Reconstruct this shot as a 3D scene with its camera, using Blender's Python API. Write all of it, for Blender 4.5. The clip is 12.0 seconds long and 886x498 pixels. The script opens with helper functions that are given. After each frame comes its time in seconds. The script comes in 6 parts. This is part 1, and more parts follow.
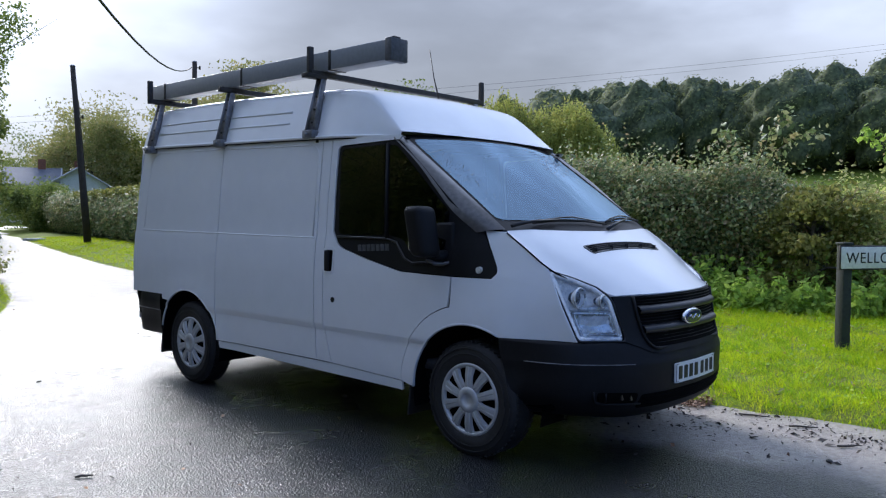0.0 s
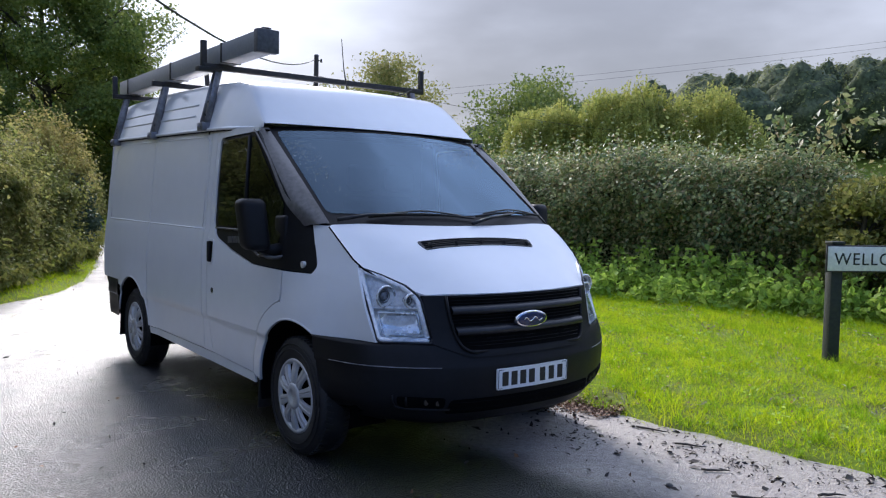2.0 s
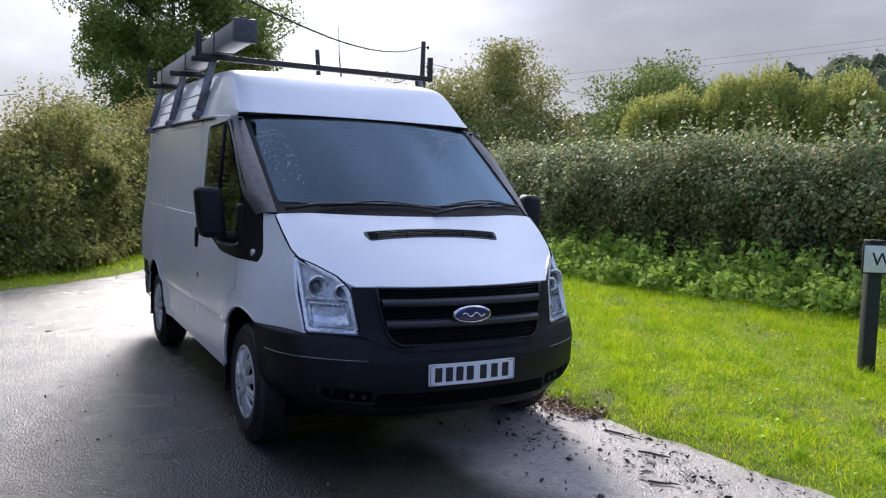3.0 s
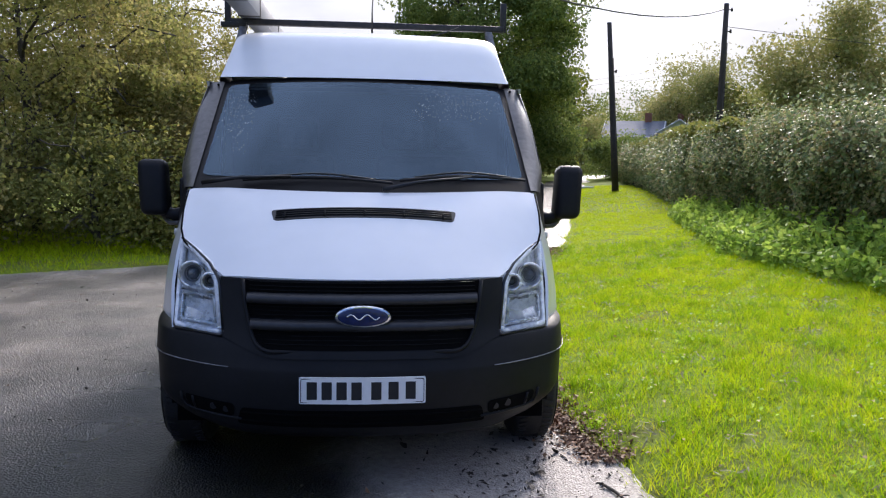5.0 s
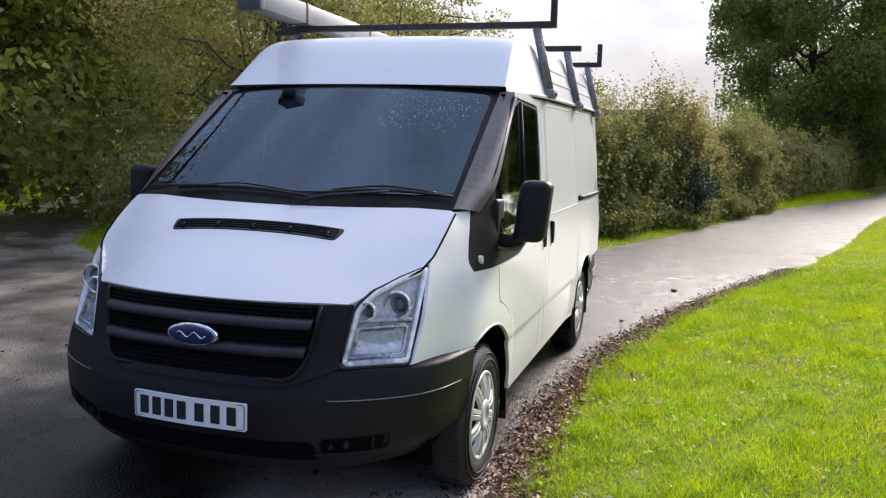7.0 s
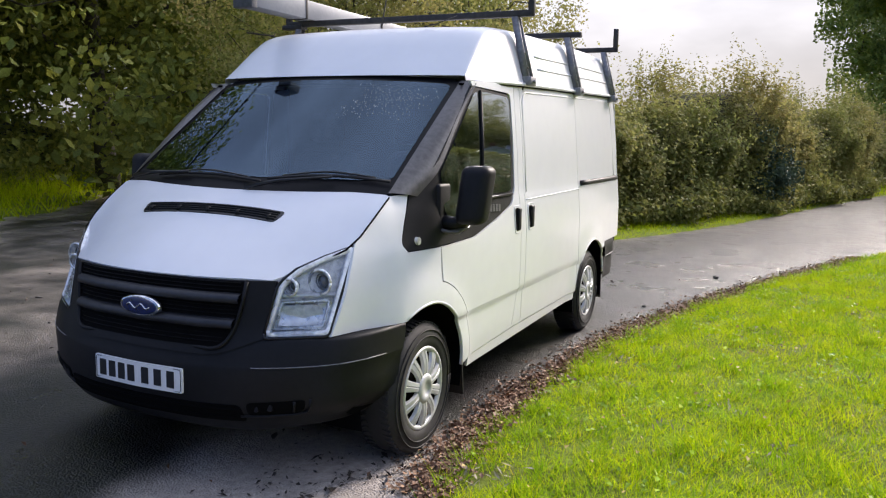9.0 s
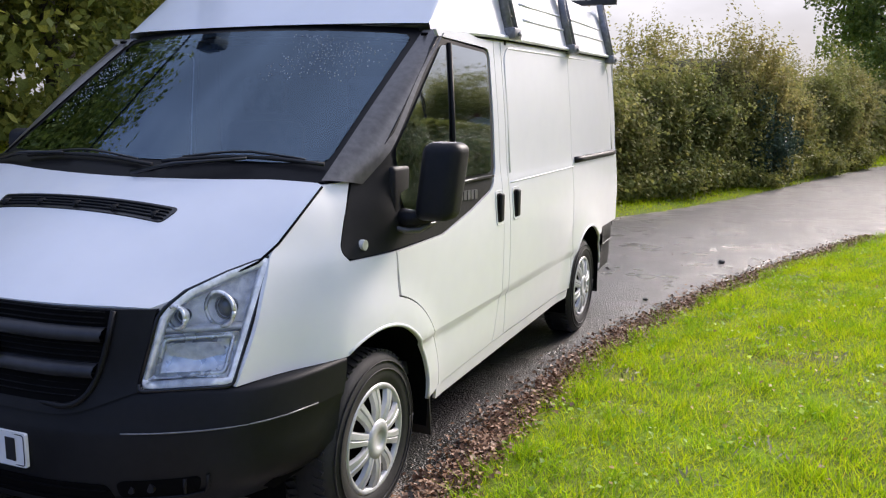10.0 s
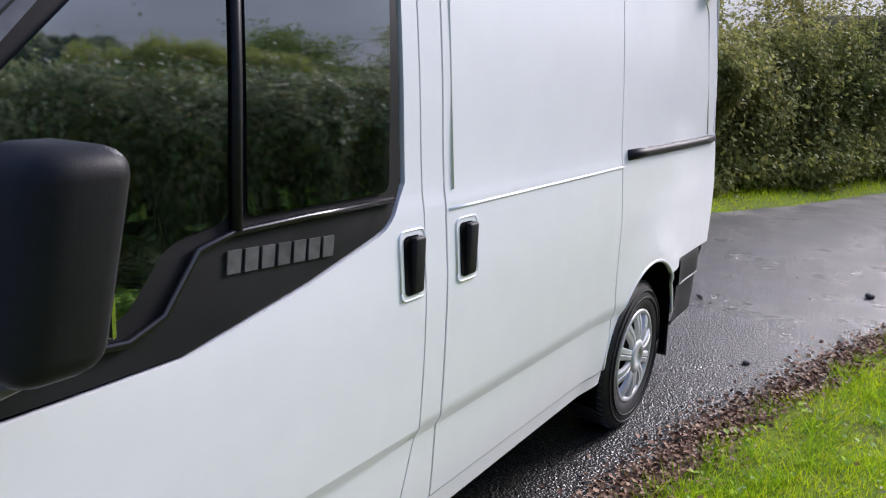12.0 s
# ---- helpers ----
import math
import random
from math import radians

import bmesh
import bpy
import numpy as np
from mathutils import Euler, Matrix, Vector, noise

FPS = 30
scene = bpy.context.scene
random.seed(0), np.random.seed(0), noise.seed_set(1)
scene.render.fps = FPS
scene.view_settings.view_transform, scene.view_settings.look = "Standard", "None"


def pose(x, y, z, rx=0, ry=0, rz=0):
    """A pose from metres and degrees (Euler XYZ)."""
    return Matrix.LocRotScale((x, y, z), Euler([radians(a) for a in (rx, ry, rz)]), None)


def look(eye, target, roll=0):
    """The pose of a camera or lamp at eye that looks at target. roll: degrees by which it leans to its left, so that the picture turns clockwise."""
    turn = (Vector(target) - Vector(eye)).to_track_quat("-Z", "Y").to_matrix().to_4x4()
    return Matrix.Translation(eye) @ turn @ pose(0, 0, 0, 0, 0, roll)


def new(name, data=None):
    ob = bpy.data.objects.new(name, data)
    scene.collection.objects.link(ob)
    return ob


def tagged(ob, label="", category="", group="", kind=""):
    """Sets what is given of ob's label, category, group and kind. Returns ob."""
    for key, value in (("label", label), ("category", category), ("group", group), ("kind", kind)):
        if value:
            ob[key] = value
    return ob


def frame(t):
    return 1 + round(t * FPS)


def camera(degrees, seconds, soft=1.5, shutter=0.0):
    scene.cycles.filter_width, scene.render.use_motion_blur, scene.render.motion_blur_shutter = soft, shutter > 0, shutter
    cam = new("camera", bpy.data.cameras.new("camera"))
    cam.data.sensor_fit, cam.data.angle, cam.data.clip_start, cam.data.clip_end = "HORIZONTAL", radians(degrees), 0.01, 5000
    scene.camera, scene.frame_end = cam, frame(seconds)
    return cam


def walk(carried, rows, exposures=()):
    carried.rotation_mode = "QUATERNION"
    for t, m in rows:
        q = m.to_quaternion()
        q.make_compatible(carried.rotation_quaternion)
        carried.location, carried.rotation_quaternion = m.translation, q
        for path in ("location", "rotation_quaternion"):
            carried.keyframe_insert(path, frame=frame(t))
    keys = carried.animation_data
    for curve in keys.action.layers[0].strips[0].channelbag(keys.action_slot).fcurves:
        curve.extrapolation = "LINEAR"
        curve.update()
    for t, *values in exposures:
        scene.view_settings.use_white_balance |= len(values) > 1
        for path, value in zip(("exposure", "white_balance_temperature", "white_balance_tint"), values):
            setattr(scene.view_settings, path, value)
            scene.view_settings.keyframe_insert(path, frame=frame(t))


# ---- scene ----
cam = camera(58.1, 12.0, 1.2)
PATH = [
    (0, (-4.406, -2.87, 1.354), (-2.914, -1.54, 1.276), 0.5),
    (0.5, (-4.114, -3.128, 1.356), (-2.642, -1.777, 1.278), 0.3),
    (1, (-3.732, -3.338, 1.366), (-2.317, -1.928, 1.279), 0.5),
    (1.5, (-3.39, -3.693, 1.381), (-2.072, -2.191, 1.287), 0.8),
    (2, (-2.983, -3.986, 1.405), (-1.769, -2.401, 1.294), 1.0),
    (2.5, (-2.562, -4.248, 1.406), (-1.452, -2.589, 1.284), 1.4),
    (3, (-2.119, -4.425, 1.45), (-1.163, -2.675, 1.298), 1.7),
    (3.5, (-1.558, -4.454, 1.456), (-0.793, -2.614, 1.285), 1.5),
    (3.7, (-1.315, -4.447, 1.434), (-0.626, -2.578, 1.253), 1.3),
    (5.3, (0.321, -4.004, 1.438), (0.39, -2.018, 1.214), 1.0),
    (5.5, (0.524, -3.955, 1.472), (0.517, -1.968, 1.246), 1.0),
    (6, (1.01, -3.812, 1.485), (0.779, -1.839, 1.256), 0.8),
    (6.5, (1.413, -3.584, 1.492), (0.987, -1.645, 1.253), 1.7),
    (7, (1.874, -3.499, 1.538), (1.259, -1.611, 1.298), 1.8),
    (7.2, (2.047, -3.514, 1.565), (1.371, -1.647, 1.328), 1.7),
    (8.8, (2.727, -3.528, 1.587), (1.866, -1.741, 1.33), 1.4),
    (9, (2.674, -3.405, 1.562), (1.819, -1.619, 1.282), 1.2),
    (9.5, (2.475, -2.971, 1.564), (1.64, -1.183, 1.239), 0.9),
    (10, (2.338, -2.456, 1.541), (1.521, -0.663, 1.194), 0.8),
    (10.5, (2.206, -1.898, 1.543), (1.394, -0.102, 1.205), 0.5),
    (11, (2.237, -1.35, 1.542), (1.397, 0.437, 1.222), 0.7),
    (11.5, (2.222, -0.819, 1.552), (1.285, 0.908, 1.179), 1.7),
    (12, (2.018, -0.291, 1.535), (0.963, 1.345, 1.077), 2.9),
]
EXPOSURES = [(0.0, 0.05, 5950, 12), (1.5, 0.1, 6050, 14), (2.5, 0.22, 6300, 16), (3.5, 0.24, 6450, 17), (5.5, 0.32, 6700, 16), (7.0, 0.34, 6950, 16), (9.0, 0.29, 6950, 17), (10.0, 0.30, 6800, 19), (11.0, 0.09, 6350, 21), (12.0, 0.02, 6150, 21)]
walk(cam, [(t, look(eye, target, roll)) for t, eye, target, roll in PATH], EXPOSURES)

# ---- light ----
SUN_DIR = Vector((0.29, 0.82, 0.50)).normalized()
BREAK_DIR = Vector((0.02, 0.92, 0.36)).normalized()
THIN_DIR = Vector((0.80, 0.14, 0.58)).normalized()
world = bpy.data.worlds.new("overcast_sky")
scene.world = world
world.use_nodes = True


def build_sky():
    nt = world.node_tree
    nt.nodes.clear()
    N, L = nt.nodes.new, nt.links.new
    out, bg = N("ShaderNodeOutputWorld"), N("ShaderNodeBackground")
    sky = N("ShaderNodeTexSky")
    sky.sky_type, sky.sun_disc = "NISHITA", False
    sky.sun_elevation = math.asin(SUN_DIR.z)
    sky.sun_rotation = math.atan2(SUN_DIR.x, SUN_DIR.y)
    dim = N("ShaderNodeMix")
    dim.data_type, dim.blend_type = "RGBA", "MULTIPLY"
    dim.inputs[0].default_value = 1.0
    dim.inputs[7].default_value = (0.1, 0.1, 0.1, 1)
    L(sky.outputs[0], dim.inputs[6])
    tc, sep = N("ShaderNodeTexCoord"), N("ShaderNodeSeparateXYZ")
    L(tc.outputs["Generated"], sep.inputs[0])
    # overcast gradient: the zenith brighter than the horizon
    grad = N("ShaderNodeMapRange")
    grad.inputs[1].default_value, grad.inputs[2].default_value = 0.0, 0.9
    grad.inputs[3].default_value, grad.inputs[4].default_value = 0.47, 1.12
    L(sep.outputs[2], grad.inputs[0])
    # cloud layers, drawn out towards the horizon
    flat = N("ShaderNodeVectorMath")
    flat.operation = "MULTIPLY"
    flat.inputs[1].default_value = (1, 1, 2.6)
    L(tc.outputs["Generated"], flat.inputs[0])
    big, small = N("ShaderNodeTexNoise"), N("ShaderNodeTexNoise")
    for n, s, d in ((big, 2.2, 5.0), (small, 6.0, 6.0)):
        n.inputs["Scale"].default_value, n.inputs["Detail"].default_value = s, d
        n.inputs["Roughness"].default_value = 0.5
        L(flat.outputs[0], n.inputs["Vector"])
    mixn = N("ShaderNodeMath")
    mixn.operation = "MULTIPLY_ADD"
    mixn.inputs[1].default_value = 0.35
    L(small.outputs["Fac"], mixn.inputs[0])
    L(big.outputs["Fac"], mixn.inputs[2])
    shade = N("ShaderNodeMapRange")
    shade.interpolation_type = "SMOOTHSTEP"
    shade.inputs[1].default_value, shade.inputs[2].default_value = 0.48, 0.86
    shade.inputs[3].default_value, shade.inputs[4].default_value = 0.70, 1.16
    L(mixn.outputs[0], shade.inputs[0])
    # thinner cloud round the sun
    dot = N("ShaderNodeVectorMath")
    dot.operation = "DOT_PRODUCT"
    dot.inputs[1].default_value = SUN_DIR
    L(tc.outputs["Generated"], dot.inputs[0])
    glow = N("ShaderNodeMapRange")
    glow.interpolation_type = "SMOOTHSTEP"
    glow.inputs[1].default_value, glow.inputs[2].default_value = 0.90, 0.995
    glow.inputs[3].default_value, glow.inputs[4].default_value = 1.0, 2.4
    L(dot.outputs["Value"], glow.inputs[0])
    # a bright break low in the cloud down the lane
    toward = N("ShaderNodeVectorMath")
    toward.operation = "DOT_PRODUCT"
    toward.inputs[1].default_value = BREAK_DIR
    L(tc.outputs["Generated"], toward.inputs[0])
    veil = N("ShaderNodeMapRange")
    veil.interpolation_type = "SMOOTHSTEP"
    veil.inputs[1].default_value, veil.inputs[2].default_value = 0.76, 0.985
    veil.inputs[3].default_value, veil.inputs[4].default_value = 1.0, 1.65
    L(toward.outputs["Value"], veil.inputs[0])
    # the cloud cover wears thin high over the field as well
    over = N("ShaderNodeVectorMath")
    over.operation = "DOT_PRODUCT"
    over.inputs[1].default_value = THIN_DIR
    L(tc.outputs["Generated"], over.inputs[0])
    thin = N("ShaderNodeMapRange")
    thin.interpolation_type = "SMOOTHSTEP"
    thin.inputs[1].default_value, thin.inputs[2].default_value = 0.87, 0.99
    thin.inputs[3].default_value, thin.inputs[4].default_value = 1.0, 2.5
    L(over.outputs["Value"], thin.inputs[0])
    m0, m1, m2, m3 = (N("ShaderNodeMath") for _ in range(4))
    m0.operation = m1.operation = m2.operation = m3.operation = "MULTIPLY"
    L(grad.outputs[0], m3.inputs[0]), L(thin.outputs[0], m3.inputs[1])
    L(m3.outputs[0], m0.inputs[0]), L(veil.outputs[0], m0.inputs[1])
    L(m0.outputs[0], m1.inputs[0]), L(shade.outputs[0], m1.inputs[1])
    L(m1.outputs[0], m2.inputs[0]), L(glow.outputs[0], m2.inputs[1])
    tint = N("ShaderNodeMix")
    tint.data_type = "RGBA"
    tint.inputs[6].default_value, tint.inputs[7].default_value = (0.96, 0.98, 1.01, 1), (0.70, 0.82, 1.08, 1)
    lift = N("ShaderNodeMapRange")
    lift.inputs[1].default_value, lift.inputs[2].default_value = 0.02, 0.55
    L(sep.outputs[2], lift.inputs[0])
    L(lift.outputs[0], tint.inputs[0])
    # blue gaps in the cloud on the side away from the sun
    away = N("ShaderNodeMapRange")
    away.interpolation_type = "SMOOTHSTEP"
    away.inputs[1].default_value, away.inputs[2].default_value = 0.52, -0.28
    L(dot.outputs["Value"], away.inputs[0])
    gaps = N("ShaderNodeMapRange")
    gaps.interpolation_type = "SMOOTHSTEP"
    gaps.inputs[1].default_value, gaps.inputs[2].default_value = 0.92, 0.60
    L(mixn.outputs[0], gaps.inputs[0])
    hole = N("ShaderNodeMath")
    hole.operation = "MULTIPLY"
    L(away.outputs[0], hole.inputs[0]), L(gaps.outputs[0], hole.inputs[1])
    blue = N("ShaderNodeMix")
    blue.data_type = "RGBA"
    blue.inputs[7].default_value = (0.17, 0.39, 1.0, 1)
    L(hole.outputs[0], blue.inputs[0]), L(tint.outputs[2], blue.inputs[6])
    cloud = N("ShaderNodeVectorMath")
    cloud.operation = "SCALE"
    L(blue.outputs[2], cloud.inputs[0]), L(m2.outputs[0], cloud.inputs["Scale"])
    mix = N("ShaderNodeMix")
    mix.data_type = "RGBA"
    mix.inputs[0].default_value = 0.93
    L(dim.outputs[2], mix.inputs[6]), L(cloud.outputs[0], mix.inputs[7])
    L(mix.outputs[2], bg.inputs[0])
    bg.inputs[1].default_value = SKY_STRENGTH
    L(bg.outputs[0], out.inputs[0])


SKY_STRENGTH = 0.92
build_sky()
sun = new("sun", bpy.data.lights.new("sun", "SUN"))
sun.data.energy, sun.data.angle, sun.data.color = 4.7, radians(20), (1.0, 0.945, 0.87)
sun.matrix_world = look(SUN_DIR * 60, (0, 0, 0))

# ---- materials ----


def mat(name, c1, c2=None, scale=3.0, rough=0.6, rough2=None, metal=0.0, bump=0.0, bscale=60.0, fine=0.25, fscale=40.0,
        coat=0.0, island=None, leafy=0.0, spec=0.5, blend=0.7):
    """A surface with two scales of colour, a fine relief and, where asked, a colour of its own for each piece."""
    m = bpy.data.materials.new(name)
    m.use_nodes = True
    nt = m.node_tree
    nt.nodes.clear()
    N, L = nt.nodes.new, nt.links.new
    out, p = N("ShaderNodeOutputMaterial"), N("ShaderNodeBsdfPrincipled")
    c2 = c2 or c1
    tc = N("ShaderNodeTexCoord")
    n1 = N("ShaderNodeTexNoise")
    n1.inputs["Scale"].default_value, n1.inputs["Detail"].default_value = scale, 6
    L(tc.outputs["Object"], n1.inputs["Vector"])
    ramp = N("ShaderNodeMapRange")
    ramp.inputs[1].default_value, ramp.inputs[2].default_value = 0.32, 0.68
    L(n1.outputs["Fac"], ramp.inputs[0])
    base = N("ShaderNodeMix")
    base.data_type = "RGBA"
    base.inputs[6].default_value, base.inputs[7].default_value = (*c1, 1), (*c2, 1)
    L(ramp.outputs[0], base.inputs[0])
    col = base.outputs[2]
    if island:
        geo, cr = N("ShaderNodeNewGeometry"), N("ShaderNodeValToRGB")
        e = cr.color_ramp.elements
        while len(e) < len(island):
            e.new(0.5)
        for i, c in enumerate(island):
            e[i].position, e[i].color = i / max(1, len(island) - 1), (*c, 1)
        L(geo.outputs["Random Per Island"], cr.inputs[0])
        b2 = N("ShaderNodeMix")
        b2.data_type = "RGBA"
        b2.inputs[0].default_value = blend
        L(col, b2.inputs[6]), L(cr.outputs[0], b2.inputs[7])
        col = b2.outputs[2]
    n2 = N("ShaderNodeTexNoise")
    n2.inputs["Scale"].default_value, n2.inputs["Detail"].default_value = fscale, 4
    L(tc.outputs["Object"], n2.inputs["Vector"])
    f = N("ShaderNodeMapRange")
    f.inputs[1].default_value, f.inputs[2].default_value = 0.3, 0.7
    f.inputs[3].default_value, f.inputs[4].default_value = 1 - fine, 1 + fine
    L(n2.outputs["Fac"], f.inputs[0])
    mul = N("ShaderNodeVectorMath")
    mul.operation = "SCALE"
    L(col, mul.inputs[0]), L(f.outputs[0], mul.inputs["Scale"])
    L(mul.outputs[0], p.inputs["Base Color"])
    r = N("ShaderNodeMapRange")
    r.inputs[3].default_value, r.inputs[4].default_value = rough, rough2 if rough2 is not None else rough
    L(ramp.outputs[0], r.inputs[0])
    L(r.outputs[0], p.inputs["Roughness"])
    p.inputs["Metallic"].default_value = metal
    p.inputs["Specular IOR Level"].default_value = spec
    p.inputs["Coat Weight"].default_value = coat
    p.inputs["Coat Roughness"].default_value = 0.08
    if bump:
        n3, b = N("ShaderNodeTexNoise"), N("ShaderNodeBump")
        n3.inputs["Scale"].default_value, n3.inputs["Detail"].default_value = bscale, 4
        L(tc.outputs["Object"], n3.inputs["Vector"])
        b.inputs["Strength"].default_value, b.inputs["Distance"].default_value = bump, 0.01
        L(n3.outputs["Fac"], b.inputs["Height"])
        L(b.outputs[0], p.inputs["Normal"])
    if leafy:
        tr, ms = N("ShaderNodeBsdfTranslucent"), N("ShaderNodeMixShader")
        ms.inputs[0].default_value = leafy
        L(mul.outputs[0], tr.inputs[0])
        L(p.outputs[0], ms.inputs[1]), L(tr.outputs[0], ms.inputs[2]), L(ms.outputs[0], out.inputs[0])
    else:
        L(p.outputs[0], out.inputs[0])
    return m


def glass(name, tint, rough=0.015, ior=1.65, gloss=(0.70, 0.86, 1.0)):
    """A thin pane: what lies behind, tinted, and a gloss that grows at a slant."""
    m = bpy.data.materials.new(name)
    m.use_nodes = True
    nt = m.node_tree
    nt.nodes.clear()
    N, L = nt.nodes.new, nt.links.new
    out, mix, fr = N("ShaderNodeOutputMaterial"), N("ShaderNodeMixShader"), N("ShaderNodeFresnel")
    tr, gl = N("ShaderNodeBsdfTransparent"), N("ShaderNodeBsdfGlossy")
    tr.inputs[0].default_value = (*tint, 1)
    gl.inputs[0].default_value = (*gloss, 1)
    gl.inputs["Roughness"].default_value = rough
    fr.inputs[0].default_value = ior
    tc, n, b = N("ShaderNodeTexCoord"), N("ShaderNodeTexNoise"), N("ShaderNodeBump")
    n.inputs["Scale"].default_value = 2.0
    b.inputs["Strength"].default_value, b.inputs["Distance"].default_value = 0.015, 0.05
    L(tc.outputs["Object"], n.inputs["Vector"]), L(n.outputs["Fac"], b.inputs["Height"]), L(b.outputs[0], gl.inputs["Normal"])
    L(fr.outputs[0], mix.inputs[0]), L(tr.outputs[0], mix.inputs[1]), L(gl.outputs[0], mix.inputs[2])
    L(mix.outputs[0], out.inputs[0])
    return m


def road_surface():
    """Wet, worn asphalt: dark stones, films of water, and pale silt where the attribute says so."""
    m = bpy.data.materials.new("wet_asphalt")
    m.use_nodes = True
    nt = m.node_tree
    N, L = nt.nodes.new, nt.links.new
    p = nt.nodes["Principled BSDF"]
    tc, at = N("ShaderNodeTexCoord"), N("ShaderNodeAttribute")
    at.attribute_name = "silt"
    stones = N("ShaderNodeTexVoronoi")
    stones.inputs["Scale"].default_value = 95
    L(tc.outputs["Object"], stones.inputs["Vector"])
    wear, film, crumbs = N("ShaderNodeTexNoise"), N("ShaderNodeTexNoise"), N("ShaderNodeTexNoise")
    for n, s, d in ((wear, 0.9, 6), (film, 1.7, 7), (crumbs, 26, 5)):
        n.inputs["Scale"].default_value, n.inputs["Detail"].default_value = s, d
        L(tc.outputs["Object"], n.inputs["Vector"])
    c = N("ShaderNodeMix")
    c.data_type = "RGBA"
    c.inputs[6].default_value, c.inputs[7].default_value = (0.0025, 0.0025, 0.003, 1), (0.038, 0.037, 0.036, 1)
    L(stones.outputs["Color"], c.inputs[0])
    c2 = N("ShaderNodeMix")
    c2.data_type, c2.blend_type = "RGBA", "MULTIPLY"
    c2.inputs[0].default_value = 0.6
    L(c.outputs[2], c2.inputs[6]), L(wear.outputs["Color"], c2.inputs[7])
    # silt: ragged by noise
    add = N("ShaderNodeMath")
    add.operation = "ADD"
    L(at.outputs["Fac"], add.inputs[0])
    sub = N("ShaderNodeMath")
    sub.operation = "MULTIPLY_ADD"
    sub.inputs[1].default_value, sub.inputs[2].default_value = 1.1, -0.55
    L(film.outputs["Fac"], sub.inputs[0])
    L(sub.outputs[0], add.inputs[1])
    sr = N("ShaderNodeMapRange")
    sr.interpolation_type = "SMOOTHSTEP"
    sr.inputs[1].default_value, sr.inputs[2].default_value = 0.2, 0.9
    L(add.outputs[0], sr.inputs[0])
    siltc = N("ShaderNodeMix")
    siltc.data_type = "RGBA"
    siltc.inputs[6].default_value, siltc.inputs[7].default_value = (0.17, 0.145, 0.125, 1), (0.55, 0.49, 0.43, 1)
    L(crumbs.outputs["Fac"], siltc.inputs[0])
    c3 = N("ShaderNodeMix")
    c3.data_type = "RGBA"
    L(sr.outputs[0], c3.inputs[0]), L(c2.outputs[2], c3.inputs[6]), L(siltc.outputs[2], c3.inputs[7])
    L(c3.outputs[2], p.inputs["Base Color"])
    wet = N("ShaderNodeMapRange")
    wet.interpolation_type = "SMOOTHSTEP"
    wet.inputs[1].default_value, wet.inputs[2].default_value = 0.38, 0.64
    wet.inputs[3].default_value, wet.inputs[4].default_value = 0.70, 0.52
    L(film.outputs["Fac"], wet.inputs[0])
    L(wet.outputs[0], p.inputs["Roughness"])
    cw = N("ShaderNodeMapRange")
    cw.inputs[3].default_value, cw.inputs[4].default_value = 0.92, 0.42
    L(sr.outputs[0], cw.inputs[0])
    dry, wetness = N("ShaderNodeAttribute"), N("ShaderNodeMath")
    dry.attribute_name = "dry"
    wetness.operation = "MULTIPLY"
    dm = N("ShaderNodeMapRange")
    dm.inputs[3].default_value, dm.inputs[4].default_value = 1.0, 0.38
    L(dry.outputs["Fac"], dm.inputs[0])
    L(cw.outputs[0], wetness.inputs[0]), L(dm.outputs[0], wetness.inputs[1])
    L(wetness.outputs[0], p.inputs["Coat Weight"])
    p.inputs["Specular IOR Level"].default_value = 0.15
    p.inputs["Coat IOR"].default_value = 1.50
    cr = N("ShaderNodeMapRange")
    cr.interpolation_type = "SMOOTHSTEP"
    cr.inputs[1].default_value, cr.inputs[2].default_value = 0.36, 0.66
    cr.inputs[3].default_value, cr.inputs[4].default_value = 0.38, 0.25
    L(film.outputs["Fac"], cr.inputs[0])
    L(cr.outputs[0], p.inputs["Coat Roughness"])
    h = N("ShaderNodeMath")
    h.operation = "ADD"
    cb = N("ShaderNodeBump")
    cb.inputs["Strength"].default_value, cb.inputs["Distance"].default_value = 1.0, 0.006
    L(h.outputs[0], cb.inputs["Height"])
    L(cb.outputs[0], p.inputs["Coat Normal"])
    b = N("ShaderNodeBump")
    b.inputs["Strength"].default_value, b.inputs["Distance"].default_value = 0.8, 0.008
    L(stones.outputs["Distance"], h.inputs[0]), L(crumbs.outputs["Fac"], h.inputs[1])
    L(h.outputs[0], b.inputs["Height"]), L(b.outputs[0], p.inputs["Normal"])
    return m


WHITE = mat("white_van_paint", (0.76, 0.77, 0.78), (0.80, 0.80, 0.80), 1.3, 0.30, 0.36, fine=0.015, fscale=9, coat=0.55)
PLASTIC = mat("black_grained_plastic", (0.008, 0.008, 0.009), (0.013, 0.013, 0.0145), 4, 0.45, 0.56, spec=0.2, bump=0.06, bscale=420, fine=0.1)
GLOSS_BLACK = mat("gloss_black_plastic", (0.006, 0.006, 0.008), None, 4, 0.28, bump=0.02, bscale=300)
RUBBER = mat("tyre_rubber", (0.010, 0.010, 0.011), (0.022, 0.020, 0.019), 6, 0.6, 0.8, bump=0.1, bscale=160)
CHROME = mat("bright_chrome", (0.75, 0.76, 0.78), None, 5, 0.1, 0.16, metal=1.0)
SILVER = mat("silver_wheel_trim", (0.46, 0.465, 0.47), (0.56, 0.56, 0.565), 8, 0.38, 0.5, metal=0.4, fine=0.06)
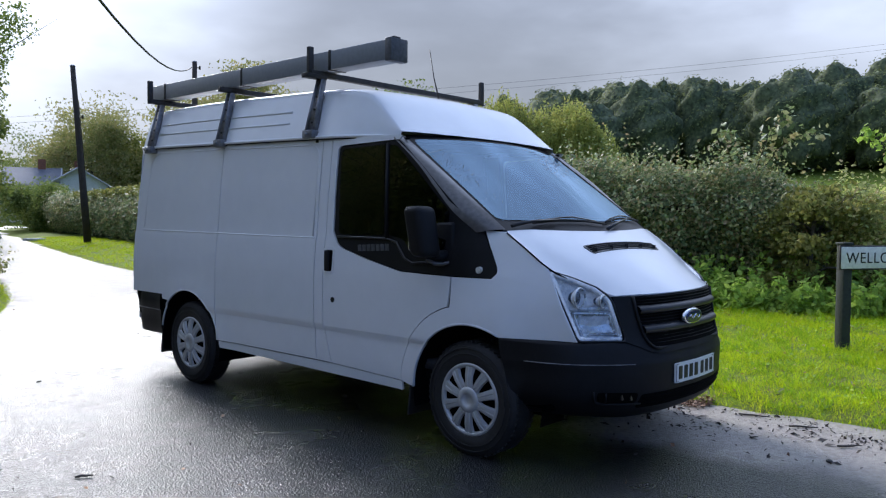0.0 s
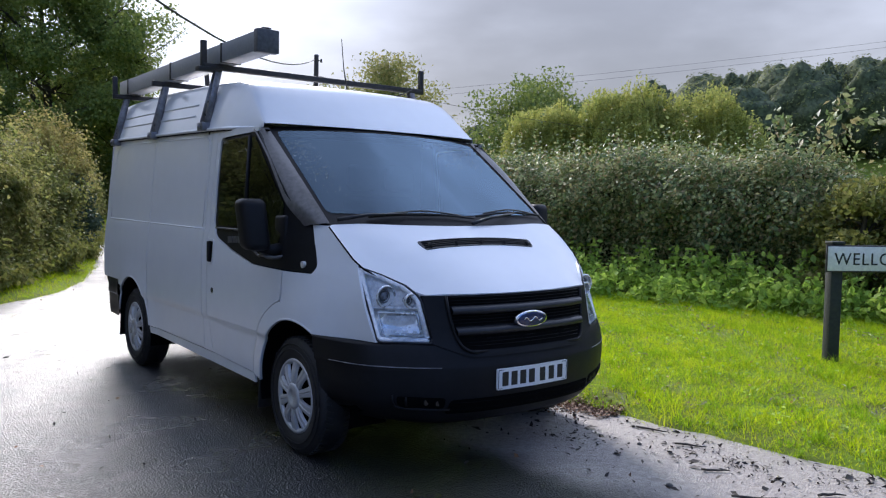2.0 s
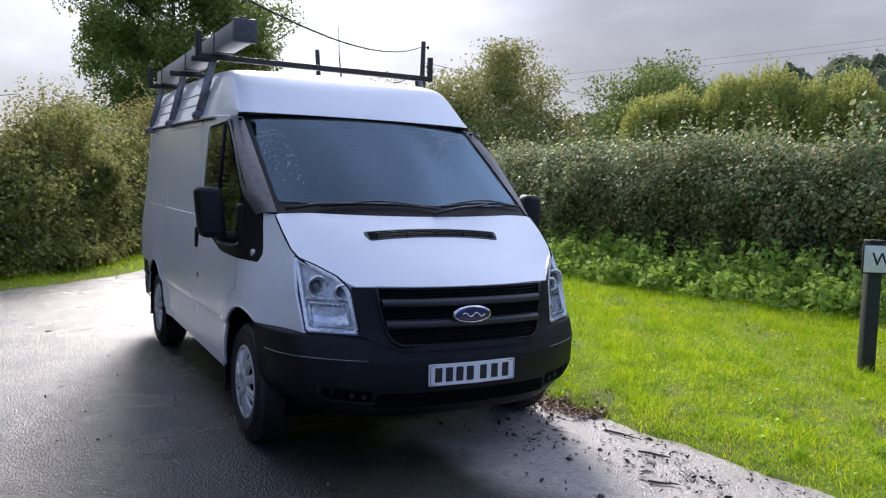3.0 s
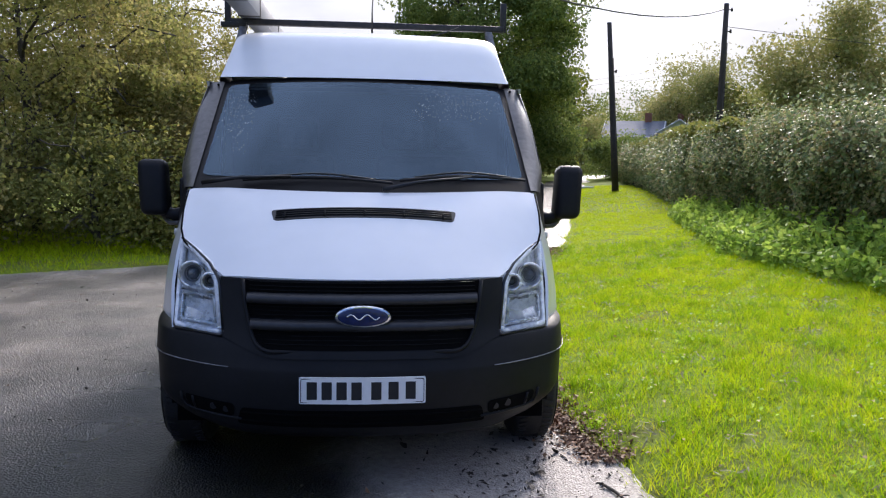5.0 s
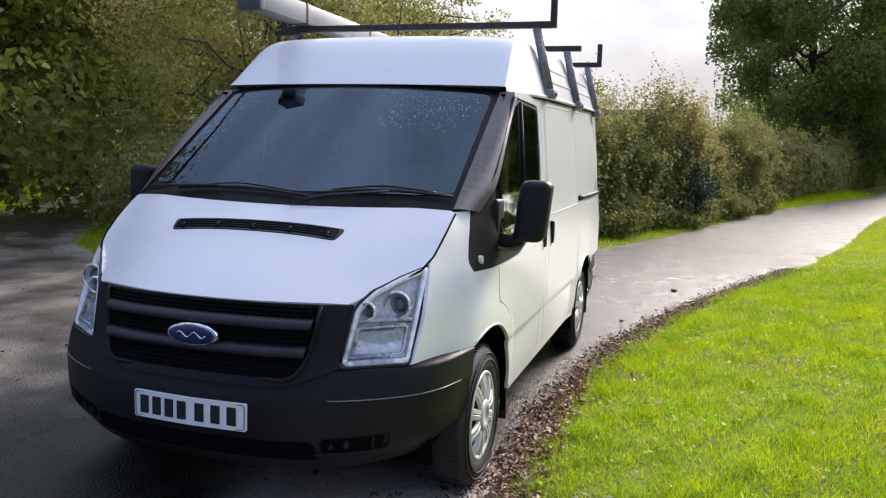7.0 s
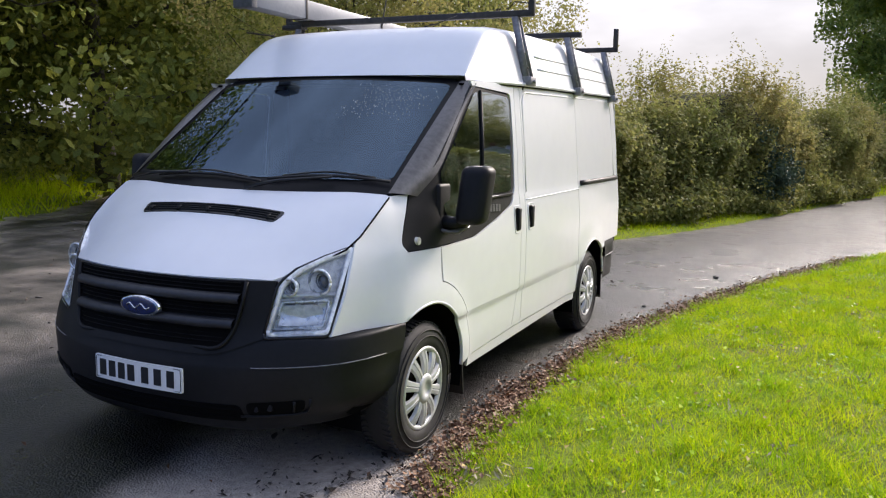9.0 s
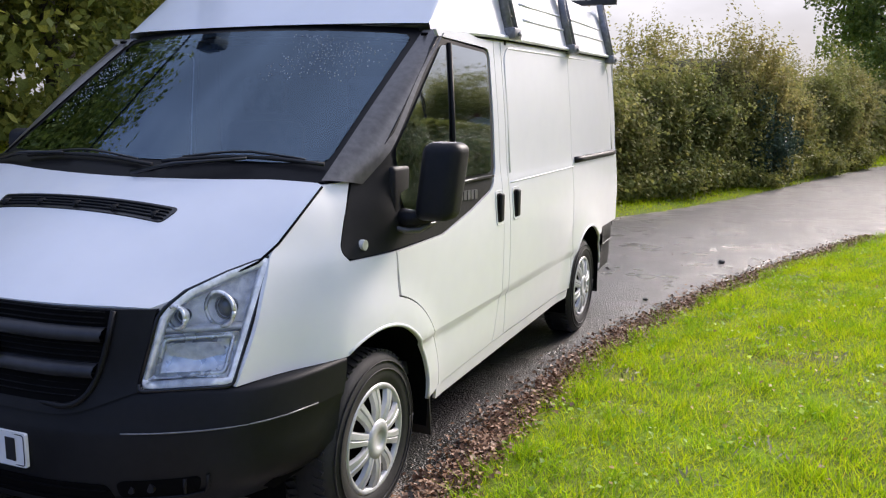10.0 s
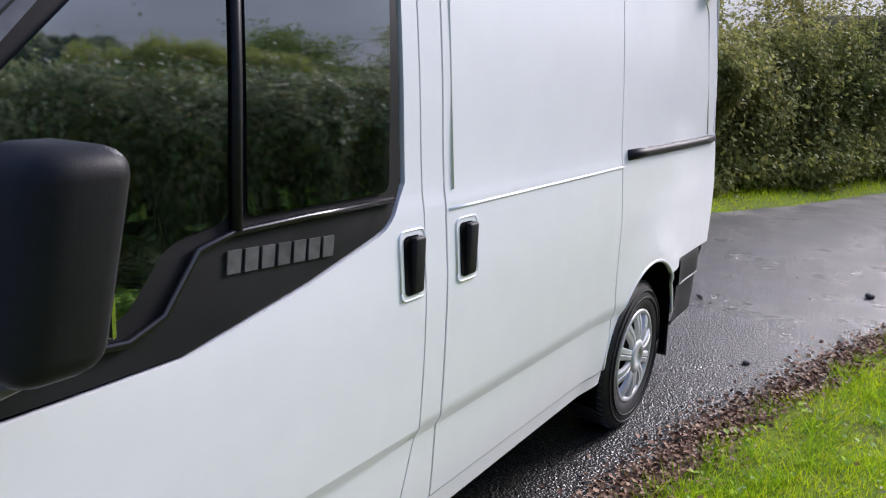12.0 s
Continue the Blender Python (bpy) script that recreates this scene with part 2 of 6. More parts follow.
RACK_STEEL = mat("painted_rack_steel", (0.16, 0.16, 0.17), (0.26, 0.26, 0.27), 9, 0.4, 0.55, metal=0.4, bump=0.05)
RACK_DARK = mat("weathered_black_steel", (0.022, 0.022, 0.023), (0.05, 0.045, 0.04), 12, 0.5, 0.7, metal=0.2, bump=0.1)
BOX_GREY = mat("grey_box_section", (0.25, 0.26, 0.28), (0.29, 0.30, 0.315), 2, 0.38, 0.5, metal=0.15, bump=0.015, fine=0.06)
# Near-black base; in gaps, recesses and openings it stands for their shade.
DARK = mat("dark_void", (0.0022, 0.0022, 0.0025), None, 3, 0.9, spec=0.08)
CABIN = mat("cabin_plastic", (0.014, 0.015, 0.019), (0.022, 0.023, 0.027), 8, 0.6, 0.7, bump=0.05, bscale=300)
SEAT = mat("seat_cloth", (0.03, 0.032, 0.04), (0.055, 0.055, 0.065), 20, 0.85, 0.95, bump=0.2, bscale=400)
SCREEN_GLASS = glass("windscreen_glass", (0.36, 0.45, 0.60), 0.02, 1.92, (0.55, 0.77, 1.0))
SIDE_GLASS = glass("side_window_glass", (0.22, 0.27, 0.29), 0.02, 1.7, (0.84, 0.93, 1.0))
# Same side glass, its reflection and tint raised to brighten the passenger side.
BRIGHTENED_GLASS = glass("brightened_window_glass", (0.30, 0.37, 0.39), 0.03, 5.0, (0.86, 0.94, 1.0))
CAP_GREY = mat("dark_grey_cap", (0.075, 0.075, 0.08), (0.11, 0.11, 0.115), 6, 0.5, 0.6, bump=0.03)
PILLAR = mat("satin_pillar_cover", (0.085, 0.078, 0.074), (0.105, 0.097, 0.092), 3, 0.28, 0.36, spec=0.6, bump=0.03, bscale=300)
LENS = glass("headlamp_lens", (0.97, 0.97, 0.97), 0.03, 1.42, (0.95, 0.97, 1.0))
REFLECTOR = mat("headlamp_reflector", (0.80, 0.81, 0.81), (0.9, 0.9, 0.9), 12, 0.25, 0.38, metal=0.25)
LAMP_GREY = mat("headlamp_housing", (0.86, 0.87, 0.87), (0.92, 0.92, 0.92), 9, 0.3, 0.4)
PLATE = mat("number_plate_face", (0.80, 0.80, 0.79), None, 12, 0.35, fine=0.03)
INK = mat("black_ink", (0.012, 0.012, 0.014), None, 5, 0.5)
BADGE_BLUE = mat("badge_blue", (0.006, 0.014, 0.07), (0.009, 0.02, 0.09), 30, 0.2, coat=0.5)
AMBER = mat("clear_repeater_lens", (0.62, 0.60, 0.55), None, 20, 0.25)
ROAD = road_surface()
EARTH = mat("turf_soil", (0.15, 0.23, 0.016), (0.13, 0.14, 0.035), 2.2, 0.95, spec=0.1, bump=0.6, bscale=35, fine=0.35)
GRASS = mat("verge_grass", (0.362, 0.500, 0.006), (0.524, 0.626, 0.009), 1.1, 0.7, 0.8, leafy=0.5, spec=0.08,
            island=[(0.187, 0.314, 0.006), (0.411, 0.567, 0.006), (0.573, 0.694, 0.010), (0.699, 0.603, 0.050)])
HEDGE_LEAF = mat("bramble_leaf", (0.150, 0.215, 0.080), (0.33, 0.35, 0.14), 0.8, 0.45, 0.6, leafy=0.36, spec=0.45,
                 island=[(0.055, 0.105, 0.045), (0.18, 0.27, 0.10), (0.52, 0.54, 0.24), (0.44, 0.28, 0.16)])
OLIVE_BRAMBLE = mat("olive_bramble_leaf", (0.348, 0.388, 0.124), (0.562, 0.562, 0.190), 0.9, 0.5, 0.65, leafy=0.45, spec=0.4,
                    island=[(0.147, 0.198, 0.074), (0.412, 0.478, 0.140), (0.760, 0.775, 0.264), (0.595, 0.396, 0.216)])
NETTLE_LEAF = mat("nettle_leaf", (0.24, 0.37, 0.075), (0.42, 0.54, 0.12), 1.5, 0.5, 0.65, leafy=0.5, spec=0.3,
                  island=[(0.141, 0.265, 0.047), (0.335, 0.515, 0.069), (0.592, 0.718, 0.140)])
YELLOW_LEAF = mat("yellowing_bramble_leaf", (0.186, 0.209, 0.048), (0.279, 0.267, 0.072), 1.2, 0.6, 0.7, leafy=0.45, spec=0.3,
                  island=[(0.112, 0.151, 0.040), (0.260, 0.273, 0.064), (0.372, 0.325, 0.104)])
BROWN_LEAF = mat("autumn_shrub_leaf", (0.20, 0.26, 0.06), (0.40, 0.32, 0.12), 0.30, 0.6, 0.7, leafy=0.5, spec=0.25, blend=0.5,
                 island=[(0.13, 0.16, 0.04), (0.32, 0.34, 0.09), (0.48, 0.43, 0.17), (0.28, 0.21, 0.09)])
HOLLY_LEAF = mat("holly_leaf", (0.053, 0.090, 0.053), (0.090, 0.128, 0.075), 1.5, 0.5, 0.6, leafy=0.1, spec=0.3,
                 island=[(0.038, 0.068, 0.042), (0.075, 0.120, 0.068), (0.120, 0.165, 0.090)])
OAK_LEAF = mat("oak_leaf", (0.14, 0.21, 0.052), (0.26, 0.30, 0.08), 0.35, 0.6, 0.7, leafy=0.35, spec=0.25,
               island=[(0.09, 0.15, 0.042), (0.20, 0.27, 0.065), (0.36, 0.39, 0.10)])
WOOD_LEAF = mat("woodland_leaf", (0.133, 0.177, 0.038), (0.265, 0.265, 0.061), 0.3, 0.6, 0.7, leafy=0.4, spec=0.25,
                island=[(0.088, 0.133, 0.032), (0.199, 0.243, 0.051), (0.376, 0.376, 0.070)])
OLIVE_LEAF = mat("turning_olive_leaf", (0.30, 0.33, 0.10), (0.45, 0.36, 0.17), 0.12, 0.65, 0.7, leafy=0.4, spec=0.2,
                 island=[(0.18, 0.22, 0.07), (0.36, 0.38, 0.12), (0.52, 0.44, 0.20)])
RUST_LEAF = mat("rust_leaf", (0.22, 0.10, 0.05), (0.30, 0.14, 0.07), 0.4, 0.7, leafy=0.3, spec=0.2)
WILLOW_LEAF = mat("willow_leaf", (0.36, 0.40, 0.10), (0.47, 0.46, 0.12), 0.25, 0.6, 0.7, leafy=0.45, spec=0.2,
                  island=[(0.24, 0.31, 0.09), (0.42, 0.45, 0.12), (0.58, 0.52, 0.15)])
FAR_LEAF = mat("far_wood_leaf", (0.144, 0.181, 0.080), (0.254, 0.269, 0.103), 0.035, 0.75, 0.85, leafy=0.25, spec=0.15,
               island=[(0.111, 0.150, 0.071), (0.210, 0.244, 0.093), (0.320, 0.321, 0.122)])
LITTER = mat("fallen_leaf", (0.225, 0.111, 0.056), (0.153, 0.081, 0.044), 5, 0.6, 0.75,
             island=[(0.081, 0.047, 0.028), (0.216, 0.106, 0.056), (0.360, 0.200, 0.104), (0.144, 0.072, 0.036)])
THATCH = mat("dead_grass", (0.24, 0.20, 0.12), (0.34, 0.30, 0.19), 5, 0.8, island=[(0.14, 0.11, 0.07), (0.30, 0.26, 0.16), (0.42, 0.38, 0.27)])
BLOWN = mat("blown_leaf", (0.35, 0.22, 0.06), (0.42, 0.30, 0.08), 5, 0.6, 0.7, leafy=0.2, island=[(0.16, 0.08, 0.04), (0.40, 0.28, 0.07), (0.55, 0.42, 0.12)])
MUD = mat("wet_mud", (0.025, 0.019, 0.014), (0.055, 0.040, 0.028), 20, 0.5, 0.7, bump=0.4, bscale=90)
BARK = mat("tree_bark", (0.045, 0.038, 0.03), (0.085, 0.075, 0.06), 4, 0.85, 0.95, bump=0.8, bscale=30)
POLE_WOOD = mat("creosoted_pole", (0.035, 0.028, 0.024), (0.06, 0.048, 0.04), 5, 0.8, 0.9, bump=0.4, bscale=40)
SIGN_POST = mat("mossy_green_post", (0.016, 0.022, 0.016), (0.03, 0.036, 0.024), 12, 0.7, 0.85, bump=0.3, bscale=60)
SIGN_FACE = mat("aged_sign_face", (0.78, 0.79, 0.72), (0.66, 0.69, 0.60), 9, 0.5, 0.65, fine=0.1)
SLATE = mat("slate_roof", (0.10, 0.115, 0.15), (0.15, 0.165, 0.20), 1.2, 0.5, 0.65, bump=0.3, bscale=9)
RENDERED = mat("painted_render", (0.60, 0.60, 0.56), (0.68, 0.68, 0.65), 1.0, 0.8, 0.9, bump=0.1, bscale=30)
PALE_TILE = mat("pale_roof", (0.50, 0.50, 0.52), (0.6, 0.6, 0.62), 2, 0.6)
BRICK = mat("red_brick", (0.22, 0.09, 0.06), (0.30, 0.13, 0.08), 6, 0.85, bump=0.4, bscale=20)
WIRE = mat("cable_sheath", (0.02, 0.02, 0.022), None, 5, 0.6)

# ---- building helpers ----


def link(name, bm, material, parent=None, smooth=True, sharp=None):
    me = bpy.data.meshes.new(name)
    if sharp is not None:
        for e in bm.edges:
            if len(e.link_faces) == 2 and e.calc_face_angle(0) > radians(sharp):
                e.smooth = False
    bm.to_mesh(me)
    bm.free()
    me.materials.append(material)
    if smooth:
        me.polygons.foreach_set("use_smooth", [True] * len(me.polygons))
    ob = new(name, me)
    if parent:
        ob.parent = parent
    return ob


def part(name, bm, material, parent, label="", smooth=True, sharp=35):
    ob = link(name, bm, material, parent, smooth, sharp)
    return tagged(ob, label) if label else ob


def mesh_np(name, co, loops, sizes, material, parent=None, smooth=False):
    """A mesh from arrays: coordinates, corner indices, corners per face."""
    me = bpy.data.meshes.new(name)
    me.vertices.add(len(co))
    me.vertices.foreach_set("co", np.asarray(co, dtype=np.float32).ravel())
    me.loops.add(len(loops))
    me.loops.foreach_set("vertex_index", np.asarray(loops, dtype=np.int32).ravel())
    me.polygons.add(len(sizes))
    starts = np.concatenate(([0], np.cumsum(sizes)[:-1])).astype(np.int32)
    me.polygons.foreach_set("loop_start", starts)
    if smooth:
        me.polygons.foreach_set("use_smooth", np.ones(len(sizes), dtype=bool))
    me.update(calc_edges=True)
    me.materials.append(material)
    ob = new(name, me)
    if parent:
        ob.parent = parent
    return ob


def grid_mesh(name, P, material, parent=None, smooth=True):
    """A sheet from an array of points [rows, columns, 3]."""
    r, c = P.shape[:2]
    idx = np.arange(r * c).reshape(r, c)
    q = np.stack([idx[:-1, :-1], idx[:-1, 1:], idx[1:, 1:], idx[1:, :-1]], -1).reshape(-1, 4)
    return mesh_np(name, P.reshape(-1, 3), q.ravel(), np.full(len(q), 4), material, parent, smooth)


def cub(v, xs, ys):
    """A smooth curve through a short table."""
    xs, ys = np.asarray(xs, float), np.asarray(ys, float)
    d = np.diff(ys) / np.diff(xs)
    m = np.concatenate(([d[0]], np.where(d[:-1] * d[1:] > 0, 2 * d[:-1] * d[1:] / (d[:-1] + d[1:] + 1e-12), 0), [d[-1]]))
    v = np.clip(v, xs[0], xs[-1])
    i = np.clip(np.searchsorted(xs, v) - 1, 0, len(xs) - 2)
    h = xs[i + 1] - xs[i]
    t = (v - xs[i]) / h
    return ((1 + 2 * t) * (1 - t) ** 2 * ys[i] + t * (1 - t) ** 2 * h * m[i] + t * t * (3 - 2 * t) * ys[i + 1] + t * t * (t - 1) * h * m[i + 1])


def step(a, b, v):
    t = np.clip((np.asarray(v, float) - a) / (b - a), 0, 1)
    return t * t * (3 - 2 * t)


def box(bm, x0, x1, y0, y1, z0, z1, bevel=0.0, seg=2):
    r = bmesh.ops.create_cube(bm, size=1, matrix=Matrix.Translation(((x0 + x1) / 2, (y0 + y1) / 2, (z0 + z1) / 2)) @ Matrix.Diagonal((x1 - x0, y1 - y0, z1 - z0, 1)))
    if bevel:
        es = list({e for v in r["verts"] for e in v.link_edges})
        bmesh.ops.bevel(bm, geom=es, offset=bevel, segments=seg, affect="EDGES", profile=0.5)
    return bm


def boxed(*a, **k):
    return box(bmesh.new(), *a, **k)


def rod(bm, a, b, r0, r1=None, n=10):
    a, b = Vector(a), Vector(b)
    d = b - a
    m = Matrix.Translation((a + b) / 2) @ d.to_track_quat("Z", "Y").to_matrix().to_4x4()
    bmesh.ops.create_cone(bm, cap_ends=True, segments=n, radius1=r0, radius2=r0 if r1 is None else r1, depth=d.length, matrix=m)
    return bm


def tube(bm, pts, radii, n=8, flat=1.0):
    """A swept tube along points, tapering."""
    pts = [Vector(p) for p in pts]
    rings = []
    ref = Vector((0.31, 0.17, 0.93))
    for i, p in enumerate(pts):
        d = (pts[min(i + 1, len(pts) - 1)] - pts[max(i - 1, 0)]).normalized()
        u = d.cross(ref).normalized()
        w = d.cross(u)
        r = radii[i] if hasattr(radii, "__len__") else radii
        rings.append([bm.verts.new(p + (u * math.cos(2 * math.pi * k / n) + w * flat * math.sin(2 * math.pi * k / n)) * r) for k in range(n)])
    for a, b in zip(rings, rings[1:]):
        for k in range(n):
            bm.faces.new((a[k], a[(k + 1) % n], b[(k + 1) % n], b[k]))
    bm.faces.new(rings[0][::-1])
    bm.faces.new(rings[-1])
    return bm


def outline(pts, seg=5):
    """A polygon of (a, b) or (a, b, radius): corners with a radius are rounded."""
    out, n = [], len(pts)
    for i, p in enumerate(pts):
        if len(p) == 2 or p[2] == 0:
            out.append((p[0], p[1]))
            continue
        c = Vector(p[:2])
        a, b = Vector(pts[i - 1][:2]) - c, Vector(pts[(i + 1) % n][:2]) - c
        r = min(p[2], a.length * 0.48, b.length * 0.48)
        s, e = c + a.normalized() * r, c + b.normalized() * r
        for k in range(seg + 1):
            t = k / seg
            q = s * (1 - t) ** 2 + c * 2 * t * (1 - t) + e * t * t
            out.append((q.x, q.y))
    return out


def arc(cy, cz, r, a0, a1, n=14):
    return [(cy + r * math.cos(radians(a0 + (a1 - a0) * k / n)), cz + r * math.sin(radians(a0 + (a1 - a0) * k / n))) for k in range(n + 1)]


def skin(pts, surface, da=0.06, db=0.06, extra_a=(), extra_b=(), depth=0.012, inward=(0, 0, 0), flip=False):
    """A sheet cut to an outline, laid on a surface(a, b) -> x, y, z, with a turned-in edge."""
    bm = bmesh.new()
    f = bm.faces.new([bm.verts.new((a, b, 0)) for a, b in pts])
    if f.normal.z < 0 or (f.normal_update() or f.normal.z < 0):
        f.normal_flip()
    bmesh.ops.triangulate(bm, faces=bm.faces[:])
    A, B = [p[0] for p in pts], [p[1] for p in pts]
    cuts = [((v, 0, 0), (1, 0, 0)) for v in list(np.arange(min(A) + da * 0.5, max(A), da)) + list(extra_a)]
    cuts += [((0, v, 0), (0, 1, 0)) for v in list(np.arange(min(B) + db * 0.5, max(B), db)) + list(extra_b)]
    for co, no in cuts:
        bmesh.ops.bisect_plane(bm, geom=bm.verts[:] + bm.edges[:] + bm.faces[:], dist=1e-5, plane_co=co, plane_no=no)
    bmesh.ops.remove_doubles(bm, verts=bm.verts[:], dist=1e-4)
    border = [e for e in bm.edges if len(e.link_faces) == 1]
    for v in bm.verts:
        v.co = Vector(surface(v.co.x, v.co.y))
    if depth:
        for e in border:
            e.smooth = False
        r = bmesh.ops.extrude_edge_only(bm, edges=border)
        for v in r["geom"]:
            if isinstance(v, bmesh.types.BMVert):
                v.co += Vector(inward) * depth
    bmesh.ops.recalc_face_normals(bm, faces=bm.faces[:])
    if flip:
        bmesh.ops.reverse_faces(bm, faces=bm.faces[:])
    return bm


def leaves(name, P, size, material, parent=None, rng=None, up=0.35, outward=None, long=1.6, droop=0.0, single=False):
    """Many small folded leaves at the points P, every leaf its own island."""
    rng = rng or np.random.default_rng(1)
    n = len(P)
    size = np.broadcast_to(size, (n,)) * rng.uniform(0.6, 1.35, n)
    nor = rng.normal(size=(n, 3))
    if outward is not None:
        nor = nor * 0.7 + outward
    nor[:, 2] += up
    nor /= np.linalg.norm(nor, axis=1, keepdims=True)
    t = rng.normal(size=(n, 3))
    t[:, 2] -= droop
    t -= (t * nor).sum(1, keepdims=True) * nor
    t /= np.linalg.norm(t, axis=1, keepdims=True)
    s = np.cross(nor, t)
    L, W = (size * long / 2)[:, None], (size / 2)[:, None]
    fold = nor * W * rng.uniform(0.1, 0.6, (n, 1))
    co = np.stack([P - t * L, P + s * W + fold, P + t * L, P - s * W + fold], 1).reshape(-1, 3)
    if single:
        co = np.stack([P - t * L, P + s * W * 1.2, P + t * L * 0.9 - s * W], 1).reshape(-1, 3)
        return mesh_np(name, co, np.arange(3 * n), np.full(n, 3), material, parent)
    i = np.arange(n)[:, None] * 4
    loops = np.concatenate([i + 0, i + 1, i + 2, i + 0, i + 2, i + 3], 1).ravel()
    return mesh_np(name, co, loops, np.full(2 * n, 3), material, parent)

TUFT = mat("tuft_grass", (0.175, 0.338, 0.010), (0.300, 0.475, 0.015), 2.5, 0.7, 0.8, leafy=0.45, spec=0.1, island=[(0.112, 0.237, 0.010), (0.275, 0.463, 0.013), (0.500, 0.625, 0.037)])

# ---- ground, lanes and verges ----
RIGHT_EDGE = [(60, -9), (20, -7.5), (8, -5.9), (3.6, -4.4), (2.0, -3.2), (1.42, -2.3), (1.3, -1.3), (1.2, -0.5), (1.12, 0.3), (1.1, 1.2),
              (1.3, 3.0), (1.72, 4.7), (2.4, 6.8), (3.3, 9.3), (4.65, 14), (6.0, 20), (8.7, 29.5), (15.2, 51.7), (22, 72), (30, 88), (60, 110)]
LEFT_EDGE = [(57, 114), (27, 91), (20.0, 76), (12.8, 53), (9.7, 41), (6.2, 31), (3.4, 22), (2.2, 17), (1.2, 13), (0.40, 10.5), (-0.45, 8.6),
             (-1.7, 7.3), (-3.1, 6.35), (-4.8, 5.55), (-6.0, 5.3), (-7.2, 6.2), (-8.9, 8.5), (-10.8, 11.1), (-13.7, 16.8), (-19, 26), (-27, 38)]
FAR_EDGE = [(-30, 36), (-21.6, 25), (-15.8, 15.5), (-12.7, 10.2), (-10.4, 7), (-9.6, 5), (-9.9, 2), (-12, -1.5), (-20, -4), (-60, -7),
            (-60, -12), (-10, -10), (0, -9.6), (10, -10.5), (60, -15)]
LANES = np.array(RIGHT_EDGE + LEFT_EDGE + FAR_EDGE, float)


def lane_distance(x, y):
    """Metres from the lanes' edge, positive on the verge and negative on the asphalt."""
    x, y = np.asarray(x, float), np.asarray(y, float)
    best, inside = np.full(x.shape, 1e9), np.zeros(x.shape, bool)
    for (ax, ay), (bx, by) in zip(LANES, np.roll(LANES, -1, 0)):
        dx, dy = bx - ax, by - ay
        t = np.clip(((x - ax) * dx + (y - ay) * dy) / (dx * dx + dy * dy), 0, 1)
        best = np.minimum(best, np.hypot(x - ax - t * dx, y - ay - t * dy))
        if abs(dy) > 1e-9:
            inside ^= ((ay > y) != (by > y)) & (x < dx * (y - ay) / dy + ax)
    return np.where(inside, -best, best)


def wob(x, y, s, k=0.0):
    """Cheap smooth unevenness."""
    return (np.sin(x * 1.7 / s + k) * np.cos(y * 1.3 / s - k) + 0.6 * np.sin(x * 3.9 / s - y * 2.7 / s + 2 * k) + 0.4 * np.cos(y * 5.3 / s + x * 1.9 / s)) / 2


def height(x, y):
    """The ground: a low verge beside the lanes, a hill beyond the field."""
    x, y = np.asarray(x, float), np.asarray(y, float)
    d = lane_distance(x, y) + 0.05 * wob(x, y, 0.35)
    side = np.where(x > 0.3 * y - 1.0, 1.0, 0.55)
    verge = -0.06 + 0.07 * step(-0.12, 0.06, d) + side * (0.05 * step(0.0, 0.35, d) + 0.06 * step(0.2, 1.6, d) + 0.10 * step(1.0, 4.5, d))
    verge = verge + 0.018 * wob(x, y, 0.5, 1.0) * step(0.1, 0.8, d)
    hill = 15 * step(45, 170, x * 0.96 + y * 0.12) + 0.25 * step(14, 40, x) * wob(x, y, 9)
    return verge + hill


def spread(fine0, fine1, h, far):
    a = list(np.arange(fine0, fine1, h))
    s, v = h, fine1
    while v < far:
        a.append(v)
        s *= 1.16
        v += s
    s, v = h, fine0
    while v > -far:
        s *= 1.16
        v -= s
        a.insert(0, v)
    return np.array(a)


gx, gy = spread(-6, 8, 0.09, 900), spread(-6, 15, 0.11, 900)
GX, GY = np.meshgrid(gx, gy)
ground = grid_mesh("ground", np.stack([GX, GY, height(GX, GY)], -1), EARTH)
tagged(ground, "uneven turf and soil rising to a distant hill", "ground", kind="structure")


def lay_road():
    x, y = spread(-8, 5, 0.14, 120), spread(-7, 12, 0.14, 130)
    X, Y = np.meshgrid(x, y)
    d = lane_distance(X, Y)
    P = np.stack([X, Y, 0.002 * wob(X, Y, 3.0)], -1)
    keep = (d < 0.5)
    idx = np.arange(X.size).reshape(X.shape)
    q = np.stack([idx[:-1, :-1], idx[:-1, 1:], idx[1:, 1:], idx[1:, :-1]], -1).reshape(-1, 4)
    q = q[keep.ravel()[q].any(1)]
    used = np.unique(q)
    remap = np.zeros(X.size, int)
    remap[used] = np.arange(len(used))
    ob = mesh_np("road", P.reshape(-1, 3)[used], remap[q].ravel(), np.full(len(q), 4), ROAD, None, True)
    dd, xx, yy = d.ravel()[used], P.reshape(-1, 3)[used, 0], P.reshape(-1, 3)[used, 1]
    silt = 0.30 * step(-0.6, 0.0, dd) + 1.15 * step(-2.0, -0.5, dd) * step(0.6, -0.5, yy) * step(-1.0, 0.2, xx) + 0.20 * step(-7.0, -3.0, -np.hypot(xx + 5.2, yy - 2.5)) + 0.24 * step(-1.2, -2.1, xx) * step(-3.0, -0.8, yy) + 0.15 * step(5.0, 10.0, yy)
    at = ob.data.attributes.new("silt", "FLOAT", "POINT")
    at.data.foreach_set("value", silt.astype(np.float32))
    # Less film down the lane and below the van, to dim reflections there.
    dry = ob.data.attributes.new("dry", "FLOAT", "POINT")
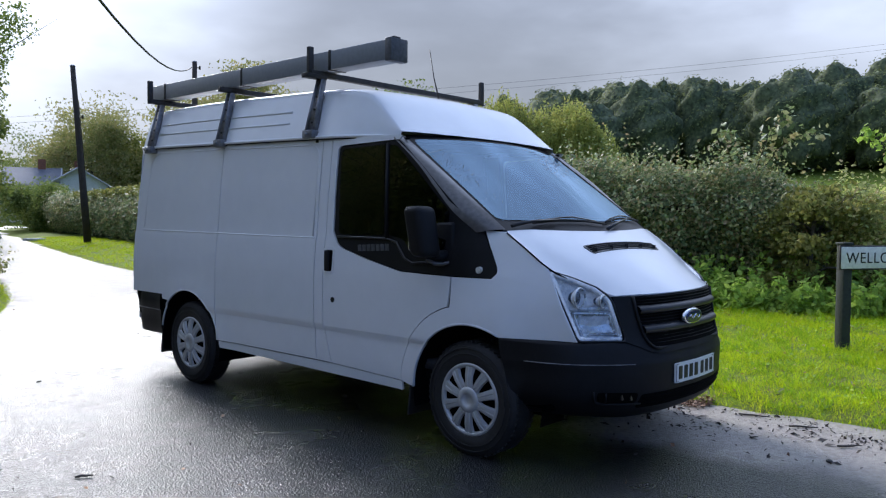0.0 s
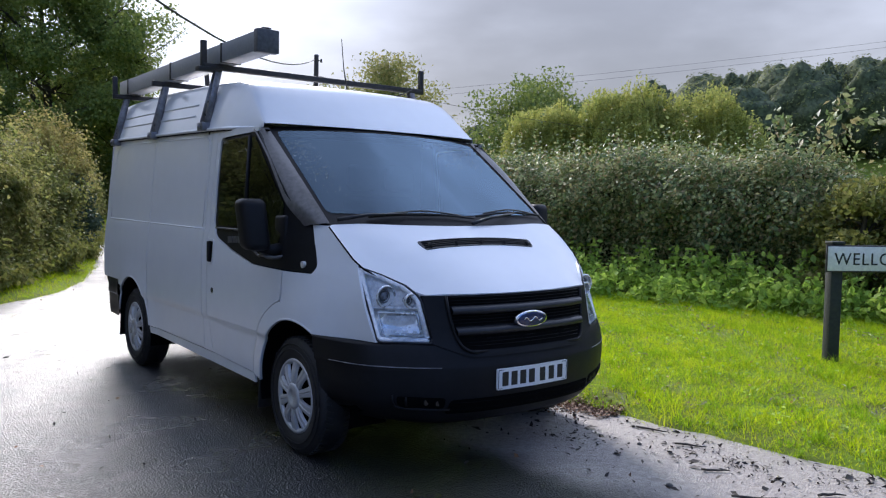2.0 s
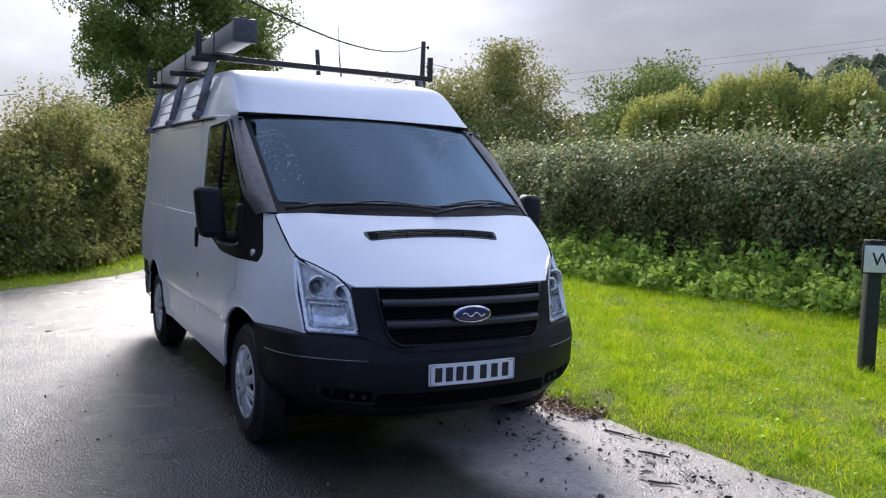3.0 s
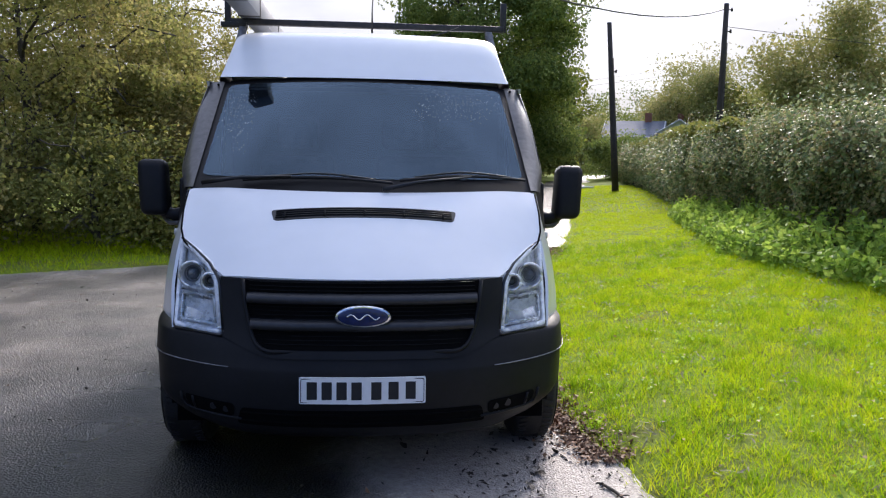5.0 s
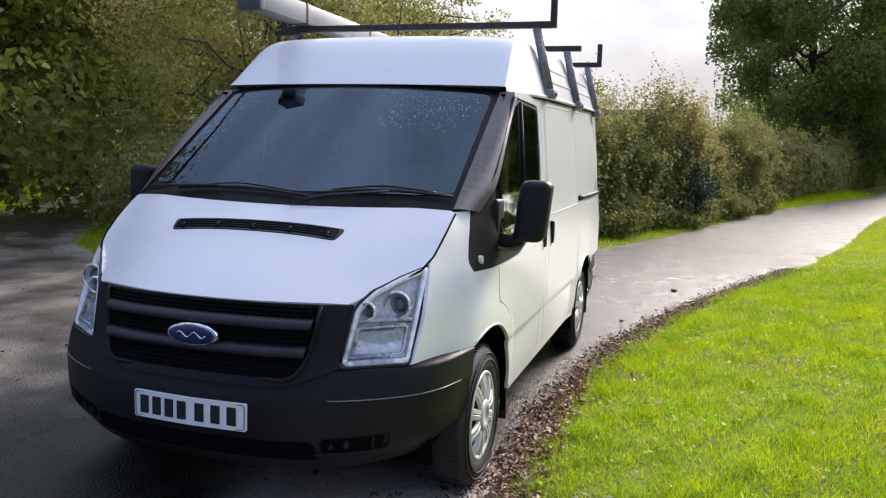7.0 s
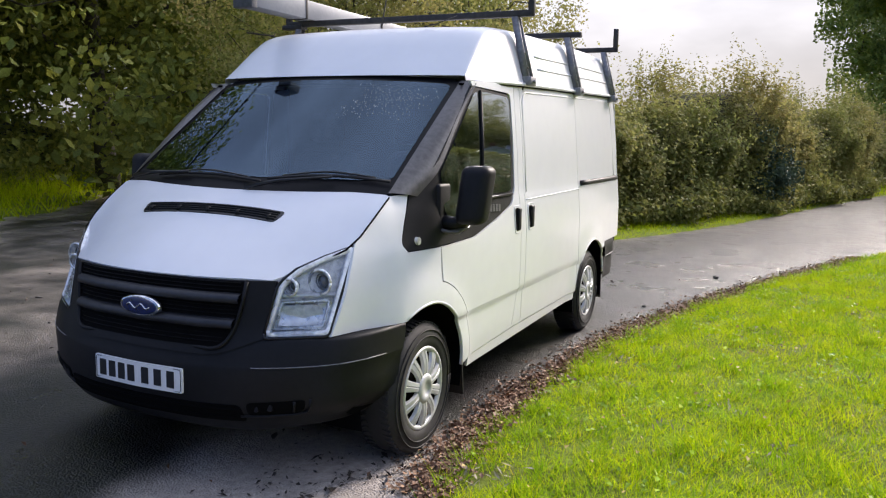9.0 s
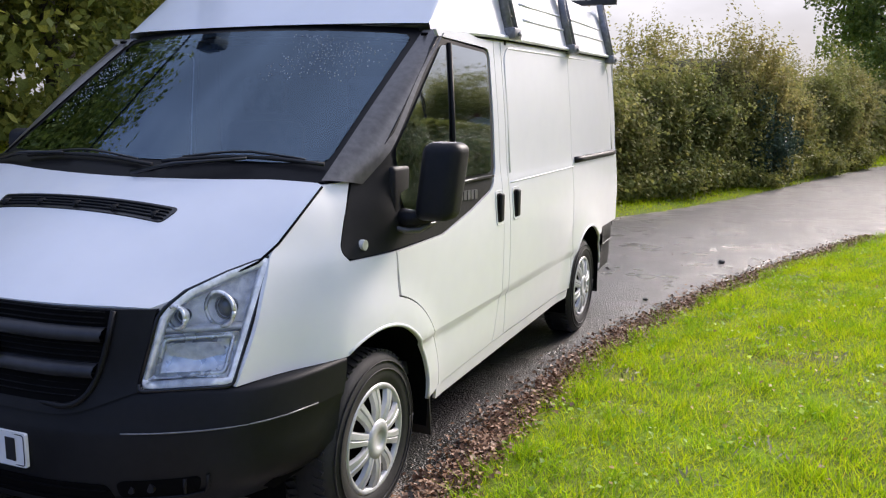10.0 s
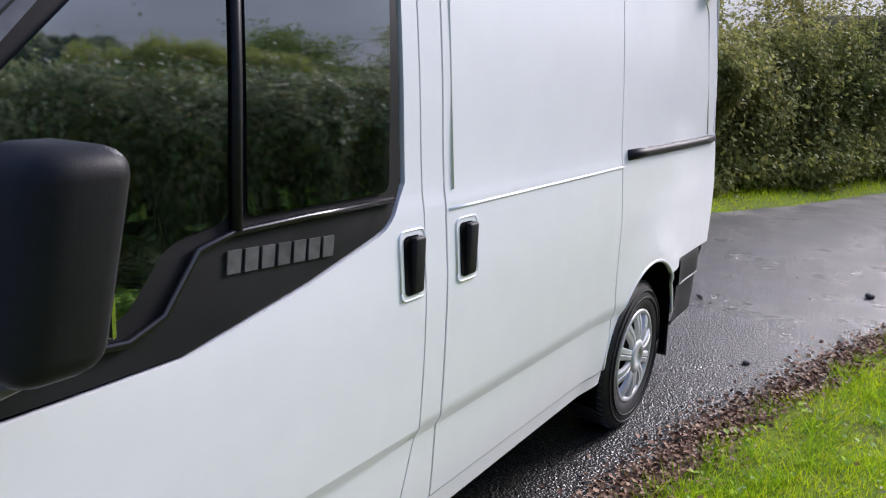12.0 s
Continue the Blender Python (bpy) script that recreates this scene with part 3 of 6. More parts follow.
    dry.data.foreach_set("value", (step(5.0, 11.0, yy + 0.5 * wob(xx, yy, 1.2)) + 1.5 * step(0.95, 0.6, np.abs(xx)) * step(-0.85, -0.5, yy) * step(3.9, 3.5, yy)).astype(np.float32))
    return tagged(ob, "wet dark asphalt lane with pale silt at its edges", "road", kind="structure")


lay_road()


def blades(name, x, y, h, w, rng, label, material=GRASS):
    n = len(x)
    z = height(x, y) - 0.01
    a = rng.uniform(0, 2 * np.pi, n)
    lean = (rng.normal(0, 0.6, (n, 2)) + 0.35 * np.stack([wob(x, y, 0.22, 1.0), wob(x, y, 0.25, 5.0)], -1)) * h[:, None]
    sx, sy = np.cos(a) * w / 2, np.sin(a) * w / 2
    p0 = np.stack([x - sx, y - sy, z], -1)
    p1 = np.stack([x + sx, y + sy, z], -1)
    p3 = np.stack([x + lean[:, 0], y + lean[:, 1], z + h], -1)
    co = np.stack([p0, p1, p3], 1).reshape(-1, 3)
    return tagged(mesh_np(name, co, np.arange(3 * n), np.full(n, 3), material), label, "grass", kind="stuff")


def hedge_front(y):
    return cub(y, [-16, -8, -3, 0, 3, 6, 10, 14, 20, 29, 36, 46, 60], [11.5, 8.2, 6.4, 5.6, 5.1, 5.0, 6.0, 7.1, 8.8, 11.4, 13.3, 15.6, 19.8])


def grow_grass():
    rng = np.random.default_rng(5)

    def field(x0, x1, y0, y1, n):
        x, y = rng.uniform(x0, x1, n), rng.uniform(y0, y1, n)
        d = lane_distance(x, y)
        return x, y, d

    # the mown verge beside the van
    for x0, x1, y0, y1, n, h, w in ((1.0, 6.6, -4.4, 6.5, 260000, 0.062, 0.0055), (1.5, 8.5, 6.5, 17, 90000, 0.06, 0.011), (3, 15, 17, 42, 60000, 0.07, 0.024)):
        x, y, d = field(x0, x1, y0, y1, n)
        k = (d > -0.03 - 0.07 * rng.random(n)) & (x < hedge_front(y) + 0.5) & (rng.random(n) < 0.35 + 0.65 * step(0, 0.25, d)) & (wob(x, y, 0.45, 2.0) + rng.normal(0, 0.25, n) > -0.62)
        x, y, d = x[k], y[k], d[k]
        tall = (0.45 + 0.45 * step(-0.5, 0.8, wob(x, y, 0.6, 4.0)) + 0.5 * step(0.0, 0.7, wob(x, y, 0.16, 3.0))) * rng.uniform(0.5, 1.5, len(x))
        blades("mown_grass", x, y, h * tall, np.full(len(x), w), rng, "bright green short mown grass on the verge")
    # longer tufts left by the mower
    n = 60000
    c = rng.integers(2600, size=n)
    cx, cy = rng.uniform(1.1, 6.2, 2600), rng.uniform(-4.2, 9, 2600)
    x, y = cx[c] + rng.normal(0, 0.035, n), cy[c] + rng.normal(0, 0.035, n)
    d = lane_distance(x, y)
    k = (d > 0.0) & (x < hedge_front(y) + 0.3)
    blades("grass_tufts", x[k], y[k], rng.uniform(0.04, 0.12, k.sum()), np.full(k.sum(), 0.006), rng, "longer tufts standing in the mown grass", TUFT)
    # the rough verges on the other side
    for x0, x1, y0, y1, n, h, w in ((-8, 2.5, 5.0, 15, 60000, 0.13, 0.010), (1, 12, 15, 46, 30000, 0.16, 0.022), (-26, -8.5, -4, 34, 60000, 0.34, 0.022)):
        x, y, d = field(x0, x1, y0, y1, n)
        k = (d > -0.04) & (d < 3.2) & (x < 0.33 * y - 1.2)
        x, y, d = x[k], y[k], d[k]
        blades("rough_grass", x, y, h * rng.uniform(0.4, 1.5, len(x)) * (0.5 + 0.9 * step(0.1, 1.5, d)), np.full(len(x), w), rng, "longer rough grass at the lane's edge")


grow_grass()

# ---- hedges, shrubs and trees ----
OAK = (7.6, 49.0)
WILLOWS = ((56.5, 37, 11.0, 4.6), (52.5, 42, 11.8, 5.0), (49, 48, 10.2, 4.6))
POLE_B, CABLE_END, CABLE_SAG = (14.9, 29.4), (-20.9, -23.7, 8.1), 3.67



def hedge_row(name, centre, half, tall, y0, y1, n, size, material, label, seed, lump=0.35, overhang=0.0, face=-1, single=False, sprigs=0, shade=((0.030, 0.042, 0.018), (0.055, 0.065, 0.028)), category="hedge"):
    """A hedge along y: uneven core coloured as inner shade, and a coat of leaves."""
    rng = np.random.default_rng(seed)
    top = tagged(new(name), label, category, kind="stuff")

    def surf(y, a, grow=0.0, lump=lump):
        # a: 0 at the front foot, 1 at the back foot, over the top
        way = 1 if y1 > y0 else -1
        end = 0.12 + 0.88 * np.sqrt(step(y0 - 0.2 * way, y0 + 2.6 * way, y)) * step(y1, y1 - 1.6 * way, y)
        c, hw, ht = centre(y), half(y) * end, tall(y) * end
        th = np.pi * a
        ex = 0.45
        px = -np.sign(np.cos(th)) * np.abs(np.cos(th)) ** ex
        pz = np.abs(np.sin(th)) ** ex
        bumpy = 1 + lump * 0.5 * (wob(y + 3 * a, a * 5 + y * 0.3, 0.55, seed) + 0.6 * wob(y * 2.3, a * 9, 0.5, seed + 1))
        px = px * (1 - overhang * (1 - step(0.0, 0.8, pz + 0.25 * wob(y, y * 0.5, 0.8, seed))) * (px * face > 0))
        return np.stack([c + px * hw * bumpy + grow * px, y, height(c, y) + pz * ht * (0.6 + 0.4 * bumpy) + grow * pz], -1), np.stack([px, 0 * px, pz], -1)

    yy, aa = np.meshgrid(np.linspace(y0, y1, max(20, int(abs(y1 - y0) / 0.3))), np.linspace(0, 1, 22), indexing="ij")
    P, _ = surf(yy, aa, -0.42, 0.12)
    core = grid_mesh("core", P, mat(name + "_inner_shade", *shade, 3, 0.95, bump=0.8, bscale=12), top)
    y = y0 + (y1 - y0) * rng.random(n) ** 1.15
    part_of = rng.random(n)
    a = np.where(part_of < 0.5, rng.uniform(0, 0.13, n), np.where(part_of < 0.94, rng.uniform(0.10, 0.66, n), rng.uniform(0.6, 1.0, n)))
    if face > 0:
        a = 1 - a
    P, O = surf(y, a)
    P = P - O * np.abs(rng.normal(0, 0.14, n))[:, None] + rng.normal(0, 0.05, (n, 3))
    P[:, 2] += 0.05 * wob(y * 3.1, a * 30, 0.5, seed + 4)
    spray = rng.random(n) < 0.12
    P[spray] += O[spray] * np.minimum(rng.exponential(0.15, spray.sum()), 0.4)[:, None]
    if sprigs:
        # thin upright shoots that break the outline
        ys, ln = rng.uniform(min(y0, y1), max(y0, y1), sprigs), rng.uniform(0.25, 0.75, sprigs)
        B, D = surf(ys, rng.uniform(0.25, 0.7, sprigs))
        way = np.stack([rng.normal(0, 0.25, sprigs), rng.normal(0, 0.25, sprigs), np.ones(sprigs)], -1) * ln[:, None]
        S = np.concatenate([B + way * f for f in np.linspace(-0.2, 1, 16)]) + rng.normal(0, 0.025, (16 * sprigs, 3))
        P, O = np.concatenate([P, S]), np.concatenate([O, np.tile(D, (16, 1))])
    tagged(leaves("foliage", P, size, material, top, rng, 0.3, O * 0.9, 1.5, single=single), kind="stuff")
    return top, surf


bramble_x = lambda y: hedge_front(y) + cub(y, [-16, 0, 8, 14, 30, 60], [2.4, 2.5, 2.1, 1.6, 1.5, 1.6])
bramble_top = lambda y: 1.98 + 0.16 * wob(y, y * 0.4, 1.4) - 0.42 * step(3, -2, y)
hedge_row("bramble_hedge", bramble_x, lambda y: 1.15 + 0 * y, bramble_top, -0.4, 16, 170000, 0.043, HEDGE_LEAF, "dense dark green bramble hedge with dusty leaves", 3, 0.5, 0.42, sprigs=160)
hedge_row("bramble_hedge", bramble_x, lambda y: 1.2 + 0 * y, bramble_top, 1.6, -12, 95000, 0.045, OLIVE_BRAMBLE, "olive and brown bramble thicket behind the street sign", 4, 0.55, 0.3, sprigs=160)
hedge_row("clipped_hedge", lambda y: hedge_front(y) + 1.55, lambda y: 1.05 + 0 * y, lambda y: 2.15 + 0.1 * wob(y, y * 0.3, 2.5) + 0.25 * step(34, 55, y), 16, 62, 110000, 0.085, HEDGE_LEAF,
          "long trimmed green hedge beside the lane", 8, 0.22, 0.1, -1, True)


def nettle_band():
    rng = np.random.default_rng(11)
    n = 1500
    y = rng.uniform(-9, 15, n)
    x = hedge_front(y) + rng.beta(1.2, 1.5, n) * cub(y, [-9, 0, 8, 14, 16], [1.6, 1.6, 1.3, 0.8, 0.6])
    h = rng.uniform(0.18, 0.60, n) * (0.65 + 0.55 * step(0.0, 1.2, x - hedge_front(y)))
    z = height(x, y)
    P, k = [], 22
    for i in range(k):
        f = (i // 2 + 1) / (k / 2)
        a = (i * 2.4 + rng.uniform(0, 6.3, n))
        r = 0.10 * (1.15 - 0.55 * f)
        P.append(np.stack([x + np.cos(a) * r + (f * 0.05) * np.sin(y * 40), y + np.sin(a) * r, z + h * f], -1))
    P = np.concatenate(P)
    top = tagged(new("nettle_bed"), "leafy green nettles along the foot of the hedge", "nettles", kind="stuff")
    tagged(leaves("foliage", P, 0.062, NETTLE_LEAF, top, rng, 0.9, None, 1.7), kind="stuff")
    stems = np.stack([x, y, z], -1)
    w = 0.004
    co = np.stack([stems + (-w, 0, 0), stems + (w, 0, 0), stems + np.stack([0 * h, 0 * h, h], -1)], 1).reshape(-1, 3)
    tagged(mesh_np("stems", co, np.arange(3 * n), np.full(n, 3), NETTLE_LEAF, top), kind="stuff")


nettle_band()


def bramble_spray(x, y, z, tips, seed):
    rng = np.random.default_rng(seed)
    top = tagged(new("bramble_shoot"), "arching bramble shoot with pale leaves above the hedge", "bramble")
    top.location = (x, y, z)
    bm, P = bmesh.new(), []
    for tx, ty, tz in tips:
        pts = [Vector((0, 0, -0.3)).lerp(Vector((tx, ty, tz)), t) + Vector((0, 0, 0.25 * math.sin(math.pi * t))) for t in np.linspace(0, 1, 8)]
        tube(bm, pts, list(np.linspace(0.008, 0.003, 8)), 5)
        for p in pts[2:]:
            P += [np.array(p) + rng.normal(0, 0.06, 3) for _ in range(11)]
    part("stem", bm, BARK, top)
    leaves("foliage", np.array(P), 0.07, NETTLE_LEAF if seed % 2 else HEDGE_LEAF, top, rng, 0.4)


for i, (yy, tips) in enumerate(((1.6, [(0.1, -0.5, 0.75), (0.0, 0.4, 0.55), (0.2, -0.9, 0.5)]), (-0.3, [(0.1, 0.15, 0.95), (0.2, -0.5, 0.5), (0, 0.5, 0.45)]), (-1.4, [(0, -0.3, 0.6), (0.2, 0.3, 0.5)]), (-2.6, [(0, 0.4, 0.6), (0.1, -0.4, 0.4)]))):
    bramble_spray(float(hedge_front(yy)) + 2.1, yy, 2.1, tips, 40 + i)


def tree(name, x, y, h, r, leaf, n, size, seed, label, crown_low=0.3, clumps=70, trunk=0.22, lean=(0, 0), flat=1.0, spread_r=0.16, droop=0.0, limbs=9, weep=0.0, category="tree", single=False):
    """A tapered trunk, limbs that fork, and a crown of leaves in uneven clumps."""
    rng = np.random.default_rng(seed)
    top = tagged(new(name), label, category)
    top.location = (x, y, float(height(x, y)) - 0.05)
    bm = bmesh.new()
    tp = [Vector((lean[0] * t * h + 0.08 * h * 0.3 * math.sin(3 * t + seed), lean[1] * t * h + 0.02 * h * math.cos(4 * t + seed), t * h * 0.85)) for t in np.linspace(0, 1, 9)]
    tube(bm, tp, [trunk * (1.25 if i == 0 else 1) * (1 - 0.9 * i / 8) + 0.012 for i in range(9)], 9)
    part("trunk", bm, BARK, top)
    bm, ends = bmesh.new(), []
    for k in range(limbs):
        f = crown_low * 0.8 + (0.85 - crown_low * 0.8) * (k + rng.random() * 0.6) / limbs
        j = min(7, int(f * 8 / 0.85))
        o = tp[j].lerp(tp[j + 1], f * 8 / 0.85 - j if f * 8 / 0.85 - j < 1 else 1)
        a = k * 2.4 + rng.uniform(-0.4, 0.4)
        ln = r * (1.05 - 0.6 * max(0, f - 0.4)) * rng.uniform(0.75, 1.0)
        e = o + Vector((math.cos(a) * ln, math.sin(a) * ln, ln * rng.uniform(0.05, 0.55)))
        pts = [o.lerp(e, t) + Vector((0, 0, 0.12 * ln * math.sin(math.pi * t))) + Vector(rng.normal(0, 0.035 * ln, 3)) * (t > 0) for t in np.linspace(0, 1, 6)]
        r0 = trunk * 0.42 * (1.1 - 0.6 * f)
        tube(bm, pts, list(np.linspace(r0, 0.012, 6)), 6)
        ends += pts[3:]
        for _ in range(4):
            s = pts[int(rng.integers(2, 5))]
            e2 = s + Vector(rng.normal(0, 0.35 * ln, 3)) + Vector((0, 0, 0.1 * ln))
            tube(bm, [s, s.lerp(e2, 0.5) + Vector(rng.normal(0, 0.05 * ln, 3)), e2], [r0 * 0.35, r0 * 0.2, 0.006], 5)
            ends.append(e2)
    part("limb", bm, BARK, top)
    C = []
    ends = np.array([tuple(e) for e in ends])
    while len(C) < clumps:
        if rng.random() < 0.5 and len(ends):
            c = ends[rng.integers(len(ends))] + rng.normal(0, 0.08 * r, 3)
        else:
            u = rng.normal(size=3)
            u /= np.linalg.norm(u)
            rad = rng.uniform(0.55, 1.0) * (1 + 0.18 * np.sin(5 * u[0] + seed) * np.cos(4 * u[1] + 3 * u[2]))
            zc, zr = h * (1 + crown_low) / 2, h * (1 - crown_low) / 2
            c = np.array([u[0] * r * rad + lean[0] * h * 0.6, u[1] * r * rad * flat + lean[1] * h * 0.6, zc + u[2] * zr * rad])
        C.append(c)
    C = np.array(C)
    pick = rng.integers(len(C), size=n)
    rad = r * spread_r * rng.uniform(0.6, 1.3, len(C))
    P = C[pick] + np.clip(rng.normal(size=(n, 3)), -1.7, 1.7) * rad[pick][:, None] * (1, 1, 0.75)
    if weep:
        # leaves strung along hanging strands
        m = n // 18
        u = rng.normal(size=(m, 3))
        u[:, 2] = np.abs(u[:, 2]) + 0.12
        u /= np.linalg.norm(u, axis=1, keepdims=True)
        dome = r * (1 + 0.16 * np.sin(5 * u[:, 0] + seed) * np.cos(6 * u[:, 1] + seed) + 0.08 * np.sin(14 * u[:, 1] + 9 * u[:, 0])) * rng.uniform(0.8, 1.0, m)
        P = np.repeat(np.stack([u[:, 0] * dome, u[:, 1] * dome, h * 0.52 + u[:, 2] * dome * h * 0.48 / r], -1), 18, 0)
        n = len(P)
        fall = np.tile(np.linspace(0, 1, 18), n // 18) * np.repeat(rng.uniform(0.4, 1.0, n // 18), 18)
        P += rng.normal(0, 0.05, (n, 3))
        P[:, 2] -= fall * weep
    P[:, 2] = np.maximum(P[:, 2], 0.15)
    tagged(leaves("crown", P, size, leaf, top, rng, 0.3, None, 1.5, droop, single), kind="stuff")
    return top


tree("oak_tree", *OAK, 17.0, 6.0, OAK_LEAF, 105000, 0.14, 21, "large dark green oak tree beside the lane", 0.12, 190, 0.42, limbs=18, spread_r=0.115)
tree("ash_tree", OAK[0] + 4.5, OAK[1] + 9, 10.5, 4.2, WOOD_LEAF, 24000, 0.22, 22, "yellowing green tree behind the oak", 0.08, 60, 0.3)
tree("lane_tree", OAK[0] + 7.5, OAK[1] + 22, 7.5, 4.5, WOOD_LEAF, 16000, 0.25, 23, "yellow-green tree where the lane bends", 0.05, 50, 0.25)

# autumn shrubs along the lane's far side
left_x = lambda y: cub(y, [6, 7.3, 8.6, 10.5, 13, 17, 22, 31, 41, 53, 76], [-4.0, -1.7, -0.45, 0.45, 1.5, 2.8, 4.1, 6.6, 9.7, 12.8, 20])
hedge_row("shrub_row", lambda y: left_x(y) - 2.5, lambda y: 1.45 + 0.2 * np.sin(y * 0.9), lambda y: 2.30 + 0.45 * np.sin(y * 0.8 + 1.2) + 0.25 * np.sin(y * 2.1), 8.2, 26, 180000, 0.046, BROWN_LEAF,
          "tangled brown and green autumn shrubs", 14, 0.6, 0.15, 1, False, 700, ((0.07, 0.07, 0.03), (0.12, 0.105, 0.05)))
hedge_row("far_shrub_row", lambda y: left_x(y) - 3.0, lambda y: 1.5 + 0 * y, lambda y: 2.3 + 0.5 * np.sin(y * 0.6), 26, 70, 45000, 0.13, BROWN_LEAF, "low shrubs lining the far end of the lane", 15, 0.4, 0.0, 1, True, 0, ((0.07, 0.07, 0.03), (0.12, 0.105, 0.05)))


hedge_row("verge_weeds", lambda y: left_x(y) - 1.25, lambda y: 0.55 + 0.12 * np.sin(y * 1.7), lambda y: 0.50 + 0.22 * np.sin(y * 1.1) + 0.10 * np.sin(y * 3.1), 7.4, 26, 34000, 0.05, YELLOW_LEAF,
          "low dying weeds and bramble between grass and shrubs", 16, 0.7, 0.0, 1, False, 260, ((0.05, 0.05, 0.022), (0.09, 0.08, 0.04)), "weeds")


def shrub(x, y, h, r, leaf, n, size, seed, label, **k):
    return tree("shrub", x, y, h, r, leaf, n, size, seed, label, crown_low=0.02, trunk=0.05, category="shrub", spread_r=0.24, **k)


shrub(0.95, 16.2, 2.2, 1.0, HOLLY_LEAF, 18000, 0.05, 31, "dark green holly bush among brown shrubs", clumps=30)
for i, (x, y, h, r) in enumerate(((-3.9, 10.6, 3.2, 1.5), (-5.6, 9.6, 5.2, 2.3), (-7.0, 11.8, 6.0, 2.6), (-4.4, 15.0, 4.8, 1.7), (-9.0, 13.8, 7.0, 2.9), (-5.0, 13.5, 5.4, 2.3))):
    tree("hawthorn_tree", x, y, h, r, BROWN_LEAF, 26000, 0.05, 50 + i, "thinning brown-green hawthorn with bare twigs", 0.04, 75, 0.09, limbs=16, spread_r=0.15)
for i, (x, y) in enumerate(((-5.6, 7.2), (-4.0, 8.0), (-7.0, 8.2), (-2.6, 8.9), (-8.4, 10.2))):
    shrub(x, y, 1.5 + 0.3 * (i % 2), 1.1, YELLOW_LEAF if i % 2 else BROWN_LEAF, 10000, 0.046, 70 + i, "yellow-green undergrowth on the corner of the lanes", clumps=40)

for i, (x, y, h, r) in enumerate(((6.75, 0.5, 1.75, 0.55), (7.4, -2.6, 1.5, 0.5))):
    shrub(x, y, h, r, YELLOW_LEAF, 5000, 0.05, 80 + i, "yellowing bramble bush in front of the hedge", clumps=36)


def hedge_top_growth():
    rng = np.random.default_rng(66)
    n = 26000
    y = rng.uniform(11, 44, n)
    x = hedge_front(y) + 0.7 + rng.random(n) * 1.7
    P = np.stack([x, y, height(x, y) + 2.05 + 0.12 * wob(x, y, 0.7) + 0.4 * rng.random(n) ** 2 * step(9, 22, y)], -1)
    tagged(leaves("hedge_top_shoots", P, 0.085, YELLOW_LEAF, None, rng, 0.4, None, 2.2), "fresh lime green shoots on top of the trimmed hedge", "hedge", kind="stuff")


hedge_top_growth()

for i, (x, y, h, r) in enumerate(((18.9, 57, 3.0, 1.9), (21.0, 63, 3.4, 2.2), (24.6, 70, 3.4, 2.2))):
    shrub(x, y, h, r, OAK_LEAF, 9000, 0.13, 86 + i, "dark rounded garden bush at the lane's far side", clumps=40, single=True)

# woodland beyond the side lane
for i, (x, y, h, r) in enumerate(((-14.2, 11.5, 11, 4.6), (-17.5, 14.5, 13, 5.2), (-13.8, 5.2, 11.5, 4.8), (-20, 20, 13, 5.0), (-16.5, 2.0, 12, 5.0), (-22, 12, 14, 5.5), (-26, 30, 14, 5.5), (-20, 6, 13, 5.2))):
    tree("woodland_tree", x, y, h, r, WOOD_LEAF, 34000, 0.14, 90 + i, "spreading woodland tree with dark trunk and low boughs", 0.16, 80, 0.26, limbs=13, spread_r=0.17)
hedge_row("wood_undergrowth", lambda y: -14.0 - 0.42 * (y - 5), lambda y: 1.6 + 0 * y, lambda y: 1.6 + 0.4 * np.sin(y * 1.3), -4, 34, 50000, 0.09, WOOD_LEAF, "dim undergrowth at the edge of the wood", 17, 0.5, 0.0, 1)

# beyond the hedge: willows, garden trees, hill wood
for i, (x, y, h, r) in enumerate(WILLOWS):
    tree("willow_tree", x, y, h, r, WILLOW_LEAF, 45000, 0.17, 120 + i, "yellow-green weeping willow in the field", 0.12, 60, 0.35, spread_r=0.16, droop=2.5, weep=3.6, single=True)
for i, (x, y, h, r, leaf) in enumerate(((45, 70, 13.6, 7.4, OLIVE_LEAF), (48, 111, 14.0, 7.8, OLIVE_LEAF), (56, 106, 11, 6, WOOD_LEAF), (55.6, 71.4, 8.6, 2.0, RUST_LEAF), (59, 62, 13.0, 6.2, OAK_LEAF), (66, 66, 14, 6, OAK_LEAF), (22, 116, 9, 8, OAK_LEAF), (12, 104, 9, 6, WOOD_LEAF), (33, 122, 8.5, 7, WOOD_LEAF), (27, 106, 6, 5, OLIVE_LEAF), (44, 132, 10, 8, OAK_LEAF))):
    tree("garden_tree" if i < 4 else "distant_tree", x, y, h, r, leaf, 42000 if i < 2 else 7000 if r < 3 else 16000, 0.27 if i < 2 else 0.28, 140 + i, "rounded tree in early autumn colour beyond the hedge" if i < 4 else "distant full-leaved tree at the end of the lane", 0.08, 90, 0.3, spread_r=0.20, single=True)


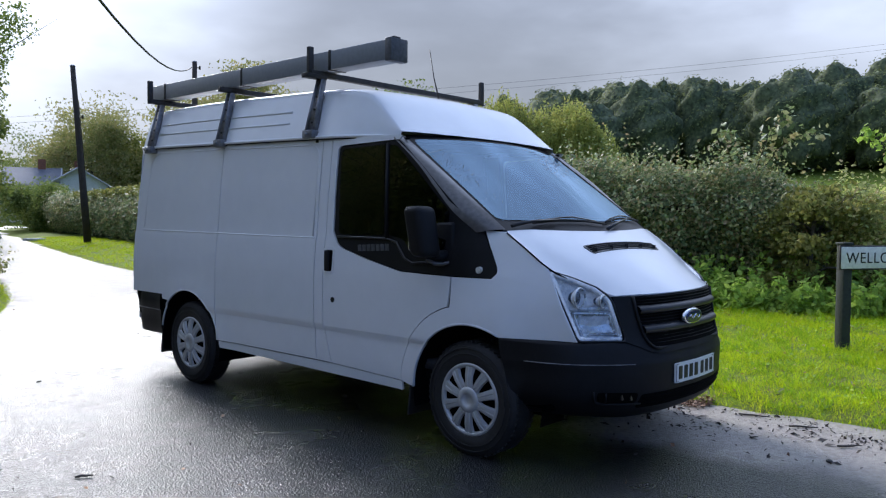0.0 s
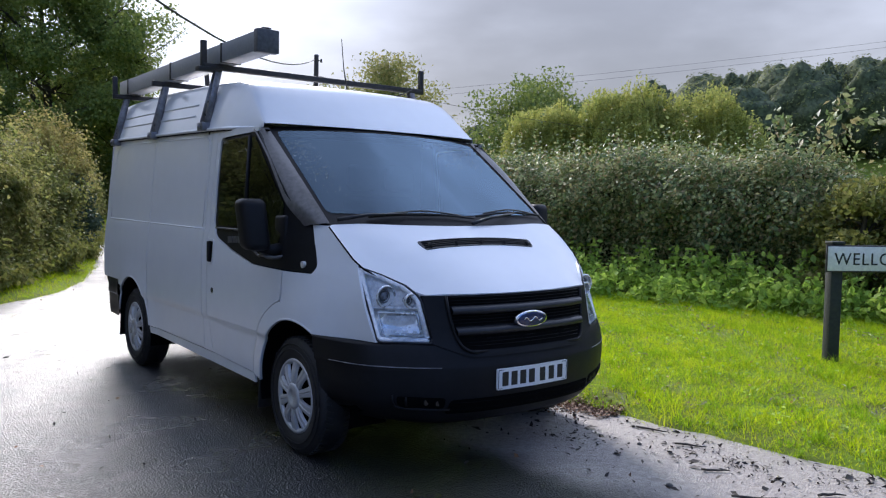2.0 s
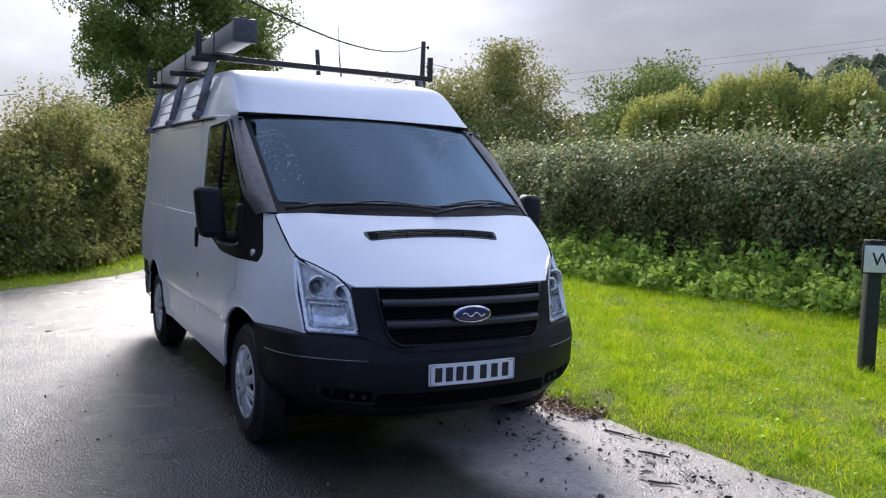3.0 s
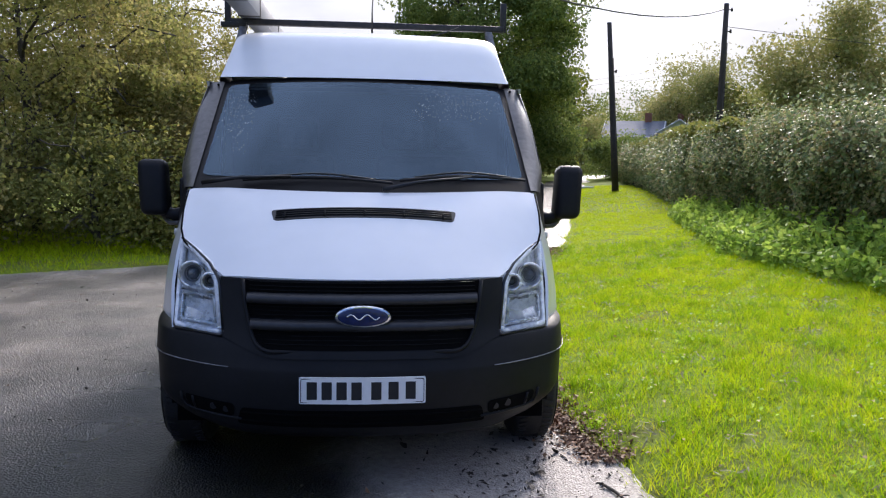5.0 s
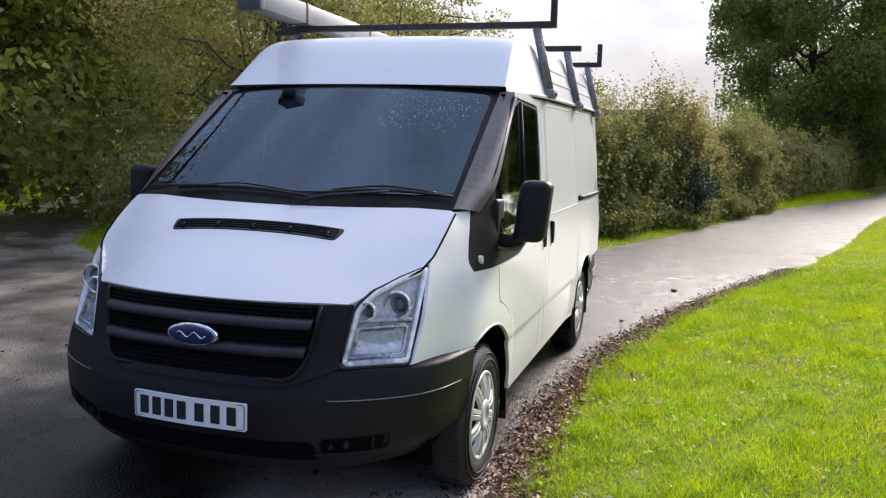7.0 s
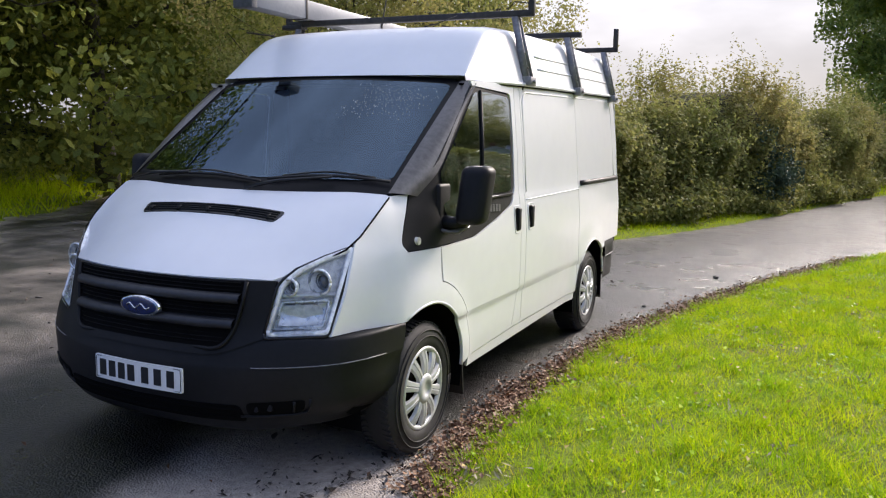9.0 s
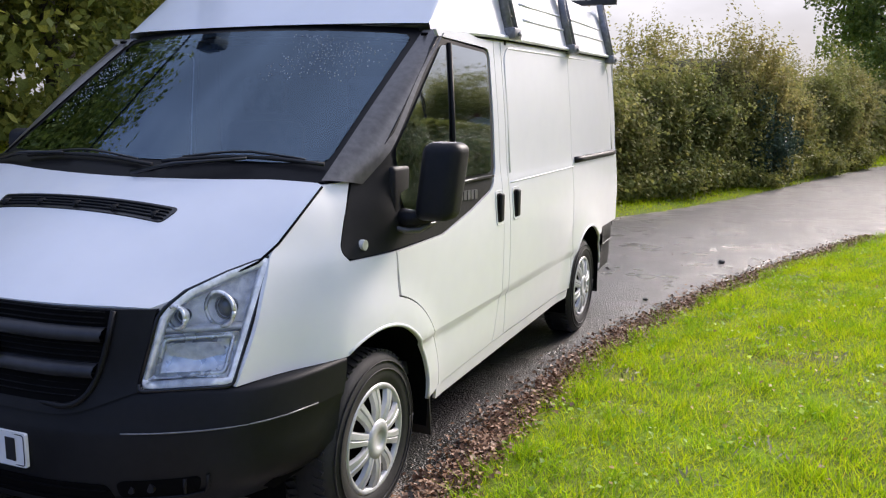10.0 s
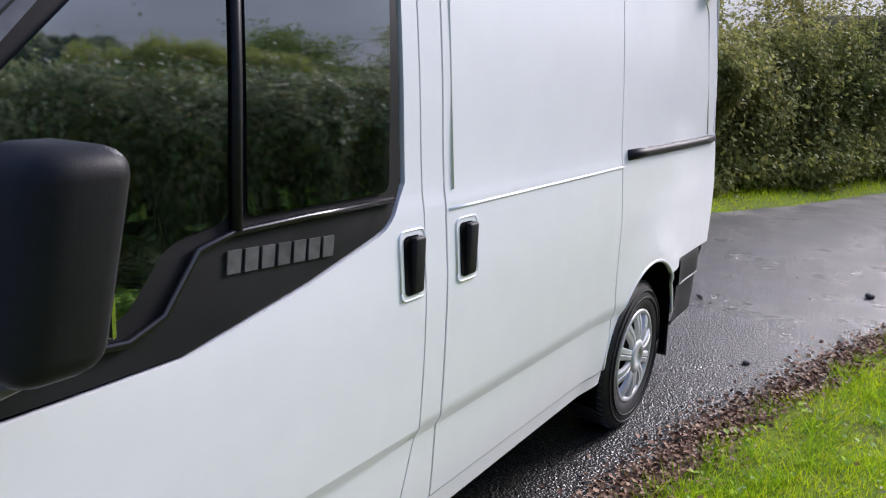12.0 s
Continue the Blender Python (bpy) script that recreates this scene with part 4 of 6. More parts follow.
def hill_wood():
    """A wood on the hillside: crowns side by side, each of many clumps."""
    rng = np.random.default_rng(77)
    top = tagged(new("hill_wood"), "dark mixed wood on the hillside beyond the field", "wood", kind="stuff")
    C, R = [], []
    for a in np.arange(-62, 62, 1.6):
        for row in range(4):
            an = radians(a + rng.uniform(-1, 1))
            d = rng.uniform(112, 126) + 18 * row
            x, y = d * math.cos(an), d * math.sin(an)
            tall = (13.2 + rng.uniform(-2.2, 2.2)) * (1 - 0.45 * step(30, 58, a))
            C.append((x, y, tall)), R.append(rng.uniform(3.2, 5.6))
    C, R = np.array(C), np.array(R)

    def crown(u, k, grow):
        lump = 1 + 0.13 * np.sin(u[:, 0] * 6 + k) * np.sin(u[:, 1] * 7 + 2 * k) + 0.09 * np.sin(u[:, 2] * 11 + u[:, 1] * 5 + k) + 0.06 * np.sin(u[:, 1] * 19 + u[:, 2] * 17 + 3 * k)
        lump = lump * grow
        return np.stack([C[k, 0] + u[:, 0] * R[k] * lump, C[k, 1] + u[:, 1] * R[k] * 1.12 * lump, height(C[k, 0], C[k, 1]) + C[k, 2] * 0.48 + u[:, 2] * C[k, 2] * 0.46 * lump], -1)

    n = 330000
    k = rng.integers(len(C), size=n)
    u = rng.normal(size=(n, 3))
    u[:, 0] = -np.abs(u[:, 0]) + 0.35 * (rng.random(n) < 0.3)
    u[:, 2] += 0.35
    u /= np.linalg.norm(u, axis=1, keepdims=True)
    P = crown(u, k, 1 + rng.normal(0, 0.028, n))
    tagged(leaves("crowns", P, 0.30, FAR_LEAF, top, rng, 0.3, u * 1.6, 1.3, single=True), kind="stuff")
    # Inner balls fill each crown, coloured as the shade between leaves.
    ball = bmesh.new()
    bmesh.ops.create_icosphere(ball, subdivisions=4, radius=1)
    U = np.array([v.co[:] for v in ball.verts])
    F = np.array([[v.index for v in f.verts] for f in ball.faces])
    ball.free()
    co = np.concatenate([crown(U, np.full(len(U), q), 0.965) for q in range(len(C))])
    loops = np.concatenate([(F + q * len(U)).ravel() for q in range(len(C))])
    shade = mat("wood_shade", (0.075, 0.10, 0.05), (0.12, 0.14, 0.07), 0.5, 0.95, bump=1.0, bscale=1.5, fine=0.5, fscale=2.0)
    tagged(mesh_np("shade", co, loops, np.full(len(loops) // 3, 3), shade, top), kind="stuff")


hill_wood()

# ---- poles, wires, houses, sign ----


def pole(x, y, h, lean, label, fitting):
    top = tagged(new("telegraph_pole"), label, "pole")
    top.location = (x, y, float(height(x, y)) - 0.1)
    bm = bmesh.new()
    tube(bm, [(lean[0] * t * h, lean[1] * t * h, t * h) for t in (0, 0.33, 0.66, 1)], [0.15, 0.135, 0.12, 0.105], 12)
    part("shaft", bm, POLE_WOOD, top)
    bm = bmesh.new()
    rod(bm, (lean[0] * h, lean[1] * h, h - 0.02), (lean[0] * h, lean[1] * h, h + 0.03), 0.12, 0.09, 12)
    part("cap", bm, RACK_STEEL, top)
    for f in fitting:
        bm = bmesh.new()
        rod(bm, (lean[0] * h * f, lean[1] * h * f, f * h), (lean[0] * h * f + 0.22, lean[1] * h * f - 0.06, f * h), 0.02, 0.02, 8)
        rod(bm, (lean[0] * h * f + 0.22, lean[1] * h * f - 0.06, f * h - 0.07), (lean[0] * h * f + 0.22, lean[1] * h * f - 0.06, f * h + 0.08), 0.05, 0.04, 10)
        part("insulator", bm, RACK_DARK, top)
    bm = bmesh.new()
    tube(bm, [(lean[0] * t * h + 0.15 - 0.04 * t, lean[1] * t * h - 0.05, t * h) for t in (0, 0.4, 0.8)], [0.014] * 3, 6)
    part("conduit", bm, RACK_DARK, top)
    return top


pole(11.3, 32.0, 7.7, (-0.075, 0.0), "leaning dark wooden telegraph pole on the grass", (0.72,))
pole(POLE_B[0], POLE_B[1], 8.1, (0.012, 0.0), "dark wooden telegraph pole behind the hedge", (0.97, 0.86))


def cable(pts, r, label):
    bm = bmesh.new()
    tube(bm, pts, r, 6)
    ob = link("overhead_cable", bm, WIRE)
    return tagged(ob, label, "cable")


def sagging(a, b, sag, n=26):
    a, b = Vector(a), Vector(b)
    return [a.lerp(b, t) - Vector((0, 0, sag * 4 * t * (1 - t))) for t in np.linspace(0, 1, n)]


cable(sagging((POLE_B[0], POLE_B[1], 8.0), CABLE_END, CABLE_SAG), 0.022, "thick black telephone cable from the pole")
cable(sagging((POLE_B[0], POLE_B[1], 7.3), (70, 48, 9.5), 0.8), 0.012, "thin wire running out over the field")
for dz in (0, 1.0):
    cable(sagging((30, 150, 14.5 + dz), (240, -30, 50.5 + dz), 4.0, 40), 0.018, "faint power line above the hillside wood")


def bungalow(x, y, turn, w, d, roofmat, label):
    top = tagged(new("bungalow"), label, "house")
    top.matrix_world = pose(x, y, float(height(x, y)) + 2.3, 0, 0, turn)
    part("wall", boxed(-w / 2, w / 2, -d / 2, d / 2, -2.6, 2.7), RENDERED, top, smooth=False)
    bm = bmesh.new()
    ov, rise = 0.4, 2.4
    P = [(-w / 2 - ov, -d / 2 - ov, 2.6), (w / 2 + ov, -d / 2 - ov, 2.6), (w / 2 + ov, d / 2 + ov, 2.6), (-w / 2 - ov, d / 2 + ov, 2.6), (-w / 2 - ov, 0, 2.6 + rise), (w / 2 + ov, 0, 2.6 + rise)]
    v = [bm.verts.new(p) for p in P] + [bm.verts.new((p[0], p[1], p[2] - 0.16)) for p in P]
    for f in ((0, 1, 5, 4), (2, 3, 4, 5), (6, 10, 11, 7), (8, 11, 10, 9), (0, 4, 10, 6), (4, 3, 9, 10), (1, 7, 11, 5), (5, 11, 8, 2), (0, 6, 7, 1), (3, 2, 8, 9)):
        bm.faces.new([v[i] for i in f])
    roof = part("roof", bm, roofmat, top, smooth=False)
    for s in (-1, 1):
        bm = bmesh.new()
        g = [bm.verts.new(p) for p in ((s * w / 2, -d / 2, 2.7), (s * w / 2, d / 2, 2.7), (s * w / 2, 0, 2.6 + rise * 0.94))]
        bm.faces.new(g)
        r = bmesh.ops.extrude_face_region(bm, geom=bm.faces[:])
        bmesh.ops.translate(bm, verts=[q for q in r["geom"] if isinstance(q, bmesh.types.BMVert)], vec=(-s * 0.25, 0, 0))
        bmesh.ops.recalc_face_normals(bm, faces=bm.faces[:])
        part("gable", bm, RENDERED, top, smooth=False)
        for side in (-1, 1):
            bm = bmesh.new()
            tube(bm, [(s * (w / 2 + ov + 0.02), side * (d / 2 + ov), 2.56), (s * (w / 2 + ov + 0.02), 0, 2.56 + rise)], 0.11, 4)
            part("bargeboard", bm, PALE_TILE, top, smooth=False)
    part("chimney", boxed(w * 0.18, w * 0.18 + 0.9, -0.4, 0.4, 2.6 + rise * 0.5, 2.6 + rise + 1.1, 0.03), BRICK, roof, smooth=False)
    for k in (-0.3, 0.12, 0.36):
        win = part("window", boxed(k * w - 0.7, k * w + 0.7, -d / 2 - 0.06, -d / 2 + 0.05, 0.95, 2.15, 0.02), PALE_TILE, top, "white-framed window", smooth=False)
        part("pane", boxed(k * w - 0.6, k * w + 0.6, -d / 2 - 0.08, -d / 2 + 0.02, 1.05, 2.05), GLOSS_BLACK, win, smooth=False)
    return top


bungalow(37.4, 107.5, -24, 7.5, 8, SLATE, "bungalow with blue slate roof and white verges")
bungalow(43.2, 105.5, 67, 8, 7, SLATE, "white rendered bungalow with gable and brick chimney")


def street_sign():
    top = tagged(new("street_sign"), "pale street nameplate with dark letters on mossy posts", "sign")
    bx, by = 3.575, -0.74
    along = Vector((0.86, -0.51, 0)).normalized()
    top.matrix_world = Matrix.Translation((bx, by, float(height(bx, by)))) @ Matrix.Rotation(math.atan2(along.y, along.x), 4, "Z")
    z0 = 0.765
    for u in (0.0, 1.02):
        bm = boxed(u - 0.05, u + 0.05, -0.04, 0.05, -0.3, z0 + 0.215, 0.008)
        post = part("post", bm, SIGN_POST, top)
        part("post_cap", boxed(u - 0.06, u + 0.06, -0.05, 0.06, z0 + 0.216, z0 + 0.24, 0.008), SIGN_POST, post)
    board = part("board", boxed(-0.10, 1.14, -0.062, -0.044, z0, z0 + 0.20, 0.004), SIGN_FACE, top)
    part("rim", boxed(-0.11, 1.15, -0.058, -0.040, z0 - 0.012, z0 + 0.212, 0.004), RACK_DARK, board)
    cu = bpy.data.curves.new("lettering", "FONT")
    cu.body, cu.size, cu.extrude, cu.space_character = "WELLOW", 0.142, 0.0015, 1.12
    tob = new("tmp_text", cu)
    me = bpy.data.meshes.new_from_object(tob.evaluated_get(bpy.context.evaluated_depsgraph_get()))
    bpy.data.objects.remove(tob)
    me.materials.clear()
    me.materials.append(SIGN_POST)
    ob = new("lettering", me)
    ob.parent = board
    ob.matrix_basis = Matrix.Translation((-0.045, -0.0635, z0 + 0.05)) @ pose(0, 0, 0, 90)


street_sign()


# ---- fallen leaves, twigs and stones ----
def litter():
    rng = np.random.default_rng(31)
    n = 16000
    y = np.concatenate([rng.uniform(-0.5, 9, n - 3000), rng.uniform(-6, 20, 3000)])
    base = np.interp(y, [p[1] for p in RIGHT_EDGE[4:]], [p[0] for p in RIGHT_EDGE[4:]])
    x = base - 0.02 + rng.normal(0, 0.065, n) * (1 + 0.7 * (rng.random(n) < 0.2))
    x[-3000:] = rng.uniform(-9, 2, 3000)
    d = lane_distance(x, y)
    z = np.where(d < 0, 0.012, height(x, y) + 0.012) + rng.random(n) * 0.012
    k = (d > -0.45) & (d < 0.22)
    k[-3000:] = (d[-3000:] < 0) & (rng.random(3000) < 0.12)
    P = np.stack([x, y, z], -1)[k]
    tagged(leaves("fallen_leaves", P, 0.021, LITTER, None, rng, 2.2, None, 1.3), "brown fallen leaves along the edge of the asphalt", "leaves", kind="stuff")
    # turf weeds and clover among the grass
    n = 9000
    x, y = rng.uniform(1.1, 6, n), rng.uniform(-4, 12, n)
    k = (lane_distance(x, y) > 0.03) & (x < hedge_front(y) + 0.3) & (wob(x, y, 0.5, 2.0) > 0.05)
    P = np.stack([x, y, height(x, y) + 0.02 + 0.03 * rng.random(n)], -1)[k]
    tagged(leaves("clover_patches", P, 0.024, NETTLE_LEAF, None, rng, 2.0, None, 1.2), "low clover and weeds among the grass", "weeds", kind="stuff")
    n = 16000
    x, y = rng.uniform(1.1, 5.8, n), rng.uniform(-4.3, 9, n)
    k = (lane_distance(x, y) > 0.1) & (wob(x, y, 0.45, 2.0) < -0.42)
    P = np.stack([x, y, height(x, y) + 0.015 + 0.02 * rng.random(n)], -1)[k]
    tagged(leaves("dead_thatch", P, 0.011, THATCH, None, rng, 2.0, None, 5.0), "dry brown thatch in bare patches of the verge", "thatch", kind="stuff")


litter()


def stray_leaves():
    """Single leaves blown over the grass and the wet lane."""
    rng = np.random.default_rng(33)
    x, y = rng.uniform(1.1, 5.5, 900), rng.uniform(-4.2, 9, 900)
    k = lane_distance(x, y) > 0.05
    P = np.stack([x, y, height(x, y) + 0.035 + 0.02 * rng.random(900)], -1)[k]
    tagged(leaves("blown_leaves", P, 0.020, BLOWN, None, rng, 2.5, None, 1.3), "yellow and brown leaves blown over the grass", "leaves", kind="stuff")
    # gravel and leaf mould between asphalt and turf
    n = 5000
    y = rng.uniform(-0.3, 9, n)
    base = np.interp(y, [p[1] for p in RIGHT_EDGE[4:]], [p[0] for p in RIGHT_EDGE[4:]])
    x = base - np.abs(rng.normal(0.02, 0.11, n))
    P = np.stack([x, y, 0.005 + 0.008 * rng.random(n)], -1)
    tagged(leaves("leaf_mould", P, rng.uniform(0.006, 0.018, n), LITTER, None, rng, 2.0, None, 1.5), "crumbled leaf mould and grit at the asphalt's edge", "leaf mould", kind="stuff")


stray_leaves()


def mud_crumbs():
    rng = np.random.default_rng(35)
    n = 5200
    y = np.concatenate([rng.uniform(-4.2, 0.3, n - 1400), rng.uniform(-4, 6, 1400)])
    base = np.interp(y, [p[1] for p in RIGHT_EDGE[2:]], [p[0] for p in RIGHT_EDGE[2:]])
    x = base - 0.03 - np.abs(rng.normal(0, 0.35, n)) - 0.5 * rng.random(n) * (rng.random(n) < 0.3)
    x[-1400:] = rng.uniform(-6.5, 0.8, 1400)
    keep = wob(x * 1.5, y, 0.3, 3.0) + rng.normal(0, 0.4, n) > 0.1
    keep &= lane_distance(x, y) < 0
    P = np.stack([x, y, 0.004 + 0.006 * rng.random(n)], -1)[keep]
    size = rng.uniform(0.004, 0.017, len(P)) + 0.02 * (rng.random(len(P)) < 0.03)
    tagged(leaves("mud_crumbs", P, size, MUD, None, rng, 2.2, None, 2.4), "dark wet crumbs of mud and rotten leaf on the asphalt", "mud", kind="stuff")


mud_crumbs()


def twig(x, y, ln, turn, seed):
    rng = np.random.default_rng(seed)
    bm = bmesh.new()
    pts = [Vector((t * ln, 0.04 * ln * math.sin(5 * t + seed), 0.008 + 0.006 * rng.random())) for t in np.linspace(-0.5, 0.5, 6)]
    tube(bm, pts, [0.006, 0.0075, 0.007, 0.006, 0.005, 0.003], 6)
    tube(bm, [pts[3], pts[3] + Vector((0.14 * ln, 0.16 * ln, 0.004))], [0.004, 0.002], 5)
    ob = link("twig", bm, BARK)
    ob.matrix_world = pose(x, y, 0.0 if lane_distance(np.array([x]), np.array([y]))[0] < 0 else float(height(x, y)), 0, 0, turn)
    return tagged(ob, "dark broken twig lying on the road", "twig", "twigs on the road")


for i, (x, y, ln, turn) in enumerate(((-3.35, -0.35, 0.16, 20), (-3.9, 0.1, 0.10, 70), (-2.6, 1.2, 0.09, -30), (-3.2, 2.4, 0.08, 10), (-3.0, -1.4, 0.10, 50), (0.55, -1.9, 0.22, -42), (0.75, -1.55, 0.15, -50), (1.02, -1.2, 0.18, -62), (0.9, -2.1, 0.14, -35), (1.1, -0.85, 0.2, -70), (-2.2, -2.2, 0.08, 0), (-1.8, 3.8, 0.07, 40), (-3.8, 1.5, 0.07, 15), (0.3, -2.3, 0.09, 80))):
    twig(x, y, ln, turn, i)


def stone(x, y, r, seed):
    rng = np.random.default_rng(seed)
    bm = bmesh.new()
    bmesh.ops.create_icosphere(bm, subdivisions=2, radius=r)
    for v in bm.verts:
        v.co *= 1 + 0.18 * math.sin(7 * v.co.x / r + seed) * math.cos(5 * v.co.y / r)
        v.co.z *= 0.6
    ob = link("stone", bm, ROCK)
    ob.location = (x, y, r * 0.5)
    return tagged(ob, "small dark stone at the lane's edge", "stone", "loose stones")


ROCK = mat("dark_stone", (0.05, 0.047, 0.042), (0.10, 0.095, 0.085), 30, 0.6, 0.8, bump=0.4, bscale=80)
for i, (x, y, r) in enumerate(((1.6, 6.15, 0.035), (0.35, -1.55, 0.018), (0.8, -1.0, 0.014), (1.2, 4.1, 0.02), (0.2, -2.0, 0.015), (0.62, -2.35, 0.02), (-2.9, 0.9, 0.012))):
    stone(x, y, r, i)


def white_slab():
    ob = link("fallen_board", boxed(-0.55, 0.55, -0.12, 0.12, 0, 0.12, 0.01), PALE_TILE)
    ob.matrix_world = pose(11.6, 38.5, float(height(11.6, 38.5)), 0, 0, 15)
    tagged(ob, "white board lying at the lane's edge", "board")


white_slab()

# ---- the van ----
LAMP_CHROME = mat("lamp_chrome", (0.80, 0.81, 0.80), None, 20, 0.22, 0.32, metal=0.6, bump=0.12, bscale=26)
SLAT = mat("satin_grille_plastic", (0.020, 0.020, 0.023), (0.028, 0.028, 0.031), 6, 0.36, 0.45, spec=0.4, bump=0.04, bscale=400)
LAMP_GLASS = mat("lamp_projector_glass", (0.10, 0.11, 0.12), (0.16, 0.17, 0.18), 8, 0.08, spec=0.8, coat=0.5)
FRIT = mat("black_screen_border", (0.004, 0.004, 0.005), None, 5, 0.45, spec=0.15)
NAME_GREY = mat("grey_raised_plastic", (0.06, 0.06, 0.062), (0.09, 0.09, 0.09), 20, 0.4)
van = tagged(new("panel_van"), "white medium-roof panel van with black bumpers, parked on wet asphalt", "van")
FLAT_Z = [0.28, 0.45, 0.60, 0.63, 0.80, 0.98, 1.10, 1.19, 1.225, 1.5, 1.88, 2.0]
FLAT_X = [0.946, 0.962, 0.966, 0.981, 0.984, 0.982, 0.972, 0.964, 0.957, 0.936, 0.898, 0.888]
NOSE_Z = [0.28, 0.62, 0.85, 1.0, 1.1, 1.2, 1.29, 1.4]
NOSE_X = [0.955, 0.978, 0.980, 0.955, 0.922, 0.892, 0.856, 0.80]
FRONT_AXLE, REAR_AXLE, HUB = 0.0, 2.945, 0.325


def flank(y, z):
    """Half width of the body at a place along it and a height."""
    a, b = cub(z, FLAT_Z, FLAT_X), cub(z, NOSE_Z, NOSE_X)
    k = float(step(0.16, -0.16, y) * step(0.8, 0.95, z))
    taper = cub(y, [-0.80, -0.64, -0.5, -0.42, -0.35, -0.19, 0.0, 0.4, 3.1, 3.9], [0.77, 0.832, 0.866, 0.890, 0.914, 0.965, 0.988, 1.0, 1.0, 0.982])
    w = (a * (1 - k) + b * k) * taper
    # swelling over the wheels
    for cy in (FRONT_AXLE, REAR_AXLE):
        r = math.hypot(y - cy, z - HUB)
        w += 0.014 * float(step(0.60, 0.45, r))
    return float(w)


def side(s, off=0.0):
    return lambda y, z: (s * (flank(y, z) + off), y, z)


def side_panel(name, pts, s, material, label="", off=0.0, depth=0.014, parent=None, **k):
    bm = skin(pts, side(s, off), inward=(-s, 0, 0), depth=depth, **k)
    return part(name, bm, material, parent or van, label, sharp=40)


CREASES = (0.60, 0.63, 1.19, 1.21, 1.225)
ARCH = 0.425
trim_low = [(-0.125, 1.018, 0.03), (0.54, 1.030), (0.85, 1.095), (1.115, 1.165, 0.06)]

for s, who in ((-1, "driver"), (1, "passenger")):
    # front wing, with the flare behind the wheel
    wing = [(-0.622, 0.705), (-0.574, 0.80), (-0.492, 0.97), (-0.438, 1.078, 0.015), (-0.30, 1.185), (-0.15, 1.278), (-0.045, 1.283), (-0.085, 1.20), (-0.165, 1.055, 0.03), (-0.13, 1.016), (0.122, 1.016), (0.130, 0.838)]
    wing = outline(wing) + arc(0, HUB, 0.535, 74, 4) + arc(0, HUB, ARCH, 2, 117.5, 22) + [(-0.22, 0.702)]
    side_panel("front_wing", wing, s, WHITE, "white front wing", extra_b=CREASES)
    # front door below and round its window
    door = outline([(0.130, 1.016), (0.54, 1.026), (0.85, 1.090), (1.12, 1.162, 0.08), (1.185, 1.26), (1.19, 1.825, 0.05), (0.62, 1.838), (0.60, 1.862), (1.246, 1.888), (1.25, 0.84), (1.245, 0.60), (1.185, 0.385), (0.548, 0.362)])
    door += arc(0, HUB, 0.541, 4, 74)
    dp = side_panel("front_door", door, s, WHITE, "white front door", extra_b=CREASES)
    # window surround of black plastic
    surround = outline([(-0.125, 1.020, 0.03), (0.54, 1.032), (0.85, 1.096), (1.118, 1.170, 0.07), (1.172, 1.26, 0.03), (1.176, 1.815, 0.05), (0.62, 1.833), (0.40, 1.66), (0.10, 1.395), (-0.035, 1.275), (-0.075, 1.20), (-0.155, 1.055, 0.03)])
    side_panel("window_surround", surround, s, PLASTIC, "black plastic window surround", off=-0.004, parent=dp)
    pane = outline([(0.70, 1.245, 0.02), (1.120, 1.245, 0.03), (1.150, 1.800, 0.05), (0.735, 1.812, 0.02)])
    side_panel("window_pane", pane, s, BRIGHTENED_GLASS if s > 0 else SIDE_GLASS, "dark wet door window", off=0.003, depth=0.004, parent=dp)
    quarter = outline([(0.655, 1.245, 0.03), (0.695, 1.806, 0.01), (0.635, 1.800, 0.02), (0.42, 1.615), (0.17, 1.39, 0.02), (0.19, 1.16, 0.05), (0.42, 1.11, 0.05), (0.52, 1.225, 0.05)])
    side_panel("quarter_pane", quarter, s, BRIGHTENED_GLASS if s > 0 else SIDE_GLASS, "small fixed front window", off=0.003, depth=0.004, parent=dp)
    bm = bmesh.new()
    tube(bm, [(s * (flank(y, z) + 0.006), y, z) for y, z in ((0.668, 1.225), (0.69, 1.5), (0.714, 1.815))], 0.011, 6)
    part("divider_bar", bm, PLASTIC, dp)
    bm = bmesh.new()
    tube(bm, [(s * (flank(y, z) + 0.006), y, z) for y, z in ((1.13, 1.226), (0.85, 1.226), (0.66, 1.222), (0.58, 1.205), (0.50, 1.11), (0.43, 1.083), (0.22, 1.10))], 0.0075, 6)
    part("window_seal", bm, GLOSS_BLACK, dp)
    # faint raised lettering shape: a plain bar
    for k in range(7):
        y, z = 0.640 + 0.0415 * k, 1.150 - 0.002 * k
        part("name_bar", skin([(y, z), (y + 0.031, z - 0.001), (y + 0.039, z + 0.040), (y + 0.006, z + 0.041)], side(s, 0.001), depth=0.004, inward=(-s, 0, 0)), NAME_GREY, dp)
    # centre pillar, panels, quarter
    side_panel("pillar_panel", outline([(1.192, 0.385), (1.342, 0.388), (1.342, 1.890), (1.252, 1.888), (1.256, 0.84), (1.251, 0.60)]), s, WHITE, "", extra_b=CREASES)
    mid = outline([(1.350, 0.388), (2.538, 0.392), (2.538, 1.918), (1.350, 1.891)])
    mp = side_panel("sliding_door" if s > 0 else "side_panel", mid, s, WHITE, "white sliding side door" if s > 0 else "", extra_b=CREASES)
    quarter_p = [(2.546, 0.392), (2.546, 1.918), (3.79, 1.945), (3.85, 1.60), (3.865, 1.2), (3.865, 0.695), (3.34, 0.695), (3.335, 0.66)]
